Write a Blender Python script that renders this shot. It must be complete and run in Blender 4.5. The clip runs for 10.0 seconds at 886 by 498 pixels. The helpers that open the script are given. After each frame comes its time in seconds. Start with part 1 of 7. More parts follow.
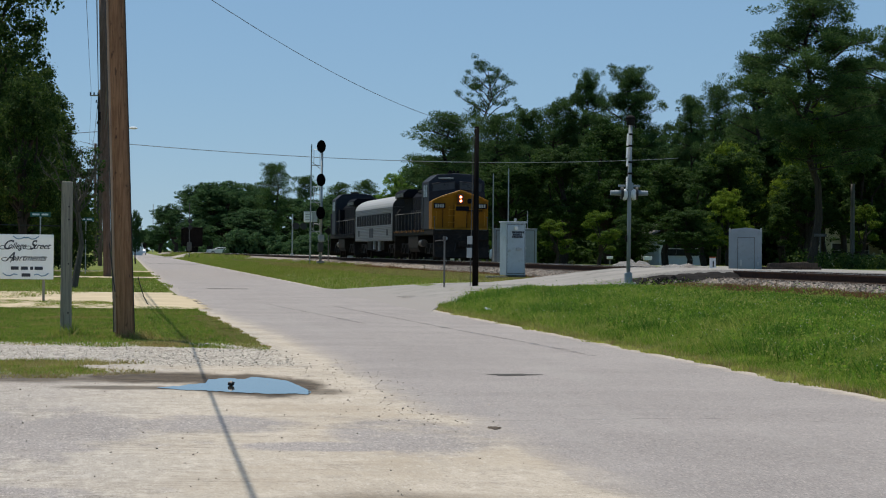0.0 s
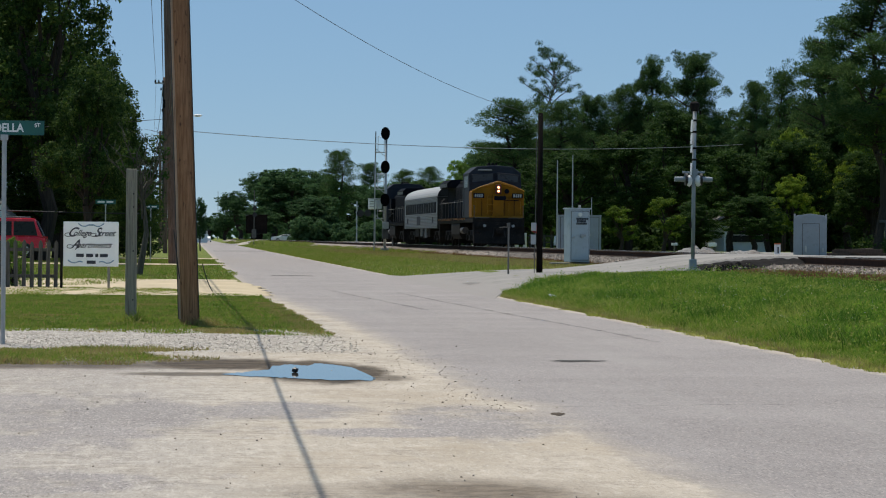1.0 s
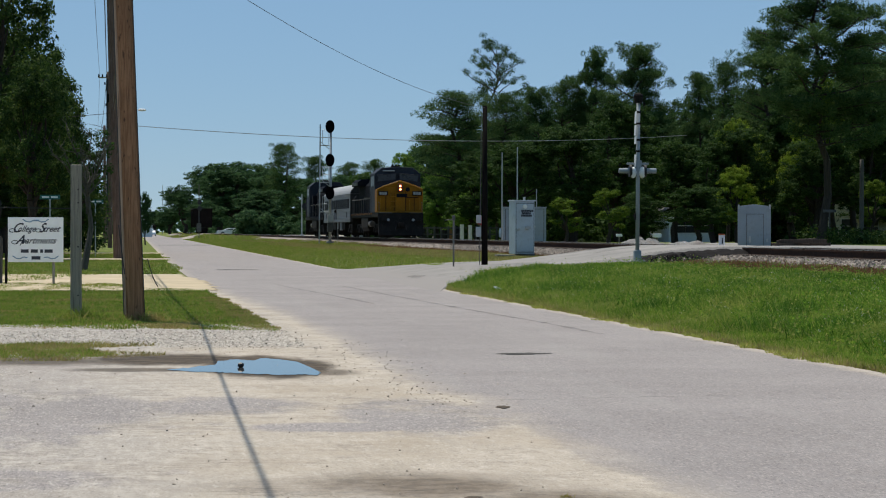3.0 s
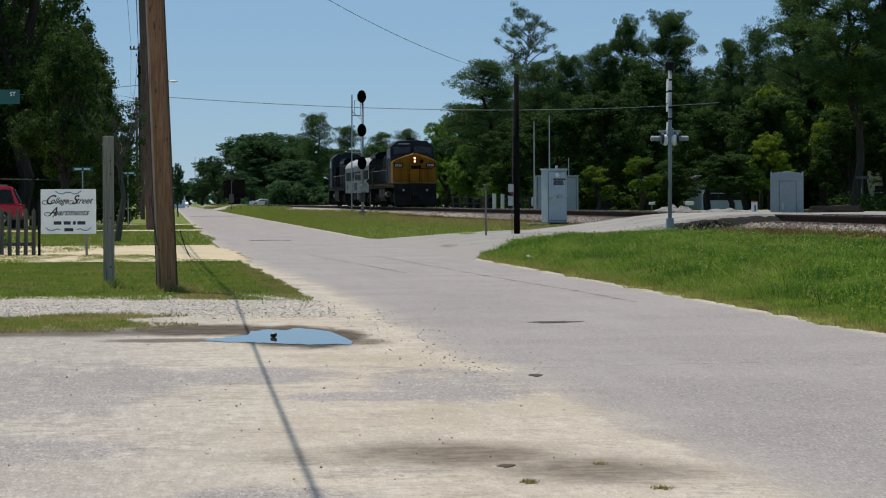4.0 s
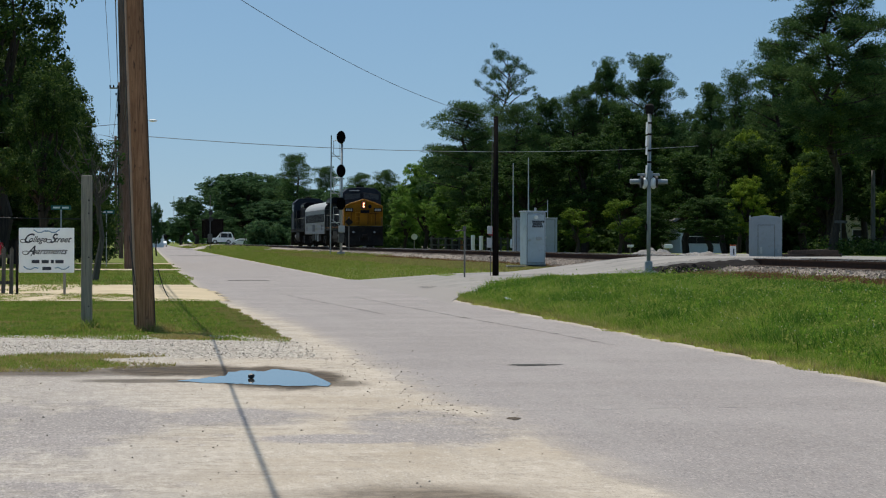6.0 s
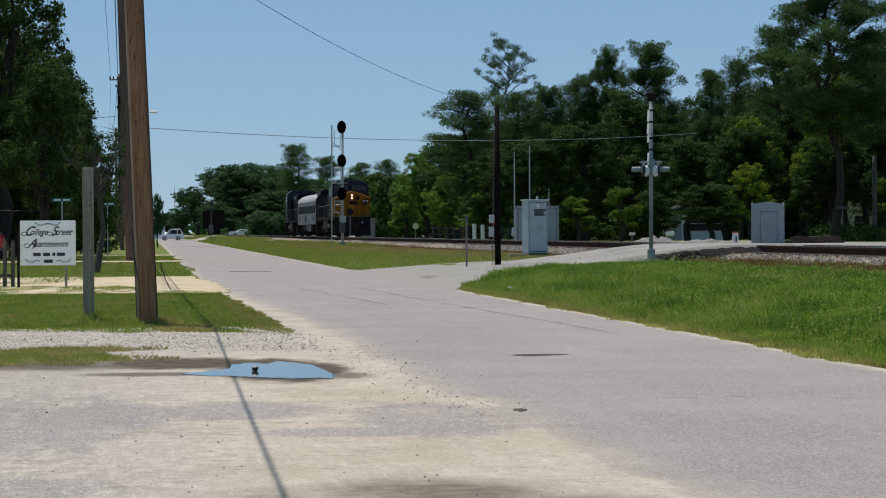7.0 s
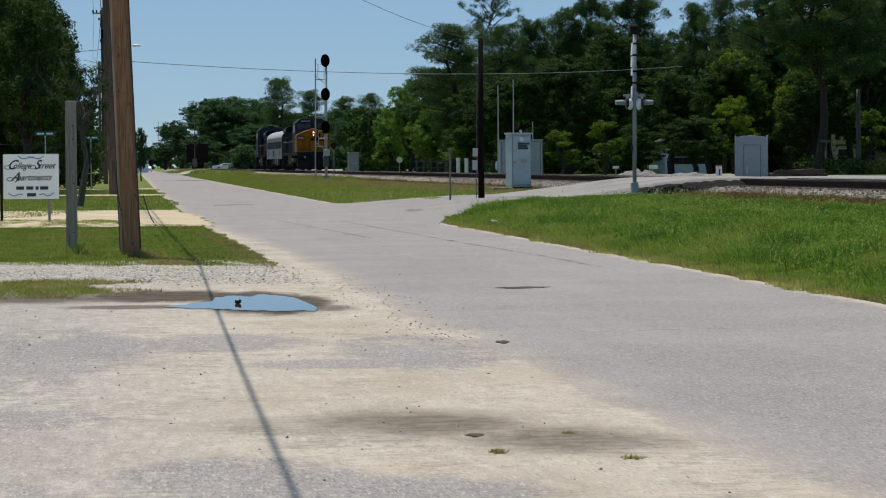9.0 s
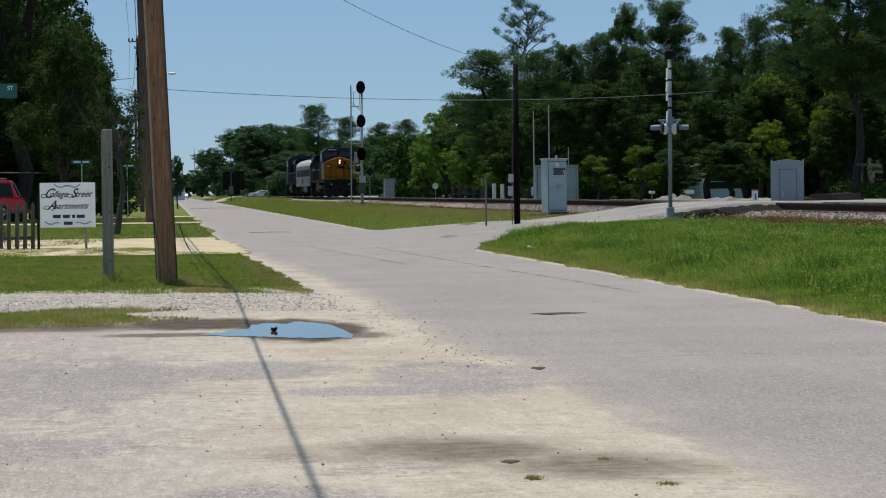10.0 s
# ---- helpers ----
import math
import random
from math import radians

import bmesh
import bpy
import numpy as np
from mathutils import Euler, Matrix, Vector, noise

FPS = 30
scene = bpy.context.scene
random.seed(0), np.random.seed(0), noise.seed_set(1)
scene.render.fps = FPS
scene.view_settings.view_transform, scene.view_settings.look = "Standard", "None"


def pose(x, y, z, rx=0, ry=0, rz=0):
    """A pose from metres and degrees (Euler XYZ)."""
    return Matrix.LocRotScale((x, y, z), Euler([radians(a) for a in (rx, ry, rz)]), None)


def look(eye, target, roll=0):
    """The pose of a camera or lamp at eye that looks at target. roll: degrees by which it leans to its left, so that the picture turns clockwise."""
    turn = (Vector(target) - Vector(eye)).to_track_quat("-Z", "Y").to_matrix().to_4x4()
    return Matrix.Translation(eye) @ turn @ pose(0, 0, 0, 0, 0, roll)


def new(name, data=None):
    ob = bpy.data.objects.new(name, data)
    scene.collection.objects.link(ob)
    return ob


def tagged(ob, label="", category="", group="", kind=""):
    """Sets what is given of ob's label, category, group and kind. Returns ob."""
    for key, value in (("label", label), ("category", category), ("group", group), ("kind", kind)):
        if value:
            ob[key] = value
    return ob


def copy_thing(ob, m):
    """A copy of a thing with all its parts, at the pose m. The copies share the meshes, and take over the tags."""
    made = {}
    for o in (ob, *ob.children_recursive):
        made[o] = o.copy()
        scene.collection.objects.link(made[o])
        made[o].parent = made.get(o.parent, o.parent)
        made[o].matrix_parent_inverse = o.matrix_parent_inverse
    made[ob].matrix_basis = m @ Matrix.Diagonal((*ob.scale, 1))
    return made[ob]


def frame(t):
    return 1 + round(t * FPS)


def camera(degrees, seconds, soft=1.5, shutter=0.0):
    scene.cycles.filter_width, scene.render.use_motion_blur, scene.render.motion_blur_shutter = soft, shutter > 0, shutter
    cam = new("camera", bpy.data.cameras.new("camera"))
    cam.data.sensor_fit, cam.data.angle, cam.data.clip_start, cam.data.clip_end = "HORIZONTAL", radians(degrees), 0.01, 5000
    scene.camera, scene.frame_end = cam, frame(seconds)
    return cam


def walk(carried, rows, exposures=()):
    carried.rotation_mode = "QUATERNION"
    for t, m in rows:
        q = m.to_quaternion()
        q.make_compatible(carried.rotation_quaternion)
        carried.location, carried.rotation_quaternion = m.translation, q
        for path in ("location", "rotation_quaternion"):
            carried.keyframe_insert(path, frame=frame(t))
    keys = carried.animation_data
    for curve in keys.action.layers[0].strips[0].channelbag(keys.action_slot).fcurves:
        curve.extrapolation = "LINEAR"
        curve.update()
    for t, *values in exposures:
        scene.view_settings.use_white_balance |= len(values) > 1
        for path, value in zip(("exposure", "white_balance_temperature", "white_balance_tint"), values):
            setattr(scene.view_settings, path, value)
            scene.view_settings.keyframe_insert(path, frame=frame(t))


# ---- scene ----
# ================= camera =================
cam = camera(16.83, 10.0, soft=1.1)

# seconds, eye x y z, heading right of +y, tilt up, roll
STAND = [
    (0.0, 0.000, 0.000, 1.450, 6.031, 0.063, 0.600),
    (0.5, -0.010, 0.015, 1.444, 4.257, -0.186, 0.309),
    (0.6, 0.013, 0.021, 1.449, 4.141, -0.170, 0.223),
    (1.0, 0.009, -0.015, 1.445, 4.801, -0.200, 0.508),
    (1.5, 0.009, 0.023, 1.459, 5.774, -0.386, 0.278),
    (2.0, 0.004, 0.010, 1.462, 5.727, -0.254, 0.344),
    (2.2, -0.000, -0.017, 1.462, 5.911, -0.153, 0.364),
    (3.3, 0.011, -0.122, 1.464, 5.581, -0.618, -0.146),
    (3.5, 0.010, -0.080, 1.447, 5.206, -0.827, -0.165),
    (4.0, 0.018, -0.111, 1.457, 5.218, -0.926, -0.290),
    (4.5, 0.024, -0.086, 1.468, 6.218, -0.448, -0.090),
    (5.0, 0.024, -0.084, 1.468, 6.007, -0.170, 0.149),
    (5.5, 0.018, -0.106, 1.466, 6.270, 0.094, -0.002),
    (5.7, 0.016, -0.121, 1.466, 5.710, -0.012, 0.241),
    (6.8, 0.025, 0.251, 1.470, 5.686, -0.258, -0.143),
    (7.0, 0.006, 0.124, 1.480, 5.611, -0.349, -0.326),
    (7.5, 0.008, 0.111, 1.469, 5.851, -0.792, -0.368),
    (8.0, 0.011, 0.118, 1.474, 6.011, -1.235, -0.427),
    (8.5, 0.014, 0.137, 1.466, 6.076, -1.427, -0.434),
    (9.0, 0.018, 0.102, 1.469, 5.909, -1.618, -0.364),
    (9.5, 0.021, 0.161, 1.475, 5.385, -1.188, -0.615),
    (10.0, 0.026, 0.070, 1.475, 5.216, -1.115, -0.694),
]


def aim(x, y, z, heading, tilt, roll):
    h, p = radians(heading), radians(tilt)
    eye = Vector((x, y, z))
    return look(eye, eye + 50 * Vector((math.sin(h) * math.cos(p), math.cos(h) * math.cos(p), math.sin(p))), roll)


walk(cam, [(r[0], aim(*r[1:])) for r in STAND], exposures=[(0.0, 0.28), (10.0, 0.28)])

# ================= world, sun =================
SUN_TO = Vector((-0.155, 0.36, 0.92)).normalized()
world = bpy.data.worlds.new("sky")
scene.world = world
world.use_nodes = True
wn = world.node_tree
sky = wn.nodes.new("ShaderNodeTexSky")
sky.sky_type = "NISHITA"
sky.sun_disc = False
sky.sun_elevation = math.asin(SUN_TO.z)
sky.sun_rotation = math.atan2(SUN_TO.x, SUN_TO.y)
sky.altitude = 3500
sky.air_density, sky.dust_density, sky.ozone_density = 1.0, 0.15, 4.0
haze = wn.nodes.new("ShaderNodeMix")
haze.data_type = "RGBA"
haze.inputs["Factor"].default_value = 0.6
haze.inputs["B"].default_value = (2.3, 4.15, 6.25, 1)
wn.links.new(sky.outputs[0], haze.inputs["A"])
wn.links.new(haze.outputs["Result"], wn.nodes["Background"].inputs[0])
wn.nodes["Background"].inputs[1].default_value = 0.075
lamp = bpy.data.lights.new("sun", "SUN")
lamp.energy, lamp.angle, lamp.color = 3.6, radians(0.45), (1.0, 0.93, 0.82)
sun = new("sun", lamp)
sun.matrix_basis = look(SUN_TO * 200, (0, 0, 0))


# ================= materials =================
class Nodes:
    """A few words to write node trees with."""

    def __init__(self, name):
        self.m = bpy.data.materials.new(name)
        self.m.use_nodes = True
        self.t = self.m.node_tree
        self.p = self.t.nodes["Principled BSDF"]
        self.co = self.t.nodes.new("ShaderNodeTexCoord").outputs["Object"]

    def put(self, socket, v):
        if isinstance(v, bpy.types.NodeSocket):
            self.t.links.new(v, socket)
        elif isinstance(v, (tuple, list)) and len(v) == 3 and len(socket.default_value) == 4:
            socket.default_value = (*v, 1)
        else:
            socket.default_value = v

    def noise(self, scale, detail=4.0, rough=0.55, co=None, stretch=None):
        n = self.t.nodes.new("ShaderNodeTexNoise")
        c = co or self.co
        if stretch:
            mp = self.t.nodes.new("ShaderNodeMapping")
            mp.inputs["Scale"].default_value = stretch
            self.t.links.new(c, mp.inputs[0])
            c = mp.outputs[0]
        self.t.links.new(c, n.inputs["Vector"])
        n.inputs["Scale"].default_value, n.inputs["Detail"].default_value, n.inputs["Roughness"].default_value = scale, detail, rough
        return n.outputs[0]

    def cells(self, scale, out="Color", stretch=None):
        n = self.t.nodes.new("ShaderNodeTexVoronoi")
        c = self.co
        if stretch:
            mp = self.t.nodes.new("ShaderNodeMapping")
            mp.inputs["Scale"].default_value = stretch
            self.t.links.new(c, mp.inputs[0])
            c = mp.outputs[0]
        self.t.links.new(c, n.inputs["Vector"])
        n.inputs["Scale"].default_value = scale
        return n.outputs[out]

    def xyz(self):
        n = self.t.nodes.new("ShaderNodeSeparateXYZ")
        self.t.links.new(self.co, n.inputs[0])
        return n.outputs

    def op(self, kind, a, b=0.0, c=0.0):
        n = self.t.nodes.new("ShaderNodeMath")
        n.operation = kind
        for k, v in enumerate((a, b, c)):
            self.put(n.inputs[k], v)
        return n.outputs[0]

    def ramp(self, v, lo, hi, a=0.0, b=1.0, smooth=True):
        n = self.t.nodes.new("ShaderNodeMapRange")
        n.interpolation_type = "SMOOTHSTEP" if smooth else "LINEAR"
        for k, u in enumerate((v, lo, hi, a, b)):
            self.put(n.inputs[k], u)
        return n.outputs[0]

    def mix(self, f, a, b, kind="MIX"):
        n = self.t.nodes.new("ShaderNodeMix")
        n.data_type, n.blend_type = "RGBA", kind
        self.put(n.inputs["Factor"], f)
        self.put(n.inputs["A"], a)
        self.put(n.inputs["B"], b)
        return n.outputs["Result"]

    def island(self):
        return self.t.nodes.new("ShaderNodeNewGeometry").outputs["Random Per Island"]

    def random(self):
        return self.t.nodes.new("ShaderNodeObjectInfo").outputs["Random"]

    def bump(self, h, strength=0.4, distance=0.01):
        n = self.t.nodes.new("ShaderNodeBump")
        n.inputs["Strength"].default_value, n.inputs["Distance"].default_value = strength, distance
        self.put(n.inputs["Height"], h)
        self.t.links.new(n.outputs[0], self.p.inputs["Normal"])

    def done(self, colour, rough=0.7, metal=0.0, spec=0.5):
        self.put(self.p.inputs["Base Color"], colour)
        self.put(self.p.inputs["Roughness"], rough)
        self.put(self.p.inputs["Metallic"], metal)
        self.put(self.p.inputs["Specular IOR Level"], spec)
        return self.m


def dim(c, k):
    return tuple(min(1.0, v * k) for v in c)


def plain(name, colour, rough=0.6, metal=0.0, var=0.18, scale=3.0, fine=30.0, bump=0.2, dirt=None, spec=0.5, stretch=None):
    """Worn paint, metal or wood: broad stains and a fine grain."""
    n = Nodes(name)
    broad = n.noise(scale, 5, 0.6, stretch=stretch)
    grain = n.noise(fine, 3, stretch=stretch)
    c = n.mix(n.ramp(broad, 0.3, 0.7), dim(colour, 1 - var), dim(colour, 1 + var))
    c = n.mix(n.op("MULTIPLY", n.ramp(grain, 0.35, 0.7), 0.35), c, dim(colour, 1 - 1.6 * var))
    if dirt:
        c = n.mix(n.op("MULTIPLY", n.ramp(n.noise(scale * 2.3, 6, 0.7, stretch=stretch), 0.52, 0.72), 0.7), c, dirt)
    if bump:
        n.bump(grain, bump, 0.006)
    return n.done(c, n.ramp(broad, 0.2, 0.8, rough - 0.08, min(1, rough + 0.1)), metal, spec)


def glow(name, colour, strength):
    n = Nodes(name)
    n.put(n.p.inputs["Emission Color"], colour)
    n.p.inputs["Emission Strength"].default_value = strength
    return n.done(colour, 0.3)


def make_paving():
    """Old asphalt under drifted sand, gravel, damp dirt."""
    n = Nodes("sandy_asphalt")
    x, y, _ = n.xyz()
    mid = n.noise(0.9, 9, 0.72, stretch=(1, 0.4, 1))
    big = n.noise(0.35, 4, 0.6)
    rough = n.noise(8.0, 8, 0.78, stretch=(1, 0.22, 1))
    fine = n.noise(60, 4, 0.75, stretch=(1, 0.16, 1))
    chip = n.cells(95, stretch=(1, 0.18, 1))
    # asphalt with pale stone chips
    grey = n.mix(n.ramp(big, 0.3, 0.7), (0.246, 0.222, 0.213), (0.302, 0.273, 0.262))
    grey = n.mix(n.op("MULTIPLY", n.ramp(rough, 0.45, 0.68), 0.4), grey, (0.335, 0.313, 0.297))
    grey = n.mix(n.op("MULTIPLY", n.ramp(chip, 0.62, 0.9), 0.5), grey, (0.45, 0.40, 0.37))
    grey = n.mix(n.op("MULTIPLY", n.ramp(chip, 0.30, 0.08), 0.36), grey, (0.085, 0.082, 0.084))
    grey = n.mix(n.op("MULTIPLY", n.ramp(fine, 0.50, 0.66), 0.42), grey, (0.10, 0.095, 0.097))
    lanes = n.noise(1.0, 6, 0.65, stretch=(1.6, 0.09, 1))
    grey = n.mix(n.op("MULTIPLY", n.ramp(lanes, 0.48, 0.68), 0.35), grey, (0.32, 0.298, 0.28))
    # sand
    sandy = n.mix(n.ramp(mid, 0.3, 0.72), (0.39, 0.336, 0.27), (0.488, 0.425, 0.35))
    sandy = n.mix(n.op("MULTIPLY", n.ramp(rough, 0.5, 0.66), 0.6), sandy, (0.56, 0.498, 0.422))
    sandy = n.mix(n.op("MULTIPLY", n.ramp(n.noise(13, 8, 0.8, stretch=(1, 0.2, 1)), 0.53, 0.66), 0.6), sandy, (0.27, 0.238, 0.20))
    sandy = n.mix(n.op("MULTIPLY", n.ramp(fine, 0.53, 0.68), 0.7), sandy, (0.23, 0.205, 0.178))
    sandy = n.mix(n.op("MULTIPLY", n.ramp(chip, 0.8, 0.97), 0.5), sandy, (0.62, 0.57, 0.48))
    streak = n.noise(1.0, 8, 0.74, stretch=(1.3, 0.45, 1))
    sandy = n.mix(n.op("MULTIPLY", n.ramp(streak, 0.54, 0.66), 0.55), sandy, (0.31, 0.275, 0.235))
    sandy = n.mix(n.op("MULTIPLY", n.ramp(streak, 0.46, 0.34), 0.6), sandy, (0.56, 0.498, 0.422))
    sandy = n.mix(n.op("MULTIPLY", n.ramp(n.noise(0.6, 7, 0.68, stretch=(1, 0.7, 1)), 0.46, 0.64), 0.55), sandy, (0.36, 0.295, 0.22))
    sandy = n.mix(n.ramp(n.op("ADD", x, n.op("MULTIPLY", mid, 2.0)), 2.6, 0.6, 0.0, 0.4), sandy, n.mix(n.ramp(rough, 0.4, 0.62), (0.36, 0.335, 0.30), (0.56, 0.525, 0.47)))
    broken = n.noise(2.6, 9, 0.8, stretch=(1, 0.3, 1))
    wander = n.op("ADD", n.op("MULTIPLY", n.op("SUBTRACT", mid, 0.5), 0.9), n.op("MULTIPLY", n.op("SUBTRACT", broken, 0.5), 1.1))

    def blot(cx, cy, rx, ry, soft=0.22, jag=1.0):
        """A blot with a torn outline."""
        u = n.op("DIVIDE", n.op("SUBTRACT", x, cx), rx)
        v = n.op("DIVIDE", n.op("SUBTRACT", y, cy), ry)
        d = n.op("SQRT", n.op("ADD", n.op("MULTIPLY", u, u), n.op("MULTIPLY", v, v)))
        return n.ramp(n.op("ADD", d, n.op("MULTIPLY", wander, jag)), 1.0 + soft, 1.0 - soft)

    edge = n.op("ADD", n.op("ADD", n.ramp(y, 13, 20, 3.1, 2.88), n.ramp(y, 26.2, 27.2, 0.0, -0.24)), n.ramp(y, 40, 95, 0.0, -1.1))
    reach = n.op("ADD", n.op("SUBTRACT", edge, x), n.op("MULTIPLY", wander, 0.75))
    reach = n.op("ADD", reach, n.op("MULTIPLY", n.op("SUBTRACT", fine, 0.5), 0.5))
    left = n.op("ADD", n.op("MULTIPLY", n.ramp(reach, -0.5, 0.16), 0.62), n.op("MULTIPLY", n.ramp(reach, -0.04, 0.08), 0.38))
    right = n.ramp(n.op("ADD", x, n.op("MULTIPLY", n.op("SUBTRACT", n.noise(1.7, 7, 0.7), 0.5), 0.7)), 7.42, 7.66)
    # worn spots where the asphalt lies bare
    bare = blot(-1.2, 24.9, 1.55, 2.9)
    for spot in ((-0.6, 22.2, 0.55, 1.0), (-1.5, 20.9, 1.25, 1.0), (-1.1, 17.6, 1.1, 1.0), (0.5, 13.9, 0.62, 1.3), (1.25, 13.2, 0.6, 1.0),
                 (2.25, 23.6, 0.62, 2.1), (1.5, 22.2, 0.7, 0.55), (0.7, 25.0, 0.75, 1.3), (-0.75, 13.3, 0.5, 0.9), (-3.6, 19.0, 1.6, 4.0), (-3.0, 28.5, 1.3, 1.6)):
        bare = n.op("MAXIMUM", bare, blot(*spot))
    bare = n.op("MAXIMUM", bare, n.ramp(n.op("ADD", x, wander), 0.9, -1.2, 0.0, 0.62))
    drift = n.noise(1.0, 8, 0.72, stretch=(0.8, 0.35, 1))
    bare = n.op("MULTIPLY", bare, n.ramp(n.op("ADD", drift, n.op("MULTIPLY", n.op("SUBTRACT", rough, 0.5), 0.5)), 0.68, 0.46, 0.3, 1.0))
    bare = n.op("MAXIMUM", bare, n.op("MULTIPLY", n.ramp(n.op("ADD", drift, n.op("MULTIPLY", n.op("SUBTRACT", broken, 0.5), 0.35)), 0.56, 0.64), 0.45))
    sand = n.op("MULTIPLY", left, n.op("SUBTRACT", 1.0, n.op("MULTIPLY", bare, 0.95)))
    sand = n.op("MAXIMUM", sand, n.op("MULTIPLY", right, 0.85))
    c = n.mix(sand, grey, sandy)
    # pale gravel along the lawn
    wob = n.op("ADD", y, n.op("MULTIPLY", n.op("SUBTRACT", n.noise(0.8, 7, 0.7), 0.5), 2.2))
    gravel = n.op("MULTIPLY", n.ramp(wob, 36.6, 38.4), n.ramp(n.op("ADD", x, mid), 3.2, 2.2))
    gravel = n.op("MULTIPLY", gravel, n.ramp(y, 60, 50))
    stones = n.mix(n.ramp(n.cells(30, stretch=(1, 0.3, 1)), 0.15, 0.9), (0.16, 0.145, 0.128), (0.53, 0.485, 0.425))
    stones = n.mix(n.op("MULTIPLY", n.ramp(rough, 0.45, 0.65), 0.5), stones, (0.46, 0.42, 0.36))
    c = n.mix(n.op("MULTIPLY", gravel, 0.8), c, stones)
    # pits and pale chips
    pit = n.noise(16, 7, 0.8, stretch=(1, 0.2, 1))
    pit2 = n.noise(42, 5, 0.75, stretch=(1, 0.2, 1))
    open_ = n.ramp(x, 3.4, 2.2, 0.35, 1.0)
    c = n.mix(n.op("MULTIPLY", n.op("MULTIPLY", n.ramp(pit, 0.57, 0.66), open_), 0.66), c, (0.16, 0.14, 0.122))
    c = n.mix(n.op("MULTIPLY", n.op("MULTIPLY", n.ramp(pit, 0.44, 0.36), open_), 0.5), c, (0.60, 0.55, 0.485))
    c = n.mix(n.op("MULTIPLY", n.op("MULTIPLY", n.ramp(pit2, 0.56, 0.64), n.ramp(bare, 0, 1, 0.35, 1.0)), 0.6), c, (0.10, 0.092, 0.086))
    c = n.mix(n.op("MULTIPLY", n.op("MULTIPLY", n.ramp(pit2, 0.44, 0.37), n.ramp(bare, 0, 1, 0.3, 1.0)), 0.5), c, (0.62, 0.58, 0.53))
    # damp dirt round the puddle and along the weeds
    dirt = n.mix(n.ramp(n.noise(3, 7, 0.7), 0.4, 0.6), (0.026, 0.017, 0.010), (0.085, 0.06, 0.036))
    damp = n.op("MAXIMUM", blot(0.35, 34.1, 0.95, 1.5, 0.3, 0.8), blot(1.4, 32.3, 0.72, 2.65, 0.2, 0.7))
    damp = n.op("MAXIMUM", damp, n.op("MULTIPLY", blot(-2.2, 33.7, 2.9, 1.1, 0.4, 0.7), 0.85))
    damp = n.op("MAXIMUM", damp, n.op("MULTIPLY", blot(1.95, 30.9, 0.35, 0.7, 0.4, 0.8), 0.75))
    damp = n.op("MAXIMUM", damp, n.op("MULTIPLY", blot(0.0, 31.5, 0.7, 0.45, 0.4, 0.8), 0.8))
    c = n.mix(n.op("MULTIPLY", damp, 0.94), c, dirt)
    # thin broken seams and ruts
    ruts = n.noise(1.0, 8, 0.8, stretch=(0.55, 1.5, 1))
    ruts = n.op("MULTIPLY", n.ramp(n.op("ABSOLUTE", n.op("SUBTRACT", ruts, 0.5)), 0.022, 0.004), n.ramp(drift, 0.45, 0.6))
    c = n.mix(n.op("MULTIPLY", n.op("MULTIPLY", ruts, left), 0.55), c, (0.13, 0.11, 0.09))
    # oil-dark dirt where cars stop
    oily = n.mix(n.ramp(n.noise(6, 6, 0.7), 0.4, 0.6), (0.068, 0.05, 0.036), (0.165, 0.128, 0.092))
    oil = n.op("MULTIPLY", blot(1.62, 17.0, 0.62, 0.8, 0.7, 0.9), 0.8)
    oil = n.op("MAXIMUM", oil, n.op("MULTIPLY", blot(2.3, 15.9, 0.5, 0.8, 0.6, 0.9), 0.75))
    oil = n.op("MAXIMUM", oil, n.op("MULTIPLY", blot(0.95, 17.0, 0.6, 0.5, 0.7, 0.8), 0.3))
    c = n.mix(oil, c, oily)
    n.bump(n.op("ADD", n.noise(26, 5, 0.7), n.op("MULTIPLY", mid, 2.0)), 0.6, 0.014)
    return n.done(c, n.ramp(damp, 0, 1, 0.92, 0.88), 0, 0.2)


def make_turf():
    """Soil and thatch below the blades; dry near the ballast; bank darkened for shade."""
    n = Nodes("turf")
    a = n.noise(0.25, 5, 0.6)
    b = n.noise(6, 5, 0.65)
    c = n.mix(n.ramp(a, 0.3, 0.7), (0.12, 0.165, 0.033), (0.195, 0.21, 0.06))
    c = n.mix(n.op("MULTIPLY", n.ramp(b, 0.5, 0.75), 0.6), c, (0.19, 0.16, 0.075))
    c = n.mix(n.op("MULTIPLY", n.ramp(n.noise(30, 3), 0.4, 0.7), 0.5), c, (0.045, 0.075, 0.018))
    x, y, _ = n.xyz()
    # shade between the tall blades, put into the soil colour of the bank
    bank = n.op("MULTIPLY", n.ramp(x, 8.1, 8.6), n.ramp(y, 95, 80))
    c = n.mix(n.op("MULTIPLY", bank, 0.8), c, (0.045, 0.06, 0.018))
    n.bump(n.noise(18, 6, 0.75), 0.9, 0.06)
    return n.done(c, 0.95, 0, 0.1)


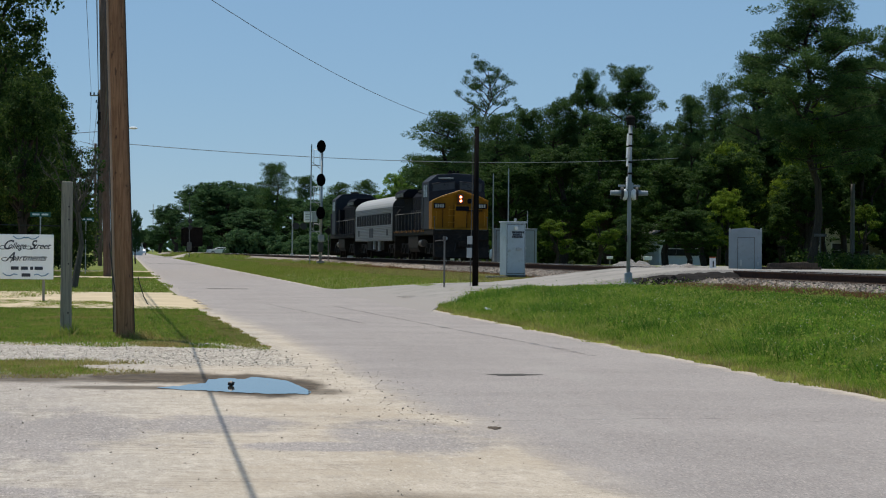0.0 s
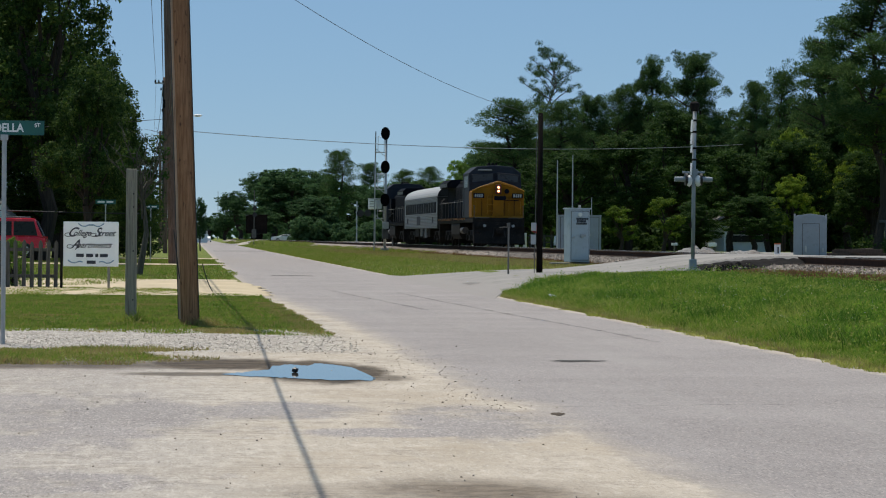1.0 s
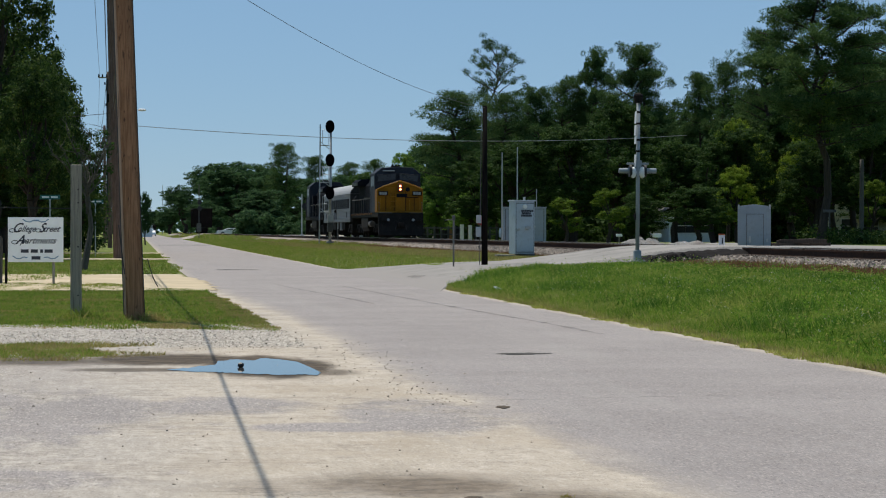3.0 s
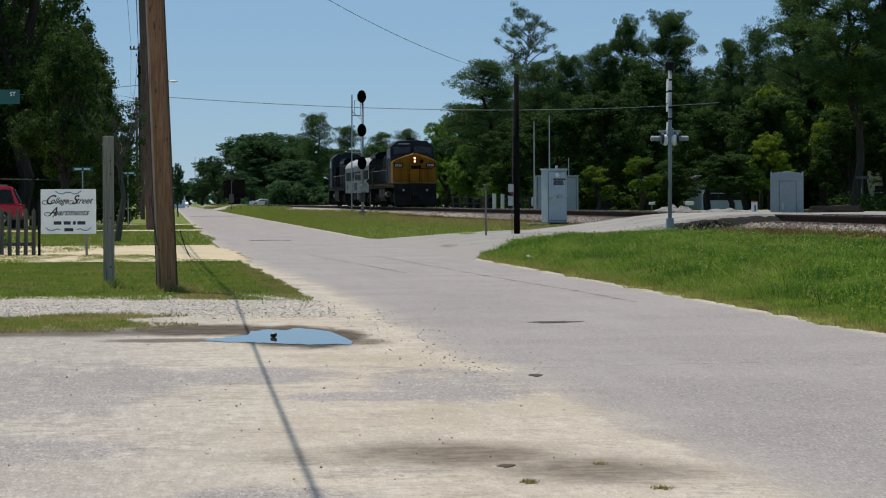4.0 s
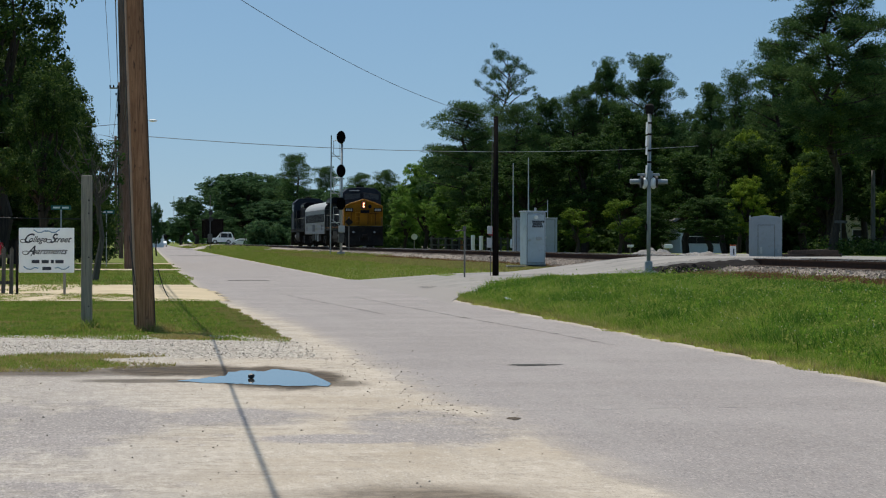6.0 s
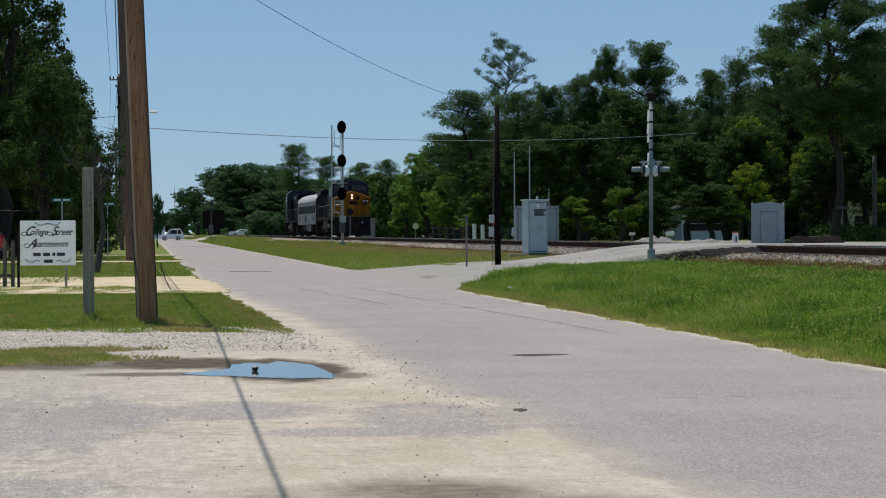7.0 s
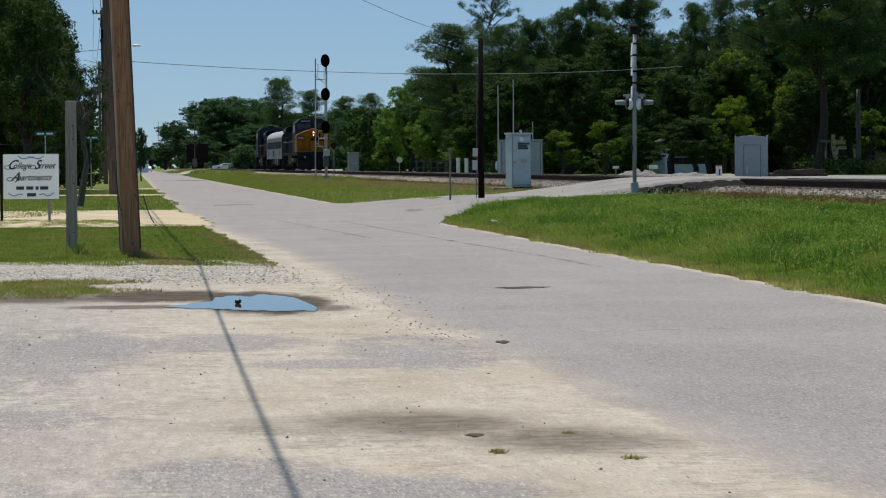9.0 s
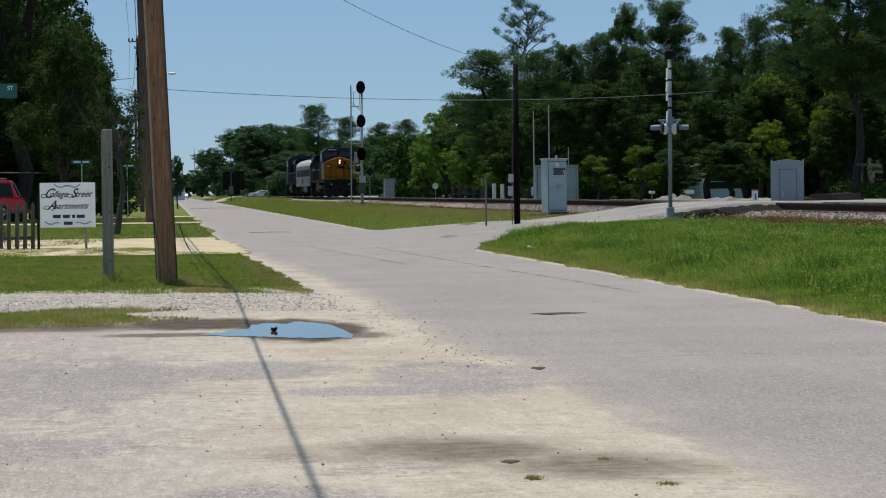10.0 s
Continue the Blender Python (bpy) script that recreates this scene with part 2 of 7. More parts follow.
def make_blades(name, low, high, dry, patchy=0.45, through_leaf=0.4):
    n = Nodes(name)
    r = n.island()
    c = n.mix(r, low, high)
    c = n.mix(n.op("MULTIPLY", n.ramp(n.noise(0.5, 5, 0.65), 0.5, 0.68), patchy), c, dry)
    c = n.mix(n.op("MULTIPLY", n.ramp(n.noise(1.3, 5, 0.65), 0.52, 0.68), 0.8), c, dim(low, 0.6))
    c = n.mix(n.op("MULTIPLY", n.ramp(n.noise(0.8, 6, 0.7), 0.54, 0.68), 0.6), c, dim(high, 1.35))
    c = n.mix(n.ramp(n.op("FRACT", n.op("MULTIPLY", r, 17.3)), 0.86, 0.93), c, dry)
    n.p.inputs["Transmission Weight"].default_value = 0.0
    tl = n.t.nodes.new("ShaderNodeBsdfTranslucent")
    n.t.links.new(c, tl.inputs[0])
    mx = n.t.nodes.new("ShaderNodeMixShader")
    mx.inputs[0].default_value = through_leaf
    m = n.done(c, 0.75, 0, 0.12)
    out = n.t.nodes["Material Output"]
    n.t.links.new(n.p.outputs[0], mx.inputs[1])
    n.t.links.new(tl.outputs[0], mx.inputs[2])
    n.t.links.new(mx.outputs[0], out.inputs[0])
    return m


def make_stones(name, a, b, scale=9.0):
    n = Nodes(name)
    c = n.mix(n.ramp(n.cells(scale), 0.1, 0.9), a, b)
    c = n.mix(n.ramp(n.island(), 0.0, 1.0, 0.0, 0.6), c, dim(b, 1.05))
    c = n.mix(n.op("MULTIPLY", n.ramp(n.noise(0.8, 5), 0.45, 0.7), 0.55), c, (0.17, 0.125, 0.095))
    n.bump(n.cells(scale, "Distance"), 1.0, 0.05)
    return n.done(c, 0.9, 0, 0.2)


def make_wood(name, a, b, dark, spec=0.2, knots=False):
    n = Nodes(name)
    g = n.noise(3.0, 6, 0.65, stretch=(9, 9, 0.5))
    c = n.mix(n.ramp(g, 0.32, 0.68), a, b)
    c = n.mix(n.op("MULTIPLY", n.ramp(n.noise(6.0, 4, 0.6, stretch=(14, 14, 0.25)), 0.56, 0.66), 0.75), c, dark)
    c = n.mix(n.op("MULTIPLY", n.ramp(n.noise(0.7, 4), 0.45, 0.75), 0.5), c, dim(a, 0.7))
    if knots:
        c = n.mix(n.op("MULTIPLY", n.ramp(n.noise(11, 3, 0.6, stretch=(1, 1, 0.45)), 0.62, 0.7), 0.8), c, dark)
        c = n.mix(n.op("MULTIPLY", n.ramp(n.noise(2.2, 5, 0.7, stretch=(3, 3, 0.3)), 0.5, 0.7), 0.6), c, dim(b, 1.15))
    n.bump(g, 0.6, 0.01)
    return n.done(c, 0.85, 0, spec)


def make_mark():
    """Rubber rubbed thinly into the asphalt."""
    n = Nodes("tyre_mark")
    m = n.done((0.10, 0.095, 0.09), 0.95, 0, 0.1)
    n.put(n.p.inputs["Alpha"], n.ramp(n.noise(2.5, 7, 0.75), 0.38, 0.68, 0.0, 0.55))
    return m


def make_water():
    n = Nodes("puddle_water")
    n.bump(n.noise(3, 3), 0.02, 0.01)
    m = n.done((0.06, 0.06, 0.055), 0.03, 0, 0.9)
    n.p.inputs["IOR"].default_value = 1.33
    return m


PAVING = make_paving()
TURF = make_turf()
RUSTG = make_blades("rusty_weeds", (0.15, 0.075, 0.035), (0.26, 0.16, 0.07), (0.10, 0.05, 0.03))
VERGE = make_blades("verge_blades", (0.16, 0.23, 0.03), (0.285, 0.335, 0.064), (0.41, 0.34, 0.14), 0.75)
LAWN = make_blades("lawn_blades", (0.125, 0.205, 0.025), (0.24, 0.31, 0.052), (0.37, 0.27, 0.11), 0.85)
TALL = make_blades("tall_grass_blades", (0.095, 0.19, 0.018), (0.24, 0.35, 0.045), (0.42, 0.41, 0.12), 0.6)
TUSSOCK = make_blades("tussock_blades", (0.045, 0.12, 0.014), (0.13, 0.25, 0.03), (0.30, 0.34, 0.08), 0.3)
EDGEG = make_blades("edge_grass_blades", (0.23, 0.275, 0.045), (0.39, 0.40, 0.10), (0.48, 0.42, 0.18), 0.6)
DRYG = make_blades("dry_grass_blades", (0.24, 0.23, 0.07), (0.36, 0.31, 0.12), (0.30, 0.19, 0.10))
LEAF_OAK = make_blades("oak_leaves", (0.016, 0.044, 0.010), (0.047, 0.094, 0.020), (0.075, 0.122, 0.026), 0.35, 0.43)
LEAF_PINE = make_blades("pine_needles", (0.026, 0.064, 0.02), (0.08, 0.142, 0.044), (0.115, 0.165, 0.052), 0.35, 0.4)
# haze of the distance is mixed into this paler, bluer green
LEAF_FAR = make_blades("hazed_distant_leaves", (0.036, 0.084, 0.034), (0.066, 0.126, 0.048), (0.075, 0.138, 0.054), 0.3, 0.5)
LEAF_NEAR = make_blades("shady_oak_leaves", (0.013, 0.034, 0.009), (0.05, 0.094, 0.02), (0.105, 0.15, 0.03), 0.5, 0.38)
LEAF_LIGHT = make_blades("fresh_leaves", (0.085, 0.185, 0.028), (0.165, 0.285, 0.05), (0.20, 0.29, 0.065), 0.3, 0.5)
LEAF_LIME = make_blades("lime_leaves", (0.07, 0.135, 0.013), (0.21, 0.30, 0.03), (0.25, 0.31, 0.035), 0.3, 0.5)
LEAF_SPRAY = make_blades("young_leaves", (0.05, 0.105, 0.012), (0.135, 0.205, 0.022), (0.18, 0.24, 0.028), 0.3, 0.5)
BARK = make_wood("bark", (0.028, 0.023, 0.019), (0.058, 0.046, 0.036), (0.014, 0.012, 0.010))
GREY_BARK = make_wood("grey_bark", (0.045, 0.04, 0.034), (0.115, 0.105, 0.09), (0.02, 0.018, 0.015))
POLE_WOOD = make_wood("pole_wood", (0.19, 0.092, 0.047), (0.345, 0.186, 0.10), (0.06, 0.032, 0.022), knots=True)
OLD_POLE = make_wood("old_pole_wood", (0.095, 0.06, 0.045), (0.18, 0.125, 0.10), (0.035, 0.025, 0.02))
COVER_WOOD = make_wood("cover_wood", (0.34, 0.225, 0.15), (0.46, 0.33, 0.24), (0.15, 0.09, 0.06))
GREY_WOOD = make_wood("grey_wood", (0.22, 0.20, 0.165), (0.335, 0.305, 0.245), (0.06, 0.055, 0.048))
TAR_WOOD = make_wood("tarred_wood", (0.006, 0.005, 0.005), (0.013, 0.011, 0.010), (0.004, 0.004, 0.004), 0.04)
FENCE_WOOD = make_wood("dark_weathered_wood", (0.06, 0.06, 0.054), (0.125, 0.122, 0.11), (0.025, 0.024, 0.022))
TIE_WOOD = make_wood("tie_wood", (0.05, 0.036, 0.028), (0.10, 0.072, 0.055), (0.02, 0.015, 0.012))
BALLAST = make_stones("ballast_stone", (0.085, 0.072, 0.06), (0.34, 0.29, 0.245))
GRIT = make_stones("road_grit_stone", (0.17, 0.145, 0.115), (0.37, 0.32, 0.26))
HEAPST = make_stones("heap_stone", (0.14, 0.137, 0.13), (0.27, 0.26, 0.245), 12)
GRAVEL = make_stones("gravel_stone", (0.38, 0.345, 0.30), (0.56, 0.52, 0.455), 14)
WATER = make_water()
SANDY = plain("driveway_sand", (0.50, 0.415, 0.285), 0.95, 0, 0.15, 0.6, 9, 0.4, dirt=(0.30, 0.235, 0.16), spec=0.1)
RUST = plain("rusty_steel", (0.05, 0.028, 0.02), 0.9, 0, 0.3, 4, spec=0.08)
RAILTOP = plain("worn_rail_head", (0.42, 0.40, 0.38), 0.3, 0.9, 0.1)
GALV = plain("galvanised_steel", (0.40, 0.41, 0.41), 0.5, 0.55, 0.12, 4)
SILVERP = plain("aluminium_paint", (0.275, 0.31, 0.335), 0.6, 0.1, 0.07, 2, dirt=(0.19, 0.20, 0.205), spec=0.3)
CASEP = plain("pale_cabinet_paint", (0.43, 0.48, 0.53), 0.6, 0.1, 0.06, 2, dirt=(0.30, 0.32, 0.335), spec=0.3)
BLACKP = plain("black_paint", (0.012, 0.012, 0.013), 0.5, 0, 0.3)
SIGBLACK = plain("signal_black", (0.004, 0.004, 0.0045), 0.9, 0, 0.3, spec=0.04)
DARKST = plain("grimy_black_steel", (0.016, 0.0145, 0.0135), 0.85, 0, 0.35, 2, dirt=(0.04, 0.031, 0.024), spec=0.12)
WHITEP = plain("white_paint", (0.74, 0.75, 0.74), 0.5, 0, 0.05, dirt=(0.6, 0.6, 0.57))
SIGNWH = plain("sign_white", (0.88, 0.91, 0.91), 0.45, 0, 0.03)
INKDARK = plain("sign_ink", (0.03, 0.035, 0.05), 0.6, 0, 0.1)
INKBLUE = plain("sign_blue", (0.18, 0.30, 0.42), 0.6, 0, 0.1)
GREENP = plain("street_sign_green", (0.006, 0.10, 0.085), 0.4, 0, 0.1)
YELLOW = plain("yellow_paint", (0.26, 0.108, 0.005), 0.65, 0, 0.16, 1.2, dirt=(0.20, 0.088, 0.012), spec=0.15)
BLUE = plain("deep_blue_paint", (0.008, 0.0095, 0.0145), 0.85, 0, 0.3, 1.5, dirt=(0.015, 0.013, 0.012), spec=0.05)
BLUEGREY = plain("blue_grey_paint", (0.026, 0.031, 0.043), 0.65, 0, 0.2, 1.5, dirt=(0.022, 0.021, 0.022), spec=0.12)
STAINLESS = plain("fluted_stainless", (0.125, 0.132, 0.148), 0.6, 0.15, 0.12, 2, dirt=(0.12, 0.12, 0.125), spec=0.25)
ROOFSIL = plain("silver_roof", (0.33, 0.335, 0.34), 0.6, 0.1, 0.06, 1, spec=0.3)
GLASS = plain("dark_glass", (0.012, 0.015, 0.02), 0.3, 0, 0.1, bump=0, spec=0.25)
COACHGLASS = plain("tinted_coach_glass", (0.010, 0.012, 0.016), 0.7, 0, 0.2, bump=0, spec=0.03)
POSTGREY = plain("weathered_post_steel", (0.17, 0.16, 0.145), 0.7, 0.2, 0.2)
CONCRETE = plain("concrete", (0.36, 0.35, 0.33), 0.85, 0, 0.15, 3, dirt=(0.2, 0.19, 0.17))
REDP = plain("red_car_paint", (0.66, 0.02, 0.045), 0.22, 0, 0.06, bump=0)
RUBBER = plain("rubber", (0.018, 0.018, 0.018), 0.8, 0, 0.2)
TAIL = plain("tail_lamp_red", (0.35, 0.01, 0.01), 0.2, 0, 0.1, bump=0)
CARWHITE = plain("white_car_paint", (0.72, 0.73, 0.74), 0.3, 0, 0.03, bump=0)
SIDING = plain("white_siding", (0.68, 0.72, 0.73), 0.6, 0, 0.05)
SHINGLE = plain("grey_shingle", (0.16, 0.155, 0.15), 0.9, 0, 0.2, 4)
ASPHALT2 = plain("patched_asphalt", (0.085, 0.08, 0.075), 0.95, 0, 0.25, 3, spec=0.1)
TYREMARK = make_mark()
BROWNBOX = plain("boxcar_brown", (0.012, 0.0095, 0.0085), 0.9, 0, 0.3, 1, spec=0.05)
BROKEN = plain("broken_asphalt", (0.02, 0.018, 0.017), 0.95, 0, 0.4, 2.5, spec=0.05)
TRIM = plain("bright_yellow_trim", (0.33, 0.155, 0.01), 0.55, spec=0.2)
SCREEN = plain("windscreen_glass", (0.035, 0.045, 0.06), 0.3, 0, 0.2, bump=0, spec=0.3)
DIRTSPOT = plain("dark_dirt", (0.10, 0.08, 0.062), 0.95, 0, 0.3, 6, spec=0.05)
WIRE = plain("wire_black", (0.02, 0.02, 0.02), 0.6, 0, 0.1, bump=0)
ORANGE = plain("orange_cap", (0.5, 0.12, 0.03), 0.6)
REDSIGN = plain("stop_red", (0.35, 0.02, 0.025), 0.5)
HEADLAMP = glow("headlamp_glow", (1.0, 0.22, 0.06), 1.6)
HEADCORE = glow("headlamp_core", (1.0, 0.62, 0.32), 5.0)
GRIME = plain("grimy_grey_steel", (0.10, 0.095, 0.09), 0.7, 0.2, 0.3, 2)


# ================= mesh helpers =================
def bx(bm, x0, x1, y0, y1, z0, z1, bevel=0.0, m=None):
    """A box between the given planes, its edges eased."""
    r = bmesh.ops.create_cube(bm, size=1.0)
    t = Matrix.Translation(((x0 + x1) / 2, (y0 + y1) / 2, (z0 + z1) / 2)) @ Matrix.Diagonal((x1 - x0, y1 - y0, z1 - z0, 1))
    bmesh.ops.transform(bm, matrix=(m @ t) if m else t, verts=r["verts"])
    if bevel:
        es = list({e for v in r["verts"] for e in v.link_edges})
        bmesh.ops.bevel(bm, geom=es, offset=bevel, segments=2, affect="EDGES", profile=0.6)
    return bm


def tube(bm, a, b, r0, r1=None, seg=12, cap=True):
    a, b = Vector(a), Vector(b)
    d = b - a
    m = Matrix.Translation((a + b) / 2) @ d.to_track_quat("Z", "Y").to_matrix().to_4x4()
    bmesh.ops.create_cone(bm, cap_ends=cap, segments=seg, radius1=r0, radius2=r0 if r1 is None else r1, depth=d.length, matrix=m)
    return bm


def path_tube(bm, pts, r, seg=8):
    for a, b in zip(pts, pts[1:]):
        tube(bm, a, b, r, seg=seg)
    return bm


def prism(bm, outline, axis, a, b, bevel=0.0):
    """An outline (in the two other axes, in order) drawn out along one axis from a to b."""
    def at(p, k):
        v = list(p)
        v.insert("xyz".index(axis), k)
        return v
    lo = [bm.verts.new(at(p, a)) for p in outline]
    hi = [bm.verts.new(at(p, b)) for p in outline]
    n = len(outline)
    faces = [bm.faces.new(lo), bm.faces.new(hi[::-1])]
    faces += [bm.faces.new((lo[k], hi[k], hi[(k + 1) % n], lo[(k + 1) % n])) for k in range(n)]
    bmesh.ops.recalc_face_normals(bm, faces=faces)
    if bevel:
        es = list({e for f in faces for e in f.edges})
        bmesh.ops.bevel(bm, geom=es, offset=bevel, segments=2, affect="EDGES", profile=0.6)
    return bm


def ball(bm, c, r, sub=2, squash=(1, 1, 1)):
    bmesh.ops.create_icosphere(bm, subdivisions=sub, radius=r, matrix=Matrix.Translation(c) @ Matrix.Diagonal((*squash, 1)))
    return bm


def B():
    return bmesh.new()


def part(name, bm, material, parent=None, label="", smooth=False):
    me = bpy.data.meshes.new(name)
    if smooth:
        for f in bm.faces:
            f.smooth = True
    bm.to_mesh(me)
    bm.free()
    me.materials.append(material)
    ob = new(name, me)
    ob.parent = parent
    if label:
        ob["label"] = label
    return ob


def raw(name, verts, faces, material, parent=None):
    me = bpy.data.meshes.new(name)
    me.from_pydata(verts, [], faces)
    me.materials.append(material)
    ob = new(name, me)
    ob.parent = parent
    return ob


def thing(name, m, label, category, group="", kind=""):
    ob = new(name)
    ob.empty_display_size = 0.2
    ob.matrix_basis = m
    return tagged(ob, label, category, group, kind)


def letters(name, text, size, material, parent, m, shear=0.0, squeeze=1.0, thick=0.002, label="", bold=0.022):
    """Raised lettering, turned into a mesh."""
    cu = bpy.data.curves.new(name, "FONT")
    cu.body, cu.size, cu.shear, cu.extrude, cu.align_x, cu.align_y = text, size, shear, thick, "CENTER", "CENTER"
    cu.offset = size * bold
    tmp = bpy.data.objects.new(name, cu)
    scene.collection.objects.link(tmp)
    me = bpy.data.meshes.new_from_object(tmp.evaluated_get(bpy.context.evaluated_depsgraph_get()))
    bpy.data.objects.remove(tmp)
    me.transform(m @ Matrix.Diagonal((squeeze, 1, 1, 1)))
    me.materials.clear()
    me.materials.append(material)
    ob = new(name, me)
    ob.parent = parent
    if label:
        ob["label"] = label
    return ob


FACING = Matrix.Rotation(radians(90), 4, "X")   # lettering that stands up and faces -y


# ================= lie of the land =================
def rail_x(y):
    return 20.0 - 0.014 * y


def smooth(a, b, v):
    t = min(1.0, max(0.0, (v - a) / (b - a)))
    return t * t * (3 - 2 * t)


def land(x, y):
    """Height of the ground."""
    if x < 7.7:
        return -0.012
    d = x - rail_x(y)
    z = -0.012 + 0.34 * smooth(7.7, 10.8, x) + 0.19 * smooth(10.5, 15.2, x)
    z += 0.18 * smooth(-2.9, -1.7, d)
    if d > 0:
        z = 0.70 - 0.04 * smooth(1.7, 3.4, d)
    if d > 3.4:
        z -= 0.5 * smooth(330, 450, y) * smooth(3.4, 7, d)
    if y > 600:
        z *= max(0.0, 1 - (y - 600) / 400)
    return z


def build_ground():
    xs = sorted({round(v, 2) for v in np.r_[-3000, -1200, -500, -200, -90, np.arange(-40, -8, 4), np.arange(-8, 8, 1.0), np.arange(7.8, 26, 0.4), np.arange(26, 90, 6), 140, 300, 700, 1500, 3000]})
    ys = sorted({round(v, 2) for v in np.r_[-900, -300, -100, -40, np.arange(-20, 60, 2.0), np.arange(60, 140, 2.0), np.arange(140, 400, 8), np.arange(400, 1000, 50), 1300, 2000, 3200, 4600]})
    verts, faces = [], []
    for y in ys:
        for x in xs:
            bumpy = 0.03 * noise.noise((x * 0.5, y * 0.3, 0)) if x > 8.2 and abs(x - rail_x(y)) > 3 and y < 400 else 0
            verts.append((x, y, land(x, y) + bumpy))
    w = len(xs)
    for j in range(len(ys) - 1):
        for i in range(w - 1):
            a = j * w + i
            faces.append((a, a + 1, a + w + 1, a + w))
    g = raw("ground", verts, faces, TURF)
    tagged(g, "grassy ground that runs level to far woods", "ground", kind="structure")
    for p in g.data.polygons:
        p.use_smooth = True


build_ground()


def sheet(name, left, right, ys, z, material, label, category, ragged=0.0, seed=0):
    """A flat strip between two edges given as functions of y."""
    rnd = random.Random(seed)
    verts, faces = [], []
    for y in ys:
        a, b = left(y) + rnd.uniform(-ragged, ragged), right(y) + rnd.uniform(-ragged, ragged)
        cols = 8
        for k in range(cols + 1):
            verts.append((a + (b - a) * k / cols, y, z))
    w = 9
    for j in range(len(ys) - 1):
        for i in range(8):
            p = j * w + i
            faces.append((p, p + 1, p + w + 1, p + w))
    ob = raw(name, verts, faces, material)
    return tagged(ob, label, category, kind="structure")


SPLIT = 2.6
road_ys = list(np.arange(-30, 120, 0.8)) + list(np.arange(120, 420, 4.0)) + list(np.arange(420, 2600, 60.0))


def road_left(y):
    return float(np.interp(y, [43.5, 46, 55, 75, 140], [SPLIT, 2.15, 1.95, 1.7, 1.45]))


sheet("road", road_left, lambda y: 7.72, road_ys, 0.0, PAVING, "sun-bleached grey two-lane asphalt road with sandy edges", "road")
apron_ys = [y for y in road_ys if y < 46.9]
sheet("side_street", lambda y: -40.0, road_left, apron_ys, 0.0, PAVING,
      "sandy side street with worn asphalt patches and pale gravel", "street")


def ragged_patch(name, cx, cy, rx, ry, z, material, seed, rough=0.25, n=44):
    rnd = random.Random(seed)
    off = rnd.uniform(0, 50)
    verts = [(cx, cy, z)]
    for k in range(n):
        a = 2 * math.pi * k / n
        q = 1 + rough * 2 * noise.noise((math.cos(a) * 1.7 + off, math.sin(a) * 1.7, 0.3)) + rnd.uniform(-0.05, 0.05)
        verts.append((cx + rx * q * math.cos(a), cy + ry * q * math.sin(a), z))
    return verts, [(0, 1 + k, 1 + (k + 1) % n) for k in range(n)]


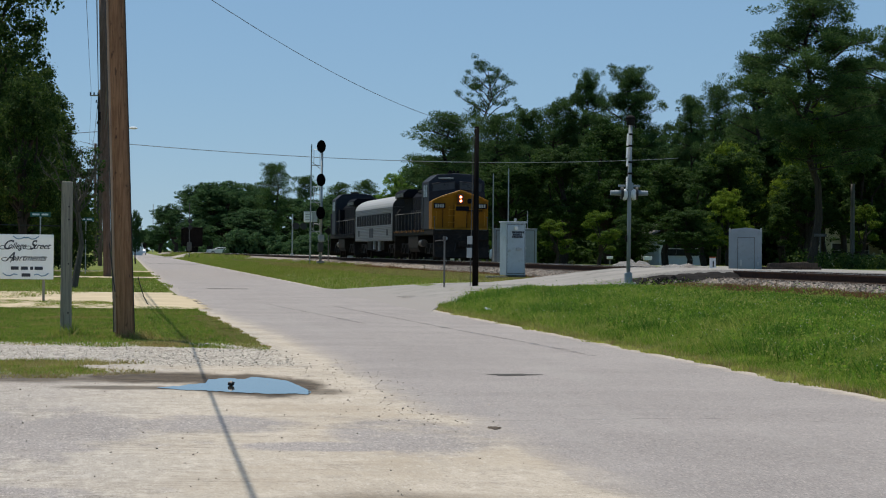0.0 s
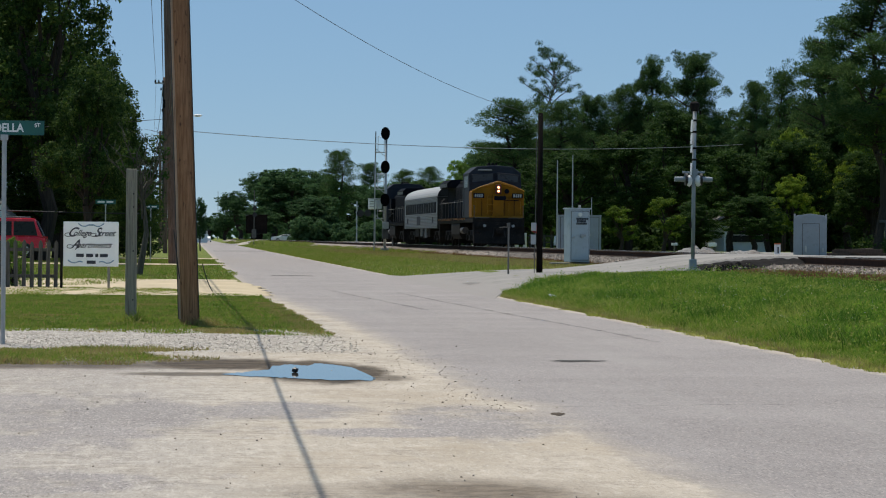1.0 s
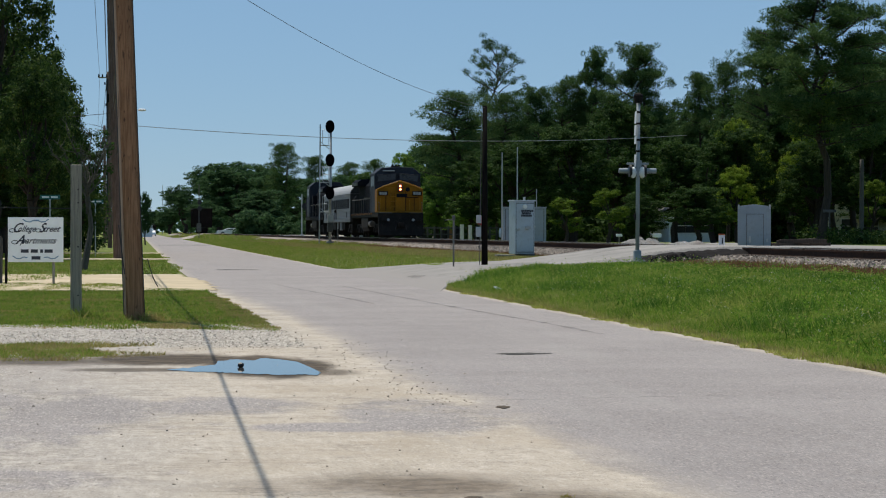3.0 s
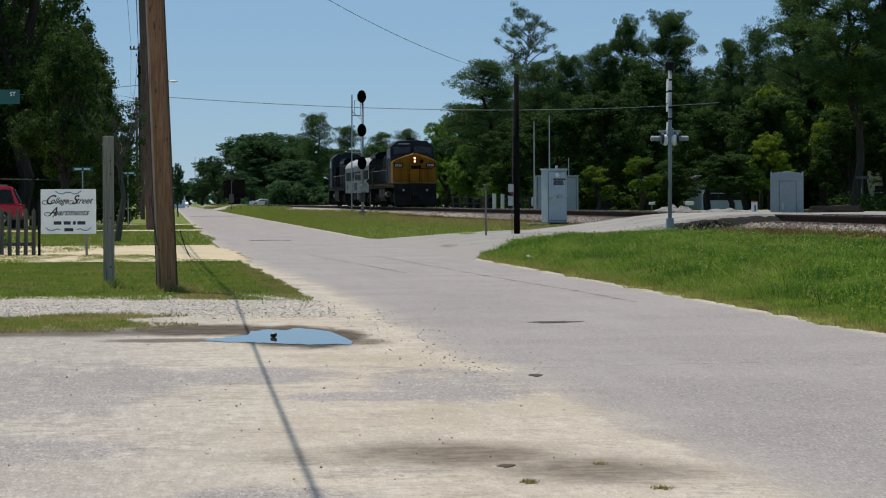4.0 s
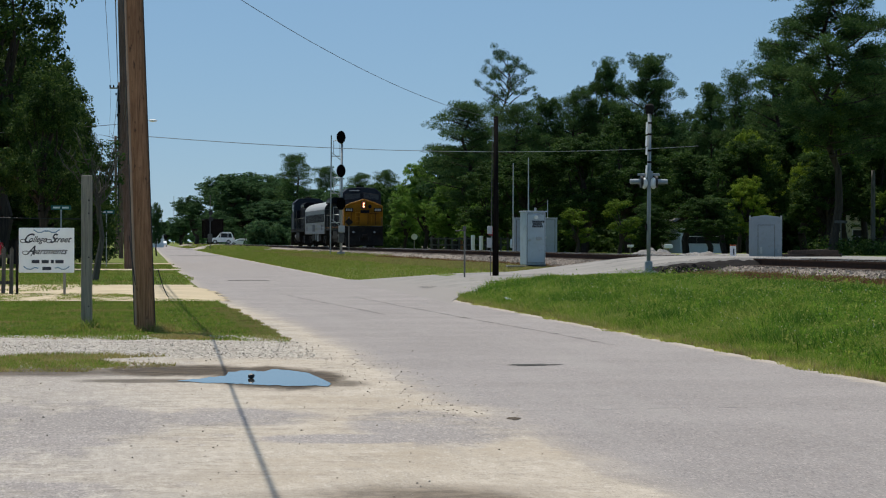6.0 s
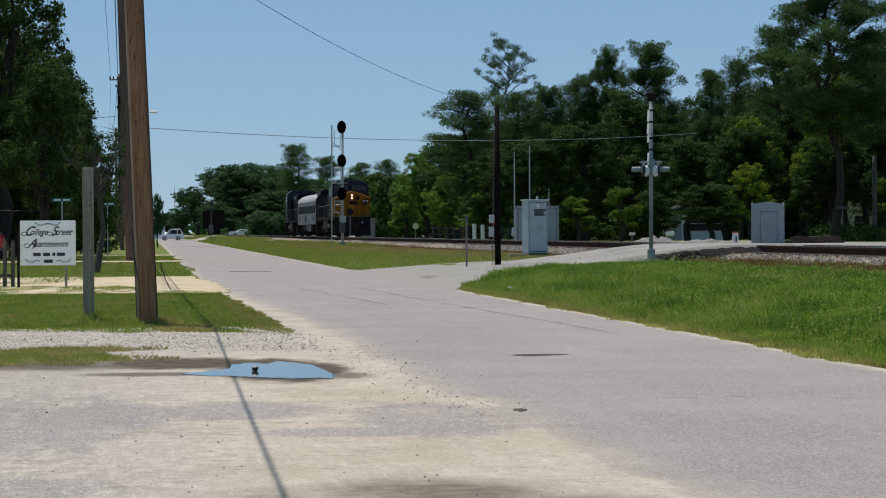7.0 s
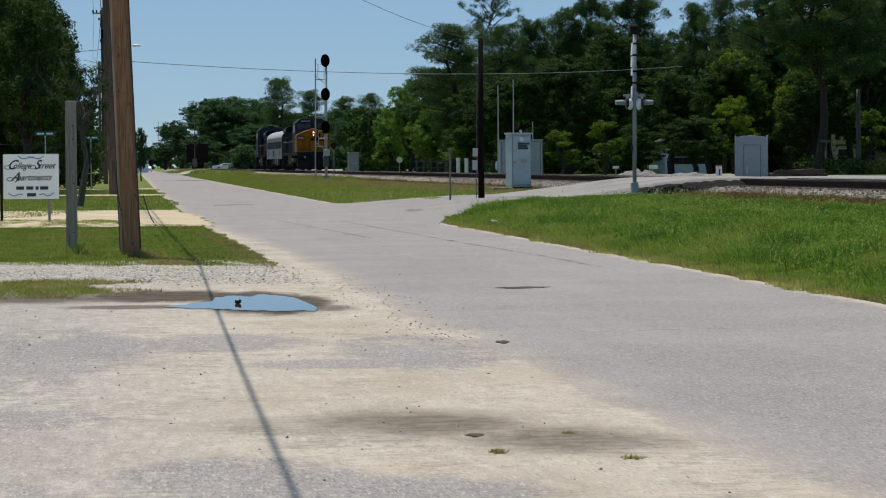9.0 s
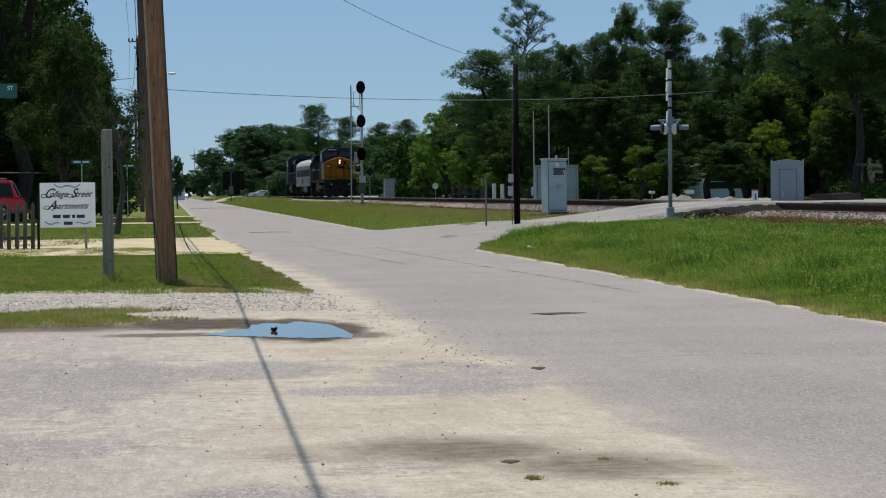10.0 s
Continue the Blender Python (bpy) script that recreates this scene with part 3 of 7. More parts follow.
def build_surface_details():
    # puddle: a shallow lobed pool with one long low tongue
    xs, verts = np.linspace(0.33, 1.9, 90), []
    near = np.interp(xs, [0.33, 0.6, 0.9, 1.2, 1.6, 1.84, 1.9], [31.35, 31.0, 30.75, 30.5, 30.15, 30.1, 30.7])
    far = np.interp(xs, [0.33, 0.55, 0.75, 0.86, 0.92, 1.08, 1.3, 1.5, 1.7, 1.8, 1.86, 1.9], [31.4, 31.8, 32.5, 32.3, 33.5, 34.05, 33.7, 34.15, 33.7, 33.2, 31.8, 30.8])
    for x, y0, y1 in zip(xs, near, far):
        w = min(1.0, (y1 - y0) / 1.2)
        verts += [(x, y0 + w * (0.3 * noise.noise((x * 5, 1.3, 0.2)) + 0.16 * noise.noise((x * 19, 4.1, 0.2))), 0.006),
                  (x, y1 + w * (0.45 * noise.noise((x * 6, 7.7, 0.6)) + 0.22 * noise.noise((x * 21, 9.2, 0.6))), 0.006)]
    faces = [(2 * k, 2 * k + 2, 2 * k + 3, 2 * k + 1) for k in range(len(xs) - 1)]
    tagged(raw("puddle", verts, faces, WATER), "shallow rain puddle that mirrors the blue sky", "puddle", kind="structure")
    b = B()
    ball(b, (1.12, 31.9, 0.03), 0.035, 1, (1.2, 1, 0.9))
    tagged(part("stone", b, BLACKP), "small dark stone standing in the puddle", "stone")
    for cx, cy, rx, ry, seed, lab in ((4.63, 35.35, 0.33, 0.28, 3, "dark tar patch sunk in the asphalt"), (3.05, 24.6, 0.06, 0.2, 4, "small dark chip in the asphalt edge"),
                                      (1.85, 16.2, 0.045, 0.09, 8, "small dark oil spot on sand")):
        v, f = ragged_patch("road_patch", cx, cy, rx, ry, 0.005, ASPHALT2, seed, 0.3)
        tagged(raw("road_patch", v, f, DIRTSPOT if cx < 3.5 else ASPHALT2), lab, "road patch", kind="structure")
    for cx, cy, rx, ry, seed in ((9.3, 94.5, 0.75, 1.6, 21), (8.5, 90.0, 0.4, 1.4, 22)):
        v, f = ragged_patch("road_patch", cx, cy, rx, ry, 0, TYREMARK, seed, 0.5)
        v = [(x, y, float(np.interp(x, [7.2, 7.45, 7.9, 9.5, 11.0], [-0.003, 0.006, 0.03, 0.14, 0.28])) + 0.045) for x, y, z in v]
        tagged(raw("road_patch", v, f, TYREMARK), "dark crazed asphalt where the side road turns off", "road patch", kind="structure")
    # tar lines and cracks
    def crack(pts, wide, lab):
        verts, faces = [], []
        rnd = random.Random(int(pts[0][0] * 100))
        fine = []
        for (x0, y0), (x1, y1) in zip(pts, pts[1:]):
            for k in range(14):
                t = k / 14
                fine.append((x0 + (x1 - x0) * t, y0 + (y1 - y0) * t + rnd.uniform(-0.05, 0.05)))
        for k, (x, y) in enumerate(fine):
            w = wide * rnd.uniform(0.3, 1.0)
            verts += [(x, y - w, 0.005), (x, y + w, 0.005)]
            if k:
                faces.append((2 * k - 2, 2 * k, 2 * k + 1, 2 * k - 1))
        tagged(raw("road_crack", verts, faces, TYREMARK if wide < 0.1 else ASPHALT2), lab, "crack", kind="structure")
    crack([(3.0, 25.6), (3.6, 25.7)], 0.035, "thin crack across the asphalt road")
    crack([(3.9, 25.8), (5.0, 26.15), (5.5, 26.0)], 0.04, "thin crack across the asphalt road")
    crack([(5.9, 25.7), (6.4, 25.5)], 0.035, "thin crack across the asphalt road")

    def mark(pts, wide, lab):
        verts, faces, n = [], [], 40
        rnd = random.Random(len(lab))
        ys = [p[1] for p in pts]
        for k in range(n + 1):
            y = ys[0] + (ys[-1] - ys[0]) * k / n
            x = float(np.interp(y, ys[::-1], [p[0] for p in pts][::-1])) + rnd.uniform(-0.015, 0.015)
            w = wide * rnd.uniform(0.25, 1.0)
            verts += [(x - w, y, 0.005), (x + w, y, 0.005)]
            if k:
                faces.append((2 * k - 2, 2 * k, 2 * k + 1, 2 * k - 1))
        tagged(raw("tyre_mark", verts, faces, TYREMARK), lab, "tyre mark", kind="structure")
    mark([(3.8, 81), (4.05, 75), (4.5, 66), (4.75, 60)], 0.08, "dark curving tyre mark on the road")
    mark([(5.45, 79), (5.75, 68), (6.1, 57), (6.5, 47), (6.6, 42)], 0.08, "long dark curving tyre mark on the road")
    crack([(3.0, 112), (3.8, 112.6), (4.6, 112)], 0.8, "dark patch seam across the road")
    crack([(2.2, 300), (5, 303), (7.5, 300)], 5.0, "dark crossing band far along the road")
    # far driveways
    sheet("driveway", lambda y: -14.0, lambda y: 2.0 - 0.5 * smooth(82, 99, y), list(np.arange(73, 101, 0.7)), 0.012, SANDY,
          "sandy driveway across the lawn", "driveway", 0.15, 2)
    sheet("driveway", lambda y: -12.0, lambda y: 1.6, list(np.arange(150, 158, 1.0)), 0.012, SANDY, "pale concrete driveway across the lawn", "driveway", 0.1, 3)
    sheet("driveway", lambda y: -12.0, lambda y: 1.6, list(np.arange(190, 199, 1.0)), 0.012, SANDY, "pale sandy driveway across the lawn", "driveway", 0.1, 4)


build_surface_details()


# ---- railway ----
def build_track():
    t = thing("railway_track", Matrix.Identity(4), "single railway track of rusty rails on ballast", "railway", kind="structure")
    ys = list(np.arange(-60, 700, 10.0))
    for side in (-0.72, 0.72):
        for nm, mat_, w, z0, z1, lab in (("rail", RUST, 0.012, 0.80, 0.95, "rusty steel rail web and foot"), ("rail_side", RUST, 0.037, 0.945, 0.991, "rusty side of the rail head"), ("rail_head", RAILTOP, 0.034, 0.99, 1.0, "worn bright rail head")):
            b = B()
            prism(b, [(rail_x(-60) + side - w, z0), (rail_x(-60) + side + w, z0), (rail_x(-60) + side + w, z1), (rail_x(-60) + side - w, z1)], "y", -60, 0)
            for v in b.verts:
                if v.co.y > -1:
                    v.co.y = 700
                    v.co.x += rail_x(700) - rail_x(-60)
            if nm == "rail":
                prism(b, [(-0.075 + side, 0.79), (0.075 + side, 0.79), (0.075 + side, 0.812), (-0.075 + side, 0.812)], "y", 0, 1)
                for v in list(b.verts)[-8:]:
                    y = -60 if v.co.y < 0.5 else 700
                    v.co.y, v.co.x = y, v.co.x + rail_x(y)
            part(nm, b, mat_, t, lab)
    me = None
    for k in range(300):
        y = 64 + 0.53 * k
        if me is None:
            b = B()
            bx(b, -1.3, 1.3, -0.115, 0.115, 0.62, 0.792, 0.012)
            ob = part("tie", b, TIE_WOOD, t)
            me = ob.data
        else:
            ob = new("tie", me)
            ob.parent = t
        ob.matrix_basis = pose(rail_x(y), y, 0, 0, 0, 0.8)


build_track()


def build_ballast():
    verts, faces = [], []
    ys = list(np.arange(-60, 320, 3.0)) + [420, 560, 700]
    prof = [(-3.3, 0.40), (-2.9, 0.50), (-2.2, 0.63), (-1.65, 0.735), (0, 0.742), (1.65, 0.735), (2.6, 0.70), (3.6, 0.655)]
    for y in ys:
        for d, z in prof:
            wob = 0.05 * noise.noise((y * 0.8, d, 2))
            verts.append((rail_x(y) + d + wob * 2, y, z + 0.01 + wob * 0.4))
    w = len(prof)
    for j in range(len(ys) - 1):
        for i in range(w - 1):
            a = j * w + i
            faces.append((a, a + 1, a + w + 1, a + w))
    tagged(raw("ballast_bed", verts, faces, BALLAST), "grey and rust-stained crushed stone bed under the track", "ballast", kind="structure")


build_ballast()


def stones(name, count, place, lo, hi, material, label, seed):
    """Loose broken stones, one joined mesh."""
    rng = np.random.default_rng(seed)
    base = np.array([(1, 0, 0), (-1, 0, 0), (0, 1, 0), (0, -1, 0), (0, 0, 1), (0, 0, -1)], float)
    tri = [(0, 2, 4), (2, 1, 4), (1, 3, 4), (3, 0, 4), (2, 0, 5), (1, 2, 5), (3, 1, 5), (0, 3, 5)]
    verts, faces = [], []
    for k in range(count):
        x, y, z = place(rng)
        s = rng.uniform(lo, hi)
        q = base * rng.uniform(0.6, 1.2, (6, 1)) * s + rng.normal(0, 0.15 * s, (6, 3))
        a = rng.uniform(0, 6.3)
        c, sn = math.cos(a), math.sin(a)
        n = len(verts)
        verts += [(x + p[0] * c - p[1] * sn, y + p[0] * sn + p[1] * c, z + p[2] * 0.8) for p in q]
        faces += [(n + i, n + j, n + l) for i, j, l in tri]
    ob = raw(name, verts, faces, material)
    return tagged(ob, label, "stones", kind="stuff")


def on_ballast(rng):
    y = rng.uniform(62, 150) if rng.random() < 0.8 else rng.uniform(150, 260)
    d = -rng.uniform(1.35, 3.1)
    z = np.interp(d, [-3.3, -2.9, -2.2, -1.65, 0], [0.40, 0.50, 0.63, 0.735, 0.742])
    return rail_x(y) + d, y, z + 0.01


stones("ballast_stones", 9000, on_ballast, 0.03, 0.075, BALLAST, "loose pale and rusty ballast stones", 11)


def on_gravel(rng):
    y = rng.uniform(37.5, 44.0)
    return rng.uniform(-3.2, 2.2), y, 0.004


stones("gravel_stones", 260, lambda rng: (rng.uniform(-3.4, 2.4), rng.uniform(36.8, 44.2), 0.004), 0.008, 0.018, GRIT, "larger dark pebbles among the pale gravel", 62)
stones("gravel_stones", 1500, on_gravel, 0.006, 0.014, GRAVEL, "loose pale gravel beside the lawn", 12)


def on_shoulder(rng):
    if rng.random() < 0.5:
        y = rng.uniform(24, 40)
        return 2.6 + rng.normal(0, 0.35), y, 0.003
    return rng.uniform(-2.5, 2.9), rng.uniform(12, 38), 0.003


stones("road_grit", 420, on_shoulder, 0.004, 0.013, GRIT, "scattered grit and pebbles on the sandy road edge", 13)


def build_crossing():
    cols = [7.2, 7.45, 7.9, 9.5, 11.0, 12.5, 13.5, 14.5, 15.6, 16.6, 17.4, 18.7, 20.4, 21.4, 23, 26, 32, 60]
    top = [-0.003, 0.006, 0.03, 0.14, 0.28, 0.42, 0.55, 0.68, 0.84, 0.95, 1.0, 1.008, 1.0, 0.98, 0.95, 0.93, 0.92, 0.9]
    near = [71, 73, 76.5, 82.7, 86.5, 88.6, 89, 89, 88.8, 88.4, 88, 88, 88, 88, 85, 82, 80, 80]
    far = [119, 116.5, 112, 107, 104.5, 103, 102.5, 102.3, 102, 102, 102, 102, 102, 102, 108, 112, 114, 114]
    verts, faces = [], []
    rows = 9
    for x, z, a, c in zip(cols, top, near, far):
        for k in range(rows):
            y = a + (c - a) * k / (rows - 1)
            verts.append((x, y, max(z, land(x, y) + 0.035) if 7.8 < x < 16.5 else z))
        verts.append((x, a - 0.5, min(z - 0.02, land(x, a) - 0.08)))
        verts.append((x, c + 0.5, min(z - 0.02, land(x, c) - 0.08)))
    w = rows + 2
    for i in range(len(cols) - 1):
        for k in range(rows - 1):
            p = i * w + k
            faces.append((p, p + w, p + w + 1, p + 1))
        faces.append((i * w + rows, (i + 1) * w + rows, (i + 1) * w, i * w))
        faces.append((i * w + rows - 1, (i + 1) * w + rows - 1, (i + 1) * w + rows + 1, i * w + rows + 1))
    n = Nodes("pale_worn_asphalt")
    c = n.mix(n.ramp(n.noise(0.5, 5), 0.3, 0.7), (0.22, 0.207, 0.192), (0.29, 0.272, 0.25))
    c = n.mix(n.op("MULTIPLY", n.ramp(n.noise(2.2, 7, 0.7), 0.5, 0.7), 0.6), c, (0.15, 0.14, 0.13))
    c = n.mix(n.op("MULTIPLY", n.ramp(n.noise(0.9, 8, 0.75, stretch=(0.6, 0.3, 1)), 0.54, 0.66), 0.7), c, (0.115, 0.108, 0.10))
    x, _, _ = n.xyz()
    c = n.mix(n.ramp(x, 8.0, 9.6, 1.0, 0.0), c, (0.262, 0.24, 0.223))
    n.bump(n.noise(20, 5), 0.4, 0.01)
    pale = n.done(c, 0.9, 0, 0.25)
    tagged(raw("level_crossing", verts, faces, pale), "pale worn asphalt ramp over the railway crossing", "road", kind="structure")
    # broken dark shoulder of the ramp
    v, f = [], []
    rnd = random.Random(4)
    for k in range(26):
        x = 15.0 + k * 0.17
        z = np.interp(x, cols, top)
        wob = rnd.uniform(-0.12, 0.12)
        e = float(np.interp(x, cols, near))
        v += [(x, e + 0.5 + wob, z + 0.005), (x, e - 0.62 + wob, z - 0.08 - rnd.uniform(0, 0.06)), (x, e - 1.9 + wob * 3, land(x, 86.7) - 0.05)]
        if k:
            a = 3 * k
            f += [(a - 3, a, a + 1, a - 2), (a - 2, a + 1, a + 2, a - 1)]
    tagged(raw("crossing_shoulder", v, f, BROKEN), "crumbling dark asphalt shoulder of the crossing ramp", "road", kind="structure")
    sheet("far_street", lambda y: 25.2, lambda y: 30.0, list(np.arange(20, 150, 2.0)), 0.90, pale, "pale street running behind the railway", "road")


build_crossing()


def litter():
    b = B()
    bx(b, -0.11, 0.11, -0.07, 0.07, 0.0, 0.05, 0.02, pose(8.3, 68.3, land(8.3, 68.3) + 0.1, 8, 14, 30))
    tagged(part("litter", b, WHITEP), "crumpled white scrap of litter in the grass", "litter")


litter()


def on_ramp_side(rng):
    x = rng.uniform(15.2, 19.2)
    k = 0.14 + 0.86 * rng.random() ** 0.7
    top = np.interp(x, [14.5, 15.6, 16.6, 17.4, 19], [0.68, 0.84, 0.95, 1.0, 1.0])
    return x, 88.3 - 2.0 * k, top - 0.04 + (0.46 - top) * k


stones("asphalt_rubble", 420, on_ramp_side, 0.04, 0.11, BROKEN, "dark broken lumps of asphalt beside the ramp", 68)
stones("asphalt_rubble", 90, on_ramp_side, 0.04, 0.10, BALLAST, "pale stones among the broken asphalt", 69)


# ---- next street over the line, far off ----
def far_street_z(x):
    return float(np.interp(x, [2, 7.7, 11.0, 15.0, 18, 100], [0.02, 0.3, 1.0, 1.0, 0.78, 0.78]))


def build_far_street():
    verts, faces = [], []
    xs = [-30, 2, 5, 7.7, 9.5, 11, 13, 15, 18, 40, 100]
    for x in xs:
        verts += [(x, 498.5, far_street_z(x)), (x, 504.5, far_street_z(x)), (x, 497.0, -0.3)]
    for k in range(len(xs) - 1):
        a = 3 * k
        faces += [(a, a + 3, a + 4, a + 1), (a + 2, a + 5, a + 3, a)]
    tagged(raw("far_street", verts, faces, PAVING), "pale side street crossing the far track", "road", kind="structure")


build_far_street()


# ================= grass =================
def blades(name, count, place, high, wide, material, label, seed, lean=0.35):
    rng = np.random.default_rng(seed)
    p = place(rng, count)
    n = len(p)
    h = high * rng.uniform(0.45, 1.15, n) * p[:, 3]
    a = rng.uniform(0, 2 * math.pi, n)
    w = wide * rng.uniform(0.6, 1.3, n)
    side = np.c_[np.cos(a) * w, np.sin(a) * w, np.zeros(n)]
    tip = np.c_[rng.normal(0, lean, n) * h, rng.normal(0, lean, n) * h, h]
    root = p[:, :3]
    v = np.empty((n, 3, 3))
    v[:, 0], v[:, 1], v[:, 2] = root - side, root + side, root + tip
    v = v.reshape(-1, 3)
    me = bpy.data.meshes.new(name)
    me.vertices.add(len(v))
    me.vertices.foreach_set("co", v.ravel())
    me.loops.add(3 * n)
    me.loops.foreach_set("vertex_index", np.arange(3 * n))
    me.polygons.add(n)
    me.polygons.foreach_set("loop_start", np.arange(0, 3 * n, 3))
    me.update(calc_edges=True)
    me.materials.append(material)
    return tagged(new(name, me), label, "grass", kind="stuff")


def wedge(y0, y1, xa, xb, keep=None):
    """Places spread over a strip between two edges that depend on y; a fourth column scales the height."""
    def place(rng, count):
        y = rng.uniform(y0, y1, count)
        lo, hi = xa(y), xb(y)
        x = lo + (hi - lo) * rng.random(count)
        ok = hi > lo
        if keep is not None:
            ok &= keep(x, y, rng)
        x, y = x[ok], y[ok]
        z = np.array([land(u, v) for u, v in zip(x, y)])
        patch = np.array([0.75 + 0.6 * noise.noise((u * 0.9, v * 0.22, 7)) + 0.4 * noise.noise((u * 2.6, v * 0.7, 3)) for u, v in zip(x, y)])
        low = 1 - 0.72 * np.clip((x - 10.8) / 4.5, 0, 1)
        return np.c_[x, y, z, np.clip(patch, 0.35, 1.4) * low]
    return place


def off_ramp(x, y, rng):
    near = np.interp(x, [7.55, 8.2, 9.5, 11.0, 12.5, 16], [73, 78.5, 82.7, 86.5, 88.6, 88.5])
    far = np.interp(x, [7.55, 8.2, 9.5, 11.0, 12.5, 16], [116, 110.5, 107, 104.5, 103, 102])
    return (y < near - 0.1) | (y > far + 0.1)


def edge_right(y):
    return 7.70 + 0.05 * np.sin(y * 0.33) + 0.03 * np.sin(y * 1.1)


blades("tall_grass", 110000, wedge(24, 46, lambda y: edge_right(y) + 0.25, lambda y: np.minimum(0.31 * y + 0.3, 15.5)), 0.19, 0.010, TALL, "tall unmown green grass and weeds on the bank", 21, 0.6)
blades("tall_grass", 130000, wedge(46, 88.5, lambda y: edge_right(y) + 0.3, lambda y: np.minimum(0.29 * y, rail_x(y) - 3.2), off_ramp), 0.20, 0.014, TALL, "tall unmown green grass and weeds on the bank", 22, 0.6)
blades("road_edge_grass", 26000, wedge(24, 90, lambda y: edge_right(y) + 0.04, lambda y: edge_right(y) + 0.6, off_ramp), 0.10, 0.010, DRYG, "short dry grass along the road edge", 23)
blades("road_edge_grass", 45000, wedge(24, 90, lambda y: edge_right(y) + 0.1, lambda y: edge_right(y) + 1.05, off_ramp), 0.15, 0.010, EDGEG, "yellow-green grass along the road edge", 44)
blades("road_edge_grass", 15000, wedge(24, 90, lambda y: edge_right(y) - 0.16, lambda y: edge_right(y) + 0.1,
                                       lambda x, y, r: off_ramp(x, y, r) & (np.array([noise.noise((v * 0.9, 2.2, 0.5)) + 0.5 * noise.noise((v * 3.1, 5.2, 0.5)) for v in y]) > 0.1 + (edge_right(y) - x) * 3.0)),
       0.09, 0.010, EDGEG, "low grass that creeps over the road edge", 71, 0.7)
blades("verge_grass", 120000, wedge(102, 330, lambda y: edge_right(y) + 0.0, lambda y: rail_x(y) - 3.0, off_ramp), 0.12, 0.016, VERGE, "mown green verge between road and railway", 24)
blades("trackside_weeds", 20000, wedge(62, 320, lambda y: rail_x(y) - 4.6, lambda y: rail_x(y) - 2.7, off_ramp), 0.2, 0.025, DRYG, "dry reddish weeds beside the ballast", 25)
blades("trackside_weeds", 22000, wedge(185, 330, lambda y: rail_x(y) - 3.8, lambda y: rail_x(y) - 2.2, off_ramp), 0.34, 0.03, VERGE, "green weeds up to the railway ballast", 45)
blades("trackside_weeds", 12000, wedge(330, 640, lambda y: rail_x(y) - 3.6, lambda y: rail_x(y) - 1.7, None), 0.6, 0.08, VERGE, "green weeds beside the far track", 46)
blades("rusty_weeds", 16000, wedge(58, 89, lambda y: rail_x(y) - 3.15, lambda y: rail_x(y) - 2.35), 0.42, 0.016, RUSTG, "dead reddish weeds along the ballast toe", 41)
blades("rusty_weeds", 5000, wedge(103, 200, lambda y: rail_x(y) - 3.3, lambda y: rail_x(y) - 2.6), 0.4, 0.02, RUSTG, "dead reddish weeds along the ballast toe", 42)


def dead_patch(rng, count):
    y = 76.0 + rng.normal(0, 2.4, count)
    x = 15.75 + rng.normal(0, 0.42, count)
    ok = y < 86.6
    x, y = x[ok], y[ok]
    return np.c_[x, y, np.array([land(u, v) for u, v in zip(x, y)]), np.full(len(x), 1.0)]


blades("rusty_weeds", 1700, dead_patch, 0.2, 0.012, RUSTG, "clump of dead rust-brown weeds beside the crossing", 70, 0.35)


def tussocks(rng, count):
    cy = 27 + 58 * rng.random(150) ** 1.2
    cx = 8.6 + (np.minimum(0.29 * cy, 15.0) - 8.6) * rng.random(150)
    pick = rng.integers(0, 150, count)
    x, y = cx[pick] + rng.normal(0, 0.22, count), cy[pick] + rng.normal(0, 0.5, count)
    ok = off_ramp(x, y, rng) & (x > 8.2)
    x, y = x[ok], y[ok]
    return np.c_[x, y, np.array([land(u, v) for u, v in zip(x, y)]), (1 - 0.5 * np.clip((x - 10.8) / 4.5, 0, 1)) * (0.6 + 0.4 * rng.random(150)[pick[ok]])]


blades("tall_grass", 30000, tussocks, 0.27, 0.012, TUSSOCK, "coarse dark green grass tussocks on the bank", 47, 0.45)


def bank_weeds(name, count, per, size, high, material, label, seed, spread=0.12):
    """Leafy weeds scattered over the grass bank, one joined mesh."""
    rng = np.random.default_rng(seed)
    y = 27 + 55 * rng.random(count) ** 1.3
    x = 8.3 + (np.minimum(0.30 * y, 15.0) - 8.3) * rng.random(count)
    keep = off_ramp(x, y, rng) & (0.30 * y > 8.5)
    x, y = x[keep], y[keep]
    z = np.array([land(u, v) for u, v in zip(x, y)]) + high * rng.uniform(0.55, 1.0, len(x))
    n = len(x) * per
    p = np.repeat(np.c_[x, y, z], per, axis=0) + rng.normal(0, spread, (n, 3)) * np.array([1, 1.4, 0.45])
    d = rng.normal(size=(n, 3))
    d /= np.linalg.norm(d, axis=1)[:, None]
    e = np.cross(d, rng.normal(size=(n, 3)))
    e /= np.linalg.norm(e, axis=1)[:, None]
    s = size * rng.uniform(0.5, 1.3, (n, 1))
    v = np.empty((n, 4, 3))
    v[:, 0], v[:, 1], v[:, 2], v[:, 3] = p - d * s, p - e * s * 0.5, p + d * s, p + e * s * 0.5
    me = bpy.data.meshes.new(name)
    me.from_pydata(v.reshape(-1, 3).tolist(), [], np.arange(4 * n).reshape(-1, 4).tolist())
    me.materials.append(material)
    tagged(new(name, me), label, "weeds", kind="stuff")


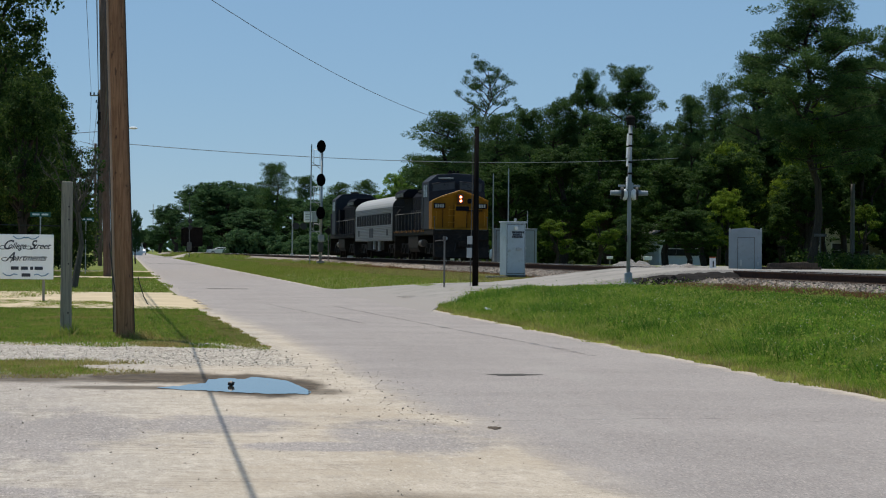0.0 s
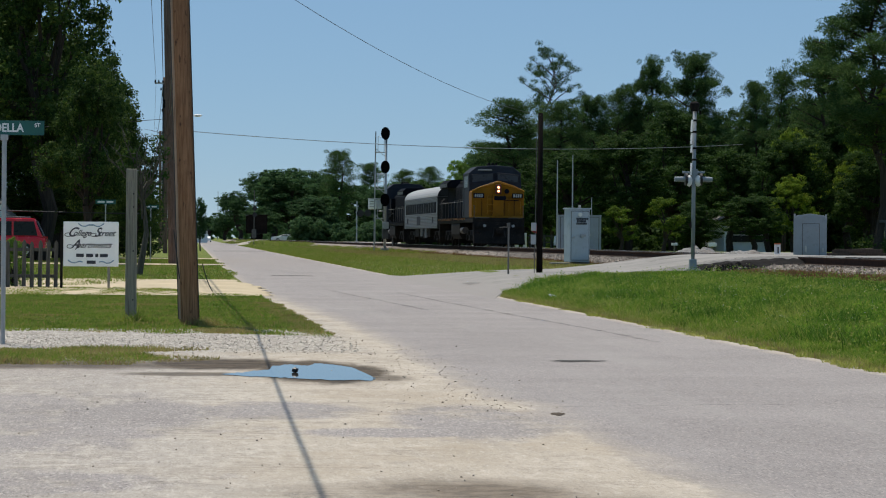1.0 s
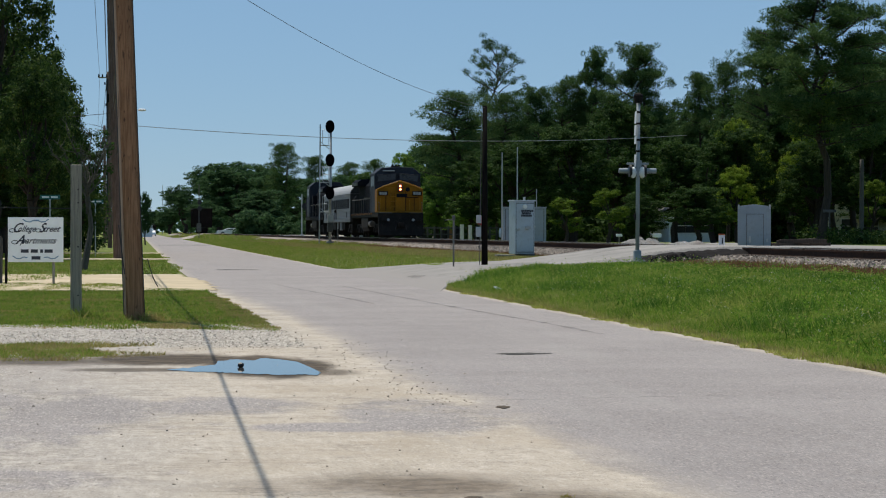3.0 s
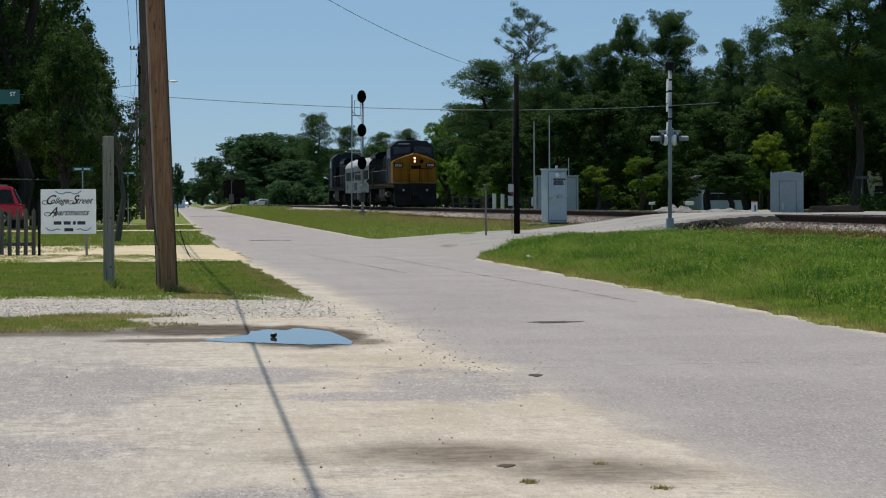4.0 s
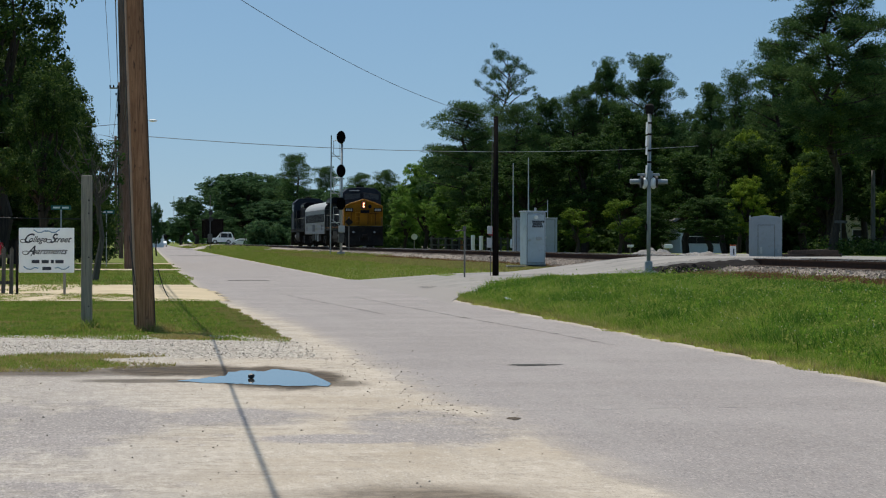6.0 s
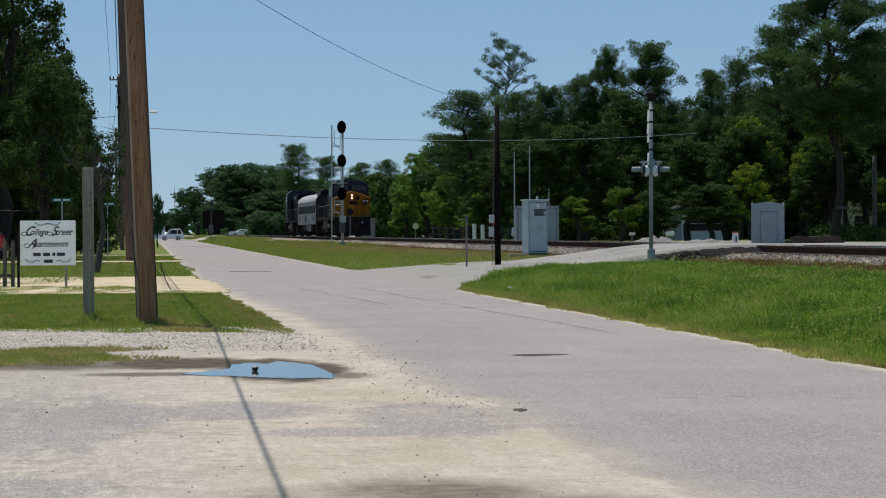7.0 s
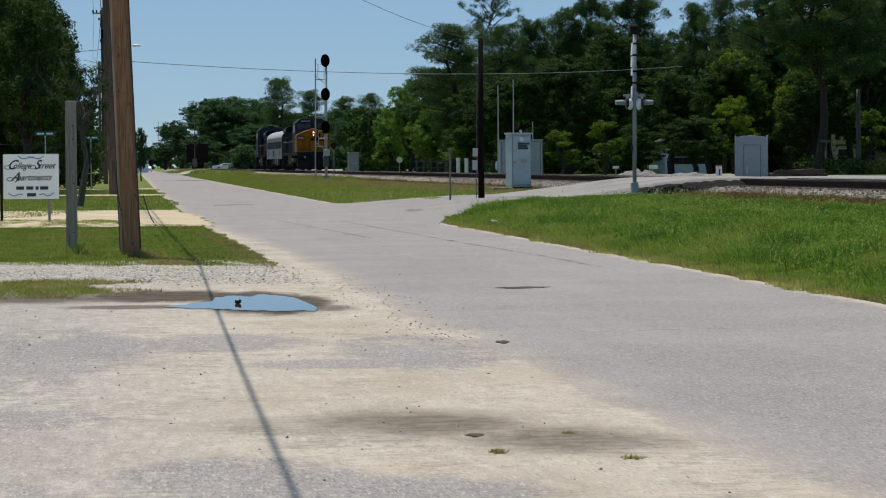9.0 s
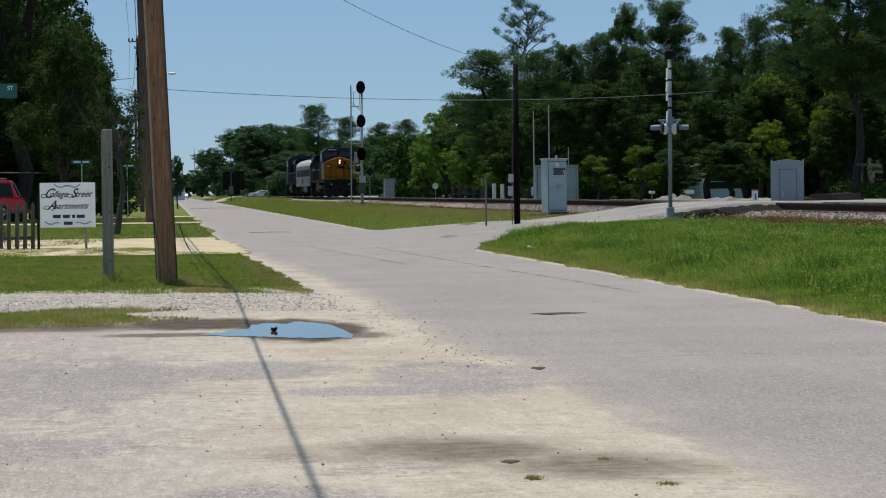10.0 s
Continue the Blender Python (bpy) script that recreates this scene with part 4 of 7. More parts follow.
WEEDLEAF = make_blades("weed_leaves", (0.085, 0.20, 0.022), (0.19, 0.32, 0.035), (0.27, 0.33, 0.05), 0.2, 0.5)
PALEHEAD = make_blades("pale_seed_heads", (0.42, 0.42, 0.30), (0.62, 0.62, 0.52), (0.5, 0.45, 0.3), 0.2, 0.3)
bank_weeds("leafy_weeds", 80, 60, 0.026, 0.19, WEEDLEAF, "light green leafy weeds in the tall grass", 51, 0.16)
bank_weeds("leafy_weeds", 420, 44, 0.022, 0.15, TALL, "green leafy weeds in the tall grass", 63, 0.18)
bank_weeds("leafy_weeds", 260, 40, 0.022, 0.16, TUSSOCK, "dark green leafy weeds in the tall grass", 64, 0.2)
bank_weeds("seed_heads", 420, 3, 0.012, 0.32, PALEHEAD, "pale seed heads and tiny white flowers in the grass", 52, 0.05)
def bank_top(rng, count):
    y = rng.uniform(40, 86, count)
    x = rng.uniform(10.6, 16.0, count)
    ok = off_ramp(x, y, rng) & (x < 0.3 * y) & (np.array([noise.noise((a * 0.5, b * 0.12, 9)) for a, b in zip(x, y)]) + 0.35 * rng.random(count) > 0.1)
    x, y = x[ok], y[ok]
    return np.c_[x, y, np.array([land(u, v) for u, v in zip(x, y)]), np.full(len(x), 0.8)]


blades("dry_bank_grass", 14000, bank_top, 0.12, 0.012, EDGEG, "yellow-green short grass on top of the bank", 65, 0.6)
blades("dry_verge_grass", 26000, wedge(104, 240, lambda y: rail_x(y) - 6.2, lambda y: rail_x(y) - 3.0, off_ramp), 0.2, 0.02, DRYG, "straw-coloured tall grass near the track", 66, 0.5)
blades("verge_grass", 26000, wedge(330, 640, lambda y: edge_right(y), lambda y: np.maximum(rail_x(y) - 3.0, 8.0), None), 0.12, 0.06, VERGE, "mown green verge far along the railway", 43)


def lawn_edge(y):
    return np.interp(y, [43, 52, 62, 75, 140], [2.08, 2.02, 1.92, 1.7, 1.5]) + 0.045 * np.sin(y * 1.3) + 0.03 * np.sin(y * 3.1)


def lawn_front(x, y, rng):
    near = 44.4 - 0.55 * np.clip(x, -1.0, 2.2) + 0.3 * np.sin(x * 2.1) + 0.18 * np.sin(x * 5.3) + rng.random(len(x)) * 0.5
    back = 83.2 - 8.8 * np.clip((x + 0.8) / 1.2, 0, 1) + 0.5 * np.sin(x * 3.0) + rng.random(len(x)) * 0.8
    return (y > near) & (y < back)


blades("lawn_grass", 140000, wedge(42.5, 84, lambda y: -6.5 - 0 * y, lawn_edge, lawn_front), 0.06, 0.012, LAWN, "mown green lawn beside the road", 26, 0.5)
blades("dry_lawn_grass", 2600, wedge(44.6, 47.4, lambda y: 0.12 + 0.1 * np.sin(y * 2.0), lambda y: 0.95 + 0.1 * np.sin(y * 3.1), lawn_front), 0.075, 0.012, DRYG, "sun-bleached straw beside the pole", 67, 0.7)
blades("dry_lawn_grass", 9000, wedge(44.0, 66, lambda y: lawn_edge(y) - 0.42, lambda y: lawn_edge(y) + 0.04, lawn_front), 0.055, 0.011, DRYG, "sun-dried brown grass along the lawn edge", 61, 0.5)
blades("lawn_grass", 56000, wedge(85, 190, lambda y: -10 - 0 * y, lambda y: 1.62 + 0.2 * np.sin(y * 0.17) + 0.06 * np.sin(y * 0.9), lambda x, y, r: (y > 100.5 - 15 * np.clip((-0.9 - x) / 2.2, 0, 1) + r.random(len(x))) & ((y < 149.5) | (y > 158.5))), 0.08, 0.022, LAWN, "mown green lawn beside the far road", 27, 0.5)
blades("dirt_weeds", 15000, wedge(33.6, 38.3, lambda y: -4.5 - 0 * y, lambda y: -0.15 + 0.5 * np.sin(y * 2.0), lambda x, y, r: np.array([noise.noise((a * 1.3, b * 0.5, 4)) for a, b in zip(x, y)]) > -0.5), 0.09, 0.010, DRYG, "low weeds in the damp dirt strip", 28, 0.6)
blades("dirt_weeds", 15000, wedge(34.5, 38.0, lambda y: -4.5 - 0 * y, lambda y: -0.6 + 0.4 * np.sin(y * 2.0), lambda x, y, r: np.array([noise.noise((a * 1.3, b * 0.5, 4)) for a, b in zip(x, y)]) > -0.35), 0.10, 0.010, LAWN, "low weeds in the damp dirt strip", 29, 0.6)


def tuft_at(cx, cy, n, spread, seed, high=0.022, material=None, label="small tuft of weeds on the sand"):
    def place(rng, count):
        return np.c_[cx + rng.normal(0, spread, count), cy + rng.normal(0, spread * 1.5, count), np.zeros(count), np.ones(count)]
    blades("weed_tuft", n, place, high, 0.006, material or DRYG, label, seed, 0.8)


tuft_at(1.86, 15.2, 70, 0.025, 31)
tuft_at(2.48, 14.8, 60, 0.025, 32)
tuft_at(2.37, 16.2, 30, 0.02, 33, 0.02)
tuft_at(-0.98, 50.35, 420, 0.17, 34, 0.22, LAWN, "green weeds round the foot of the post")
tuft_at(0.24, 48.9, 260, 0.13, 35, 0.15, LAWN, "green weeds round the foot of the pole")
tuft_at(-0.2, 48.8, 120, 0.08, 36, 0.10, LAWN, "green weeds round the foot of the pole")


# ================= trees =================
def leaf_tris(rng, centres, radii, per, size, thin=1.0, needle=False, loose=0.42):
    """Leaves on the shells of ellipsoid clumps, turned outwards and up; returns their corners."""
    n = len(centres) * per
    c = np.repeat(centres, per, axis=0)
    r = np.repeat(radii, per, axis=0)
    d = rng.normal(size=(n, 3))
    d /= np.linalg.norm(d, axis=1)[:, None]
    p = c + d * r * (rng.random((n, 1)) ** 0.4)
    s = size * rng.uniform(0.55, 1.35, (n, 1))
    out = d + rng.normal(0, loose, (n, 3)) + np.array([0, 0, 0.45])
    out /= np.linalg.norm(out, axis=1)[:, None]
    b = np.cross(out, rng.normal(size=(n, 3)))
    b /= np.linalg.norm(b, axis=1)[:, None]
    v = np.empty((n, 3, 3))
    if needle:
        v[:, 0], v[:, 1], v[:, 2] = p - b * s * thin, p + b * s * thin, p + out * s * 1.7
    else:
        a = np.cross(out, b)
        v[:, 0], v[:, 1], v[:, 2] = p + a * s, p - a * s * 0.6 + b * s * 0.8 * thin, p - a * s * 0.6 - b * s * 0.8 * thin
    return v.reshape(-1, 3)


def leaf_mesh(name, v, material, parent):
    n = len(v) // 3
    me = bpy.data.meshes.new(name)
    me.vertices.add(len(v))
    me.vertices.foreach_set("co", np.ascontiguousarray(v).ravel())
    me.loops.add(3 * n)
    me.loops.foreach_set("vertex_index", np.arange(3 * n))
    me.polygons.add(n)
    me.polygons.foreach_set("loop_start", np.arange(0, 3 * n, 3))
    me.update(calc_edges=True)
    me.materials.append(material)
    ob = new(name, me)
    ob.parent = parent
    return ob


def limb(b, p, q, r0, r1, rnd, kinks=3):
    pts = [Vector(p).lerp(Vector(q), k / kinks) for k in range(kinks + 1)]
    for k in range(1, kinks):
        pts[k] += Vector((rnd.uniform(-1, 1), rnd.uniform(-1, 1), rnd.uniform(-0.4, 0.6))) * (Vector(q) - Vector(p)).length * 0.06
    for k in range(kinks):
        tube(b, pts[k], pts[k + 1], r0 + (r1 - r0) * k / kinks, r0 + (r1 - r0) * (k + 1) / kinks, 6, False)


def make_tree(kind, seed, label):
    """Trunk with limbs, and a crown of many small leaves. Stands 10 high, crown 5 wide."""
    rnd = random.Random(seed)
    rng = np.random.default_rng(seed)
    t = thing("pine_tree" if kind in ("pine", "bough") else "tree", Matrix.Identity(4), label, "tree")
    b = B()
    cs, rs = [], []
    H = 10.0
    if kind == "pine":
        bend = rnd.uniform(-0.25, 0.25)
        limb(b, (0, 0, -0.2), (bend, 0, H * 0.93), 0.20, 0.05, rnd, 5)
        n = 46
        for k in range(n):
            u = (k + rnd.random()) / n
            z = H * (0.30 + 0.68 * u)
            a = k * 2.4 + rnd.uniform(-0.6, 0.6)
            reach = 2.75 * (0.62 + 0.42 * math.sin(min(1.0, u / 0.75) * 2.2) - 0.62 * u ** 3) * rnd.uniform(0.45, 1.1) * (0.75 if u < 0.12 else 1)
            tip = Vector((math.cos(a) * reach, math.sin(a) * reach, z + reach * rnd.uniform(0.02, 0.28)))
            limb(b, (bend * u, 0, z - 0.15), tip, 0.05, 0.015, rnd, 2)
            for f in (0.45, 0.72, 0.95):
                if f * reach < 0.35:
                    continue
                for _ in range(2):
                    c = Vector((bend * u, 0, z)).lerp(tip, f) + Vector((rnd.gauss(0, 0.28), rnd.gauss(0, 0.28), rnd.gauss(0.05, 0.12)))
                    cs.append(c)
                    w = rnd.uniform(0.36, 0.68)
                    rs.append((w, w, w * rnd.uniform(0.38, 0.6)))
        for _ in range(5):
            cs.append((bend + rnd.gauss(0, 0.3), rnd.gauss(0, 0.3), H * rnd.uniform(0.93, 0.985)))
            rs.append((0.42, 0.42, 0.28))
        v = leaf_tris(rng, np.array(cs), np.array(rs), 150, 0.07, 0.3, True)
        mat_ = LEAF_PINE
    elif kind == "bough":
        bend = rnd.uniform(-0.15, 0.25)
        limb(b, (0, 0, -0.2), (bend, 0, H * 0.95), 0.115, 0.03, rnd, 6)
        for k in range(34):
            u = (k + 0.7 * rnd.random()) / 34
            z = H * (0.36 + 0.58 * u)
            a = k * 2.4 + rnd.uniform(-0.4, 0.4)
            reach = float(np.interp(u, [0, 0.2, 0.42, 0.6, 0.75, 0.9, 1], [1.3, 2.0, 2.25, 2.0, 1.4, 0.75, 0.3])) * rnd.uniform(0.6, 1.08)
            rise = rnd.uniform(-0.08, 0.42)
            tip = Vector((math.cos(a) * reach, math.sin(a) * reach, z + reach * rise))
            limb(b, (bend * u, 0, z - 0.2), tip, 0.04, 0.012, rnd, 3)
            for _ in range(4 if reach < 1.2 else 6):
                f = rnd.uniform(0.35, 1.0)
                q = Vector((bend * u, 0, z)).lerp(tip, f) + Vector((rnd.gauss(0, 0.16 + 0.14 * f), rnd.gauss(0, 0.16 + 0.14 * f), rnd.gauss(0.08, 0.15)))
                limb(b, Vector((bend * u, 0, z)).lerp(tip, f * 0.75), q, 0.015, 0.006, rnd, 2)
                # a pad of upright tufts
                for _ in range(4):
                    cs.append(q + Vector((rnd.gauss(0, 0.15), rnd.gauss(0, 0.15), rnd.gauss(0.06, 0.09))))
                    w = rnd.uniform(0.13, 0.25)
                    rs.append((w, w, w * rnd.uniform(0.8, 1.15)))
        for _ in range(26):
            cs.append((bend + rnd.gauss(0, 0.5), rnd.gauss(0, 0.5), H * rnd.uniform(0.89, 0.985)))
            rs.append((0.2, 0.2, 0.15))
        v = leaf_tris(rng, np.array(cs), np.array(rs), 120, 0.046, 0.32, True)
        mat_ = LEAF_PINE
    elif kind == "open":
        limb(b, (0, 0, -0.2), (0.1, 0, H * 0.97), 0.11, 0.02, rnd, 6)
        for k in range(22):
            u = (k + rnd.random()) / 22
            z = H * (0.62 + 0.36 * u)
            a = k * 2.4
            reach = 2.3 * (1 - 0.6 * abs(u - 0.45)) * rnd.uniform(0.5, 1.0)
            tip = Vector((math.cos(a) * reach, math.sin(a) * reach, z + reach * 0.35))
            limb(b, (0.05, 0, z - 0.4), tip, 0.035, 0.01, rnd, 3)
            for _ in range(5):
                cs.append(Vector((0.05, 0, z)).lerp(tip, rnd.uniform(0.4, 1.05)) + Vector((rnd.gauss(0, 0.15), rnd.gauss(0, 0.15), rnd.gauss(0, 0.15))))
                rs.append((0.32, 0.32, 0.17))
        v = leaf_tris(rng, np.array(cs), np.array(rs), 110, 0.038)
        mat_ = LEAF_OAK
    elif kind == "bare":
        limb(b, (0, 0, -0.2), (0.2, 0, H * 0.5), 0.22, 0.10, rnd, 2)
        for k in range(17):
            a, z = rnd.uniform(0, 6.3), H * rnd.uniform(0.3, 0.52)
            reach = rnd.uniform(0.9, 2.7)
            tip = Vector((0.2 + math.cos(a) * reach, math.sin(a) * reach, z + rnd.uniform(1.5, 4.6)))
            limb(b, (0.2, 0, z), tip, 0.05, 0.012, rnd, 5)
            for _ in range(6):
                q = Vector((0.2, 0, z)).lerp(tip, rnd.uniform(0.4, 0.95))
                limb(b, q, q + Vector((rnd.gauss(0, 0.5), rnd.gauss(0, 0.5), rnd.uniform(0.1, 0.9))), 0.02, 0.006, rnd, 2)
            if k % 8 == 0:
                for _ in range(6):
                    cs.append(Vector((0.2, 0, z)).lerp(tip, rnd.uniform(0.3, 0.9)) + Vector((rnd.gauss(0, 0.4), rnd.gauss(0, 0.4), -0.2)))
                    rs.append((0.4, 0.4, 0.35))
        v = leaf_tris(rng, np.array(cs), np.array(rs), 60, 0.1)
        mat_ = LEAF_OAK
    else:
        limb(b, (0, 0, -0.2), (0.15, 0, H * 0.42), 0.24, 0.17, rnd, 3)
        lobes = []
        for k in range(7 if kind == "spray" else 20):
            u = rnd.random()
            z = H * (0.30 + 0.60 * u)
            a = k * 2.4 + rnd.uniform(-0.4, 0.4)
            wide = 2.5 * math.sqrt(max(0.05, 1 - ((u - 0.38) / 0.66) ** 2))
            reach = wide * rnd.uniform(0.35, 0.78)
            c = Vector((math.cos(a) * reach, math.sin(a) * reach, z))
            lobes.append((c, rnd.uniform(0.8, 1.35) * (0.62 if kind == "spray" else 1)))
            limb(b, (0.1, 0, H * rnd.uniform(0.2, 0.42)), c, 0.11, 0.03, rnd, 3)
        lobes.append((Vector((0, 0, H * 0.88)), 1.0))
        for c, r in lobes:
            for _ in range({"far": 17, "near": 26}.get(kind, 22)):
                d = Vector((rnd.gauss(0, 1), rnd.gauss(0, 1), rnd.gauss(0, 0.8))).normalized() * r * rnd.uniform(0.55, 1.12)
                cs.append(c + d)
                w = rnd.uniform(0.2, 0.45) * (1.1 if kind == "far" else 1)
                rs.append((w, w, w * 0.85))
        v = leaf_tris(rng, np.array(cs), np.array(rs), {"far": 76, "near": 62}.get(kind, 78), {"far": 0.085, "near": 0.064}.get(kind, 0.07), loose=0.95 if kind == "far" else 0.42)
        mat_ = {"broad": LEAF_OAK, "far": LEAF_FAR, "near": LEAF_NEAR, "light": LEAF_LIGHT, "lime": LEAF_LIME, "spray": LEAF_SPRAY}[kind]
        lim = v.reshape(-1, 3, 3)
        v = lim[lim[:, 0, 2] > 0.5].reshape(-1, 3)
    part("trunk", b, GREY_BARK if kind == "bare" else BARK, t)
    leaf_mesh("crown", v, mat_, t)
    return t


LABELS = {"bough": "big loblolly pine with open layered boughs", "pine": "tall dark green loblolly pine with layered boughs", "broad": "dense dark green broadleaf tree", "far": "distant dark green broadleaf tree", "near": "large leafy oak tree beside the lawn", "light": "fresh green broadleaf tree behind the railway",
          "lime": "yellow-green sunlit leafy tree", "spray": "thin young tree with bright yellow-green leaf sprays", "open": "tall thin tree with sparse airy foliage", "bare": "crooked tree with half bare grey branches"}
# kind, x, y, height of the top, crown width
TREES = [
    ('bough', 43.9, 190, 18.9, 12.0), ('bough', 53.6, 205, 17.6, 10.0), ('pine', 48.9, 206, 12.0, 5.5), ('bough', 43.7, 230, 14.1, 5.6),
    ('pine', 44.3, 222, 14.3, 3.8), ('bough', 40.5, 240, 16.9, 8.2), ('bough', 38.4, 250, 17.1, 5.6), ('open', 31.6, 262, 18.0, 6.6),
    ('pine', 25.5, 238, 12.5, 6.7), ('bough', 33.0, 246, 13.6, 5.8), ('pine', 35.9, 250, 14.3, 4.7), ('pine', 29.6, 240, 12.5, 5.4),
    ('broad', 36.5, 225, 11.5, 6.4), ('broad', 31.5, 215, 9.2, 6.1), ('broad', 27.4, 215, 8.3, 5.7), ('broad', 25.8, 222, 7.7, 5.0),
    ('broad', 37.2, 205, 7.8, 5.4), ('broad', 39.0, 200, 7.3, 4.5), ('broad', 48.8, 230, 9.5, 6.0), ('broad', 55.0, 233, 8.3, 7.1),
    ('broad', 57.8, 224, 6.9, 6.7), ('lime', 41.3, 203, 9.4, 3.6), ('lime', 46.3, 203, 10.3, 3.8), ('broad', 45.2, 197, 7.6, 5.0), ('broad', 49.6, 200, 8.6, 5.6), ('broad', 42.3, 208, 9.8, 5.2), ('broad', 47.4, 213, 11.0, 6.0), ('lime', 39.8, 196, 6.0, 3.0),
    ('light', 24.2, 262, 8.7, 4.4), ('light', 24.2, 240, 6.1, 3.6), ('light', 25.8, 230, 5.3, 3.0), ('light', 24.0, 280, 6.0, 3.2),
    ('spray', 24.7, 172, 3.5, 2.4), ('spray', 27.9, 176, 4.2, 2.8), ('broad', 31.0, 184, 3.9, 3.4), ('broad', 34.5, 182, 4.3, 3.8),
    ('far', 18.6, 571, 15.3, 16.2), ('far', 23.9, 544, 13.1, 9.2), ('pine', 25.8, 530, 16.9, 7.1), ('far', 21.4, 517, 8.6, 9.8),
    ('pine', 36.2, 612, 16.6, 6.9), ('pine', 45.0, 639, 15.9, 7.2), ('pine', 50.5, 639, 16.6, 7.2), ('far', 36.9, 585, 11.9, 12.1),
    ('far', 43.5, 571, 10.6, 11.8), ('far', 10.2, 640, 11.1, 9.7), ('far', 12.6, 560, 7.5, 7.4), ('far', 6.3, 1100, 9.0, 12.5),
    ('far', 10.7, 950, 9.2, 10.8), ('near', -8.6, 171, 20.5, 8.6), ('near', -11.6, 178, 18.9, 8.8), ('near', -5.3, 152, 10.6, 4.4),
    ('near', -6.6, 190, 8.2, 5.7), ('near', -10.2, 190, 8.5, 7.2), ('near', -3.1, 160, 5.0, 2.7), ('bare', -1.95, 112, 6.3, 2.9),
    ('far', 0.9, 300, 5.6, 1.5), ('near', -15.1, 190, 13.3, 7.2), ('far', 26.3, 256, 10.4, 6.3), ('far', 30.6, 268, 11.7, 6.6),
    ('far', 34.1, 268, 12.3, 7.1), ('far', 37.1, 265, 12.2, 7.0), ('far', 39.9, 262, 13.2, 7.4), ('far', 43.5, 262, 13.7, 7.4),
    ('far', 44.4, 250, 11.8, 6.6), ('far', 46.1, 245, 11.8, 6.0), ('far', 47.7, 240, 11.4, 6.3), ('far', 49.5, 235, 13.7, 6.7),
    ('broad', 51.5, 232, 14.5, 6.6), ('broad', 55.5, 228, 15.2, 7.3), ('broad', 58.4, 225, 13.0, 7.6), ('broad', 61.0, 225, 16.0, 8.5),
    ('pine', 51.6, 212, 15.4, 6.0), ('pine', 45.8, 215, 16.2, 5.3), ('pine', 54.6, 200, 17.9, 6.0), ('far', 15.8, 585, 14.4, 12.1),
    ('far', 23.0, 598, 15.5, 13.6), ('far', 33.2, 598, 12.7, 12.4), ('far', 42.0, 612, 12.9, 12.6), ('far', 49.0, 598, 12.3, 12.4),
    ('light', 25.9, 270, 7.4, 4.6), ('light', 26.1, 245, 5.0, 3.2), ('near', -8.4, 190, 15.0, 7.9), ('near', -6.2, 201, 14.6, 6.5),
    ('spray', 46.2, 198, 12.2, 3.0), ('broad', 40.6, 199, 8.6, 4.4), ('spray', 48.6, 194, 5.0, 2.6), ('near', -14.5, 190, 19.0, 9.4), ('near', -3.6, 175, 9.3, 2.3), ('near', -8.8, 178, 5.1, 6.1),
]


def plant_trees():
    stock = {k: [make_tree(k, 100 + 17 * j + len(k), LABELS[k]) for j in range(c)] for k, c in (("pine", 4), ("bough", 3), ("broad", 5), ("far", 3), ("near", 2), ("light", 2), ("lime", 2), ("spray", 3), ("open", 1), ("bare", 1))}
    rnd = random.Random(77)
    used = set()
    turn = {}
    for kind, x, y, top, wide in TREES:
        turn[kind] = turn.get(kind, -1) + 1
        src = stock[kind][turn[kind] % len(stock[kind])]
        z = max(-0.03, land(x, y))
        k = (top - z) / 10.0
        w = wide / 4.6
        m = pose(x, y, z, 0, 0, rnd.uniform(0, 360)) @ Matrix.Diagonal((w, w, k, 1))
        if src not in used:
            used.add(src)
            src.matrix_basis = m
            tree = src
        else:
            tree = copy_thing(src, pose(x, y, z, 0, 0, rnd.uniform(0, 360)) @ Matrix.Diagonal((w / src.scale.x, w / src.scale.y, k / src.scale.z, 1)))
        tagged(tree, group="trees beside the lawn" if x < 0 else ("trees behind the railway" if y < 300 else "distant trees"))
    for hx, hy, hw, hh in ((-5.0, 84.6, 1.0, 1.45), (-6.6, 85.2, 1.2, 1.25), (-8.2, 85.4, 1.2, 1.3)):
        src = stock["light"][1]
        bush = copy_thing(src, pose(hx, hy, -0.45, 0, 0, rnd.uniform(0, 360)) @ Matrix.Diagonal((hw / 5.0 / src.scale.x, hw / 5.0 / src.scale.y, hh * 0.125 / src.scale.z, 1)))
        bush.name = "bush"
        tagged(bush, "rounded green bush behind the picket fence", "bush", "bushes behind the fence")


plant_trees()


def woods(name, count, x0, x1, y0, y1, top, seed, label, size=0.5, leaf=None):
    """Far woods as one mass of leaf clumps with an uneven top."""
    rng = np.random.default_rng(seed)
    x, y = rng.uniform(x0, x1, count), rng.uniform(y0, y1, count)
    roof = np.array([top * (0.75 + 0.45 * noise.noise((a * 0.13, seed, 1)) + 0.25 * noise.noise((a * 0.5, seed, 3))) for a in x])
    z = 0.3 + roof * rng.random(count) ** 0.8
    r = rng.uniform(0.5, 1.1, count)
    v = leaf_tris(rng, np.c_[x, y, z], np.c_[r, r, r * 0.6], 46, size * 0.62)
    ob = leaf_mesh(name, v, leaf or LEAF_OAK, None)
    tagged(ob, label, "woods", kind="stuff")


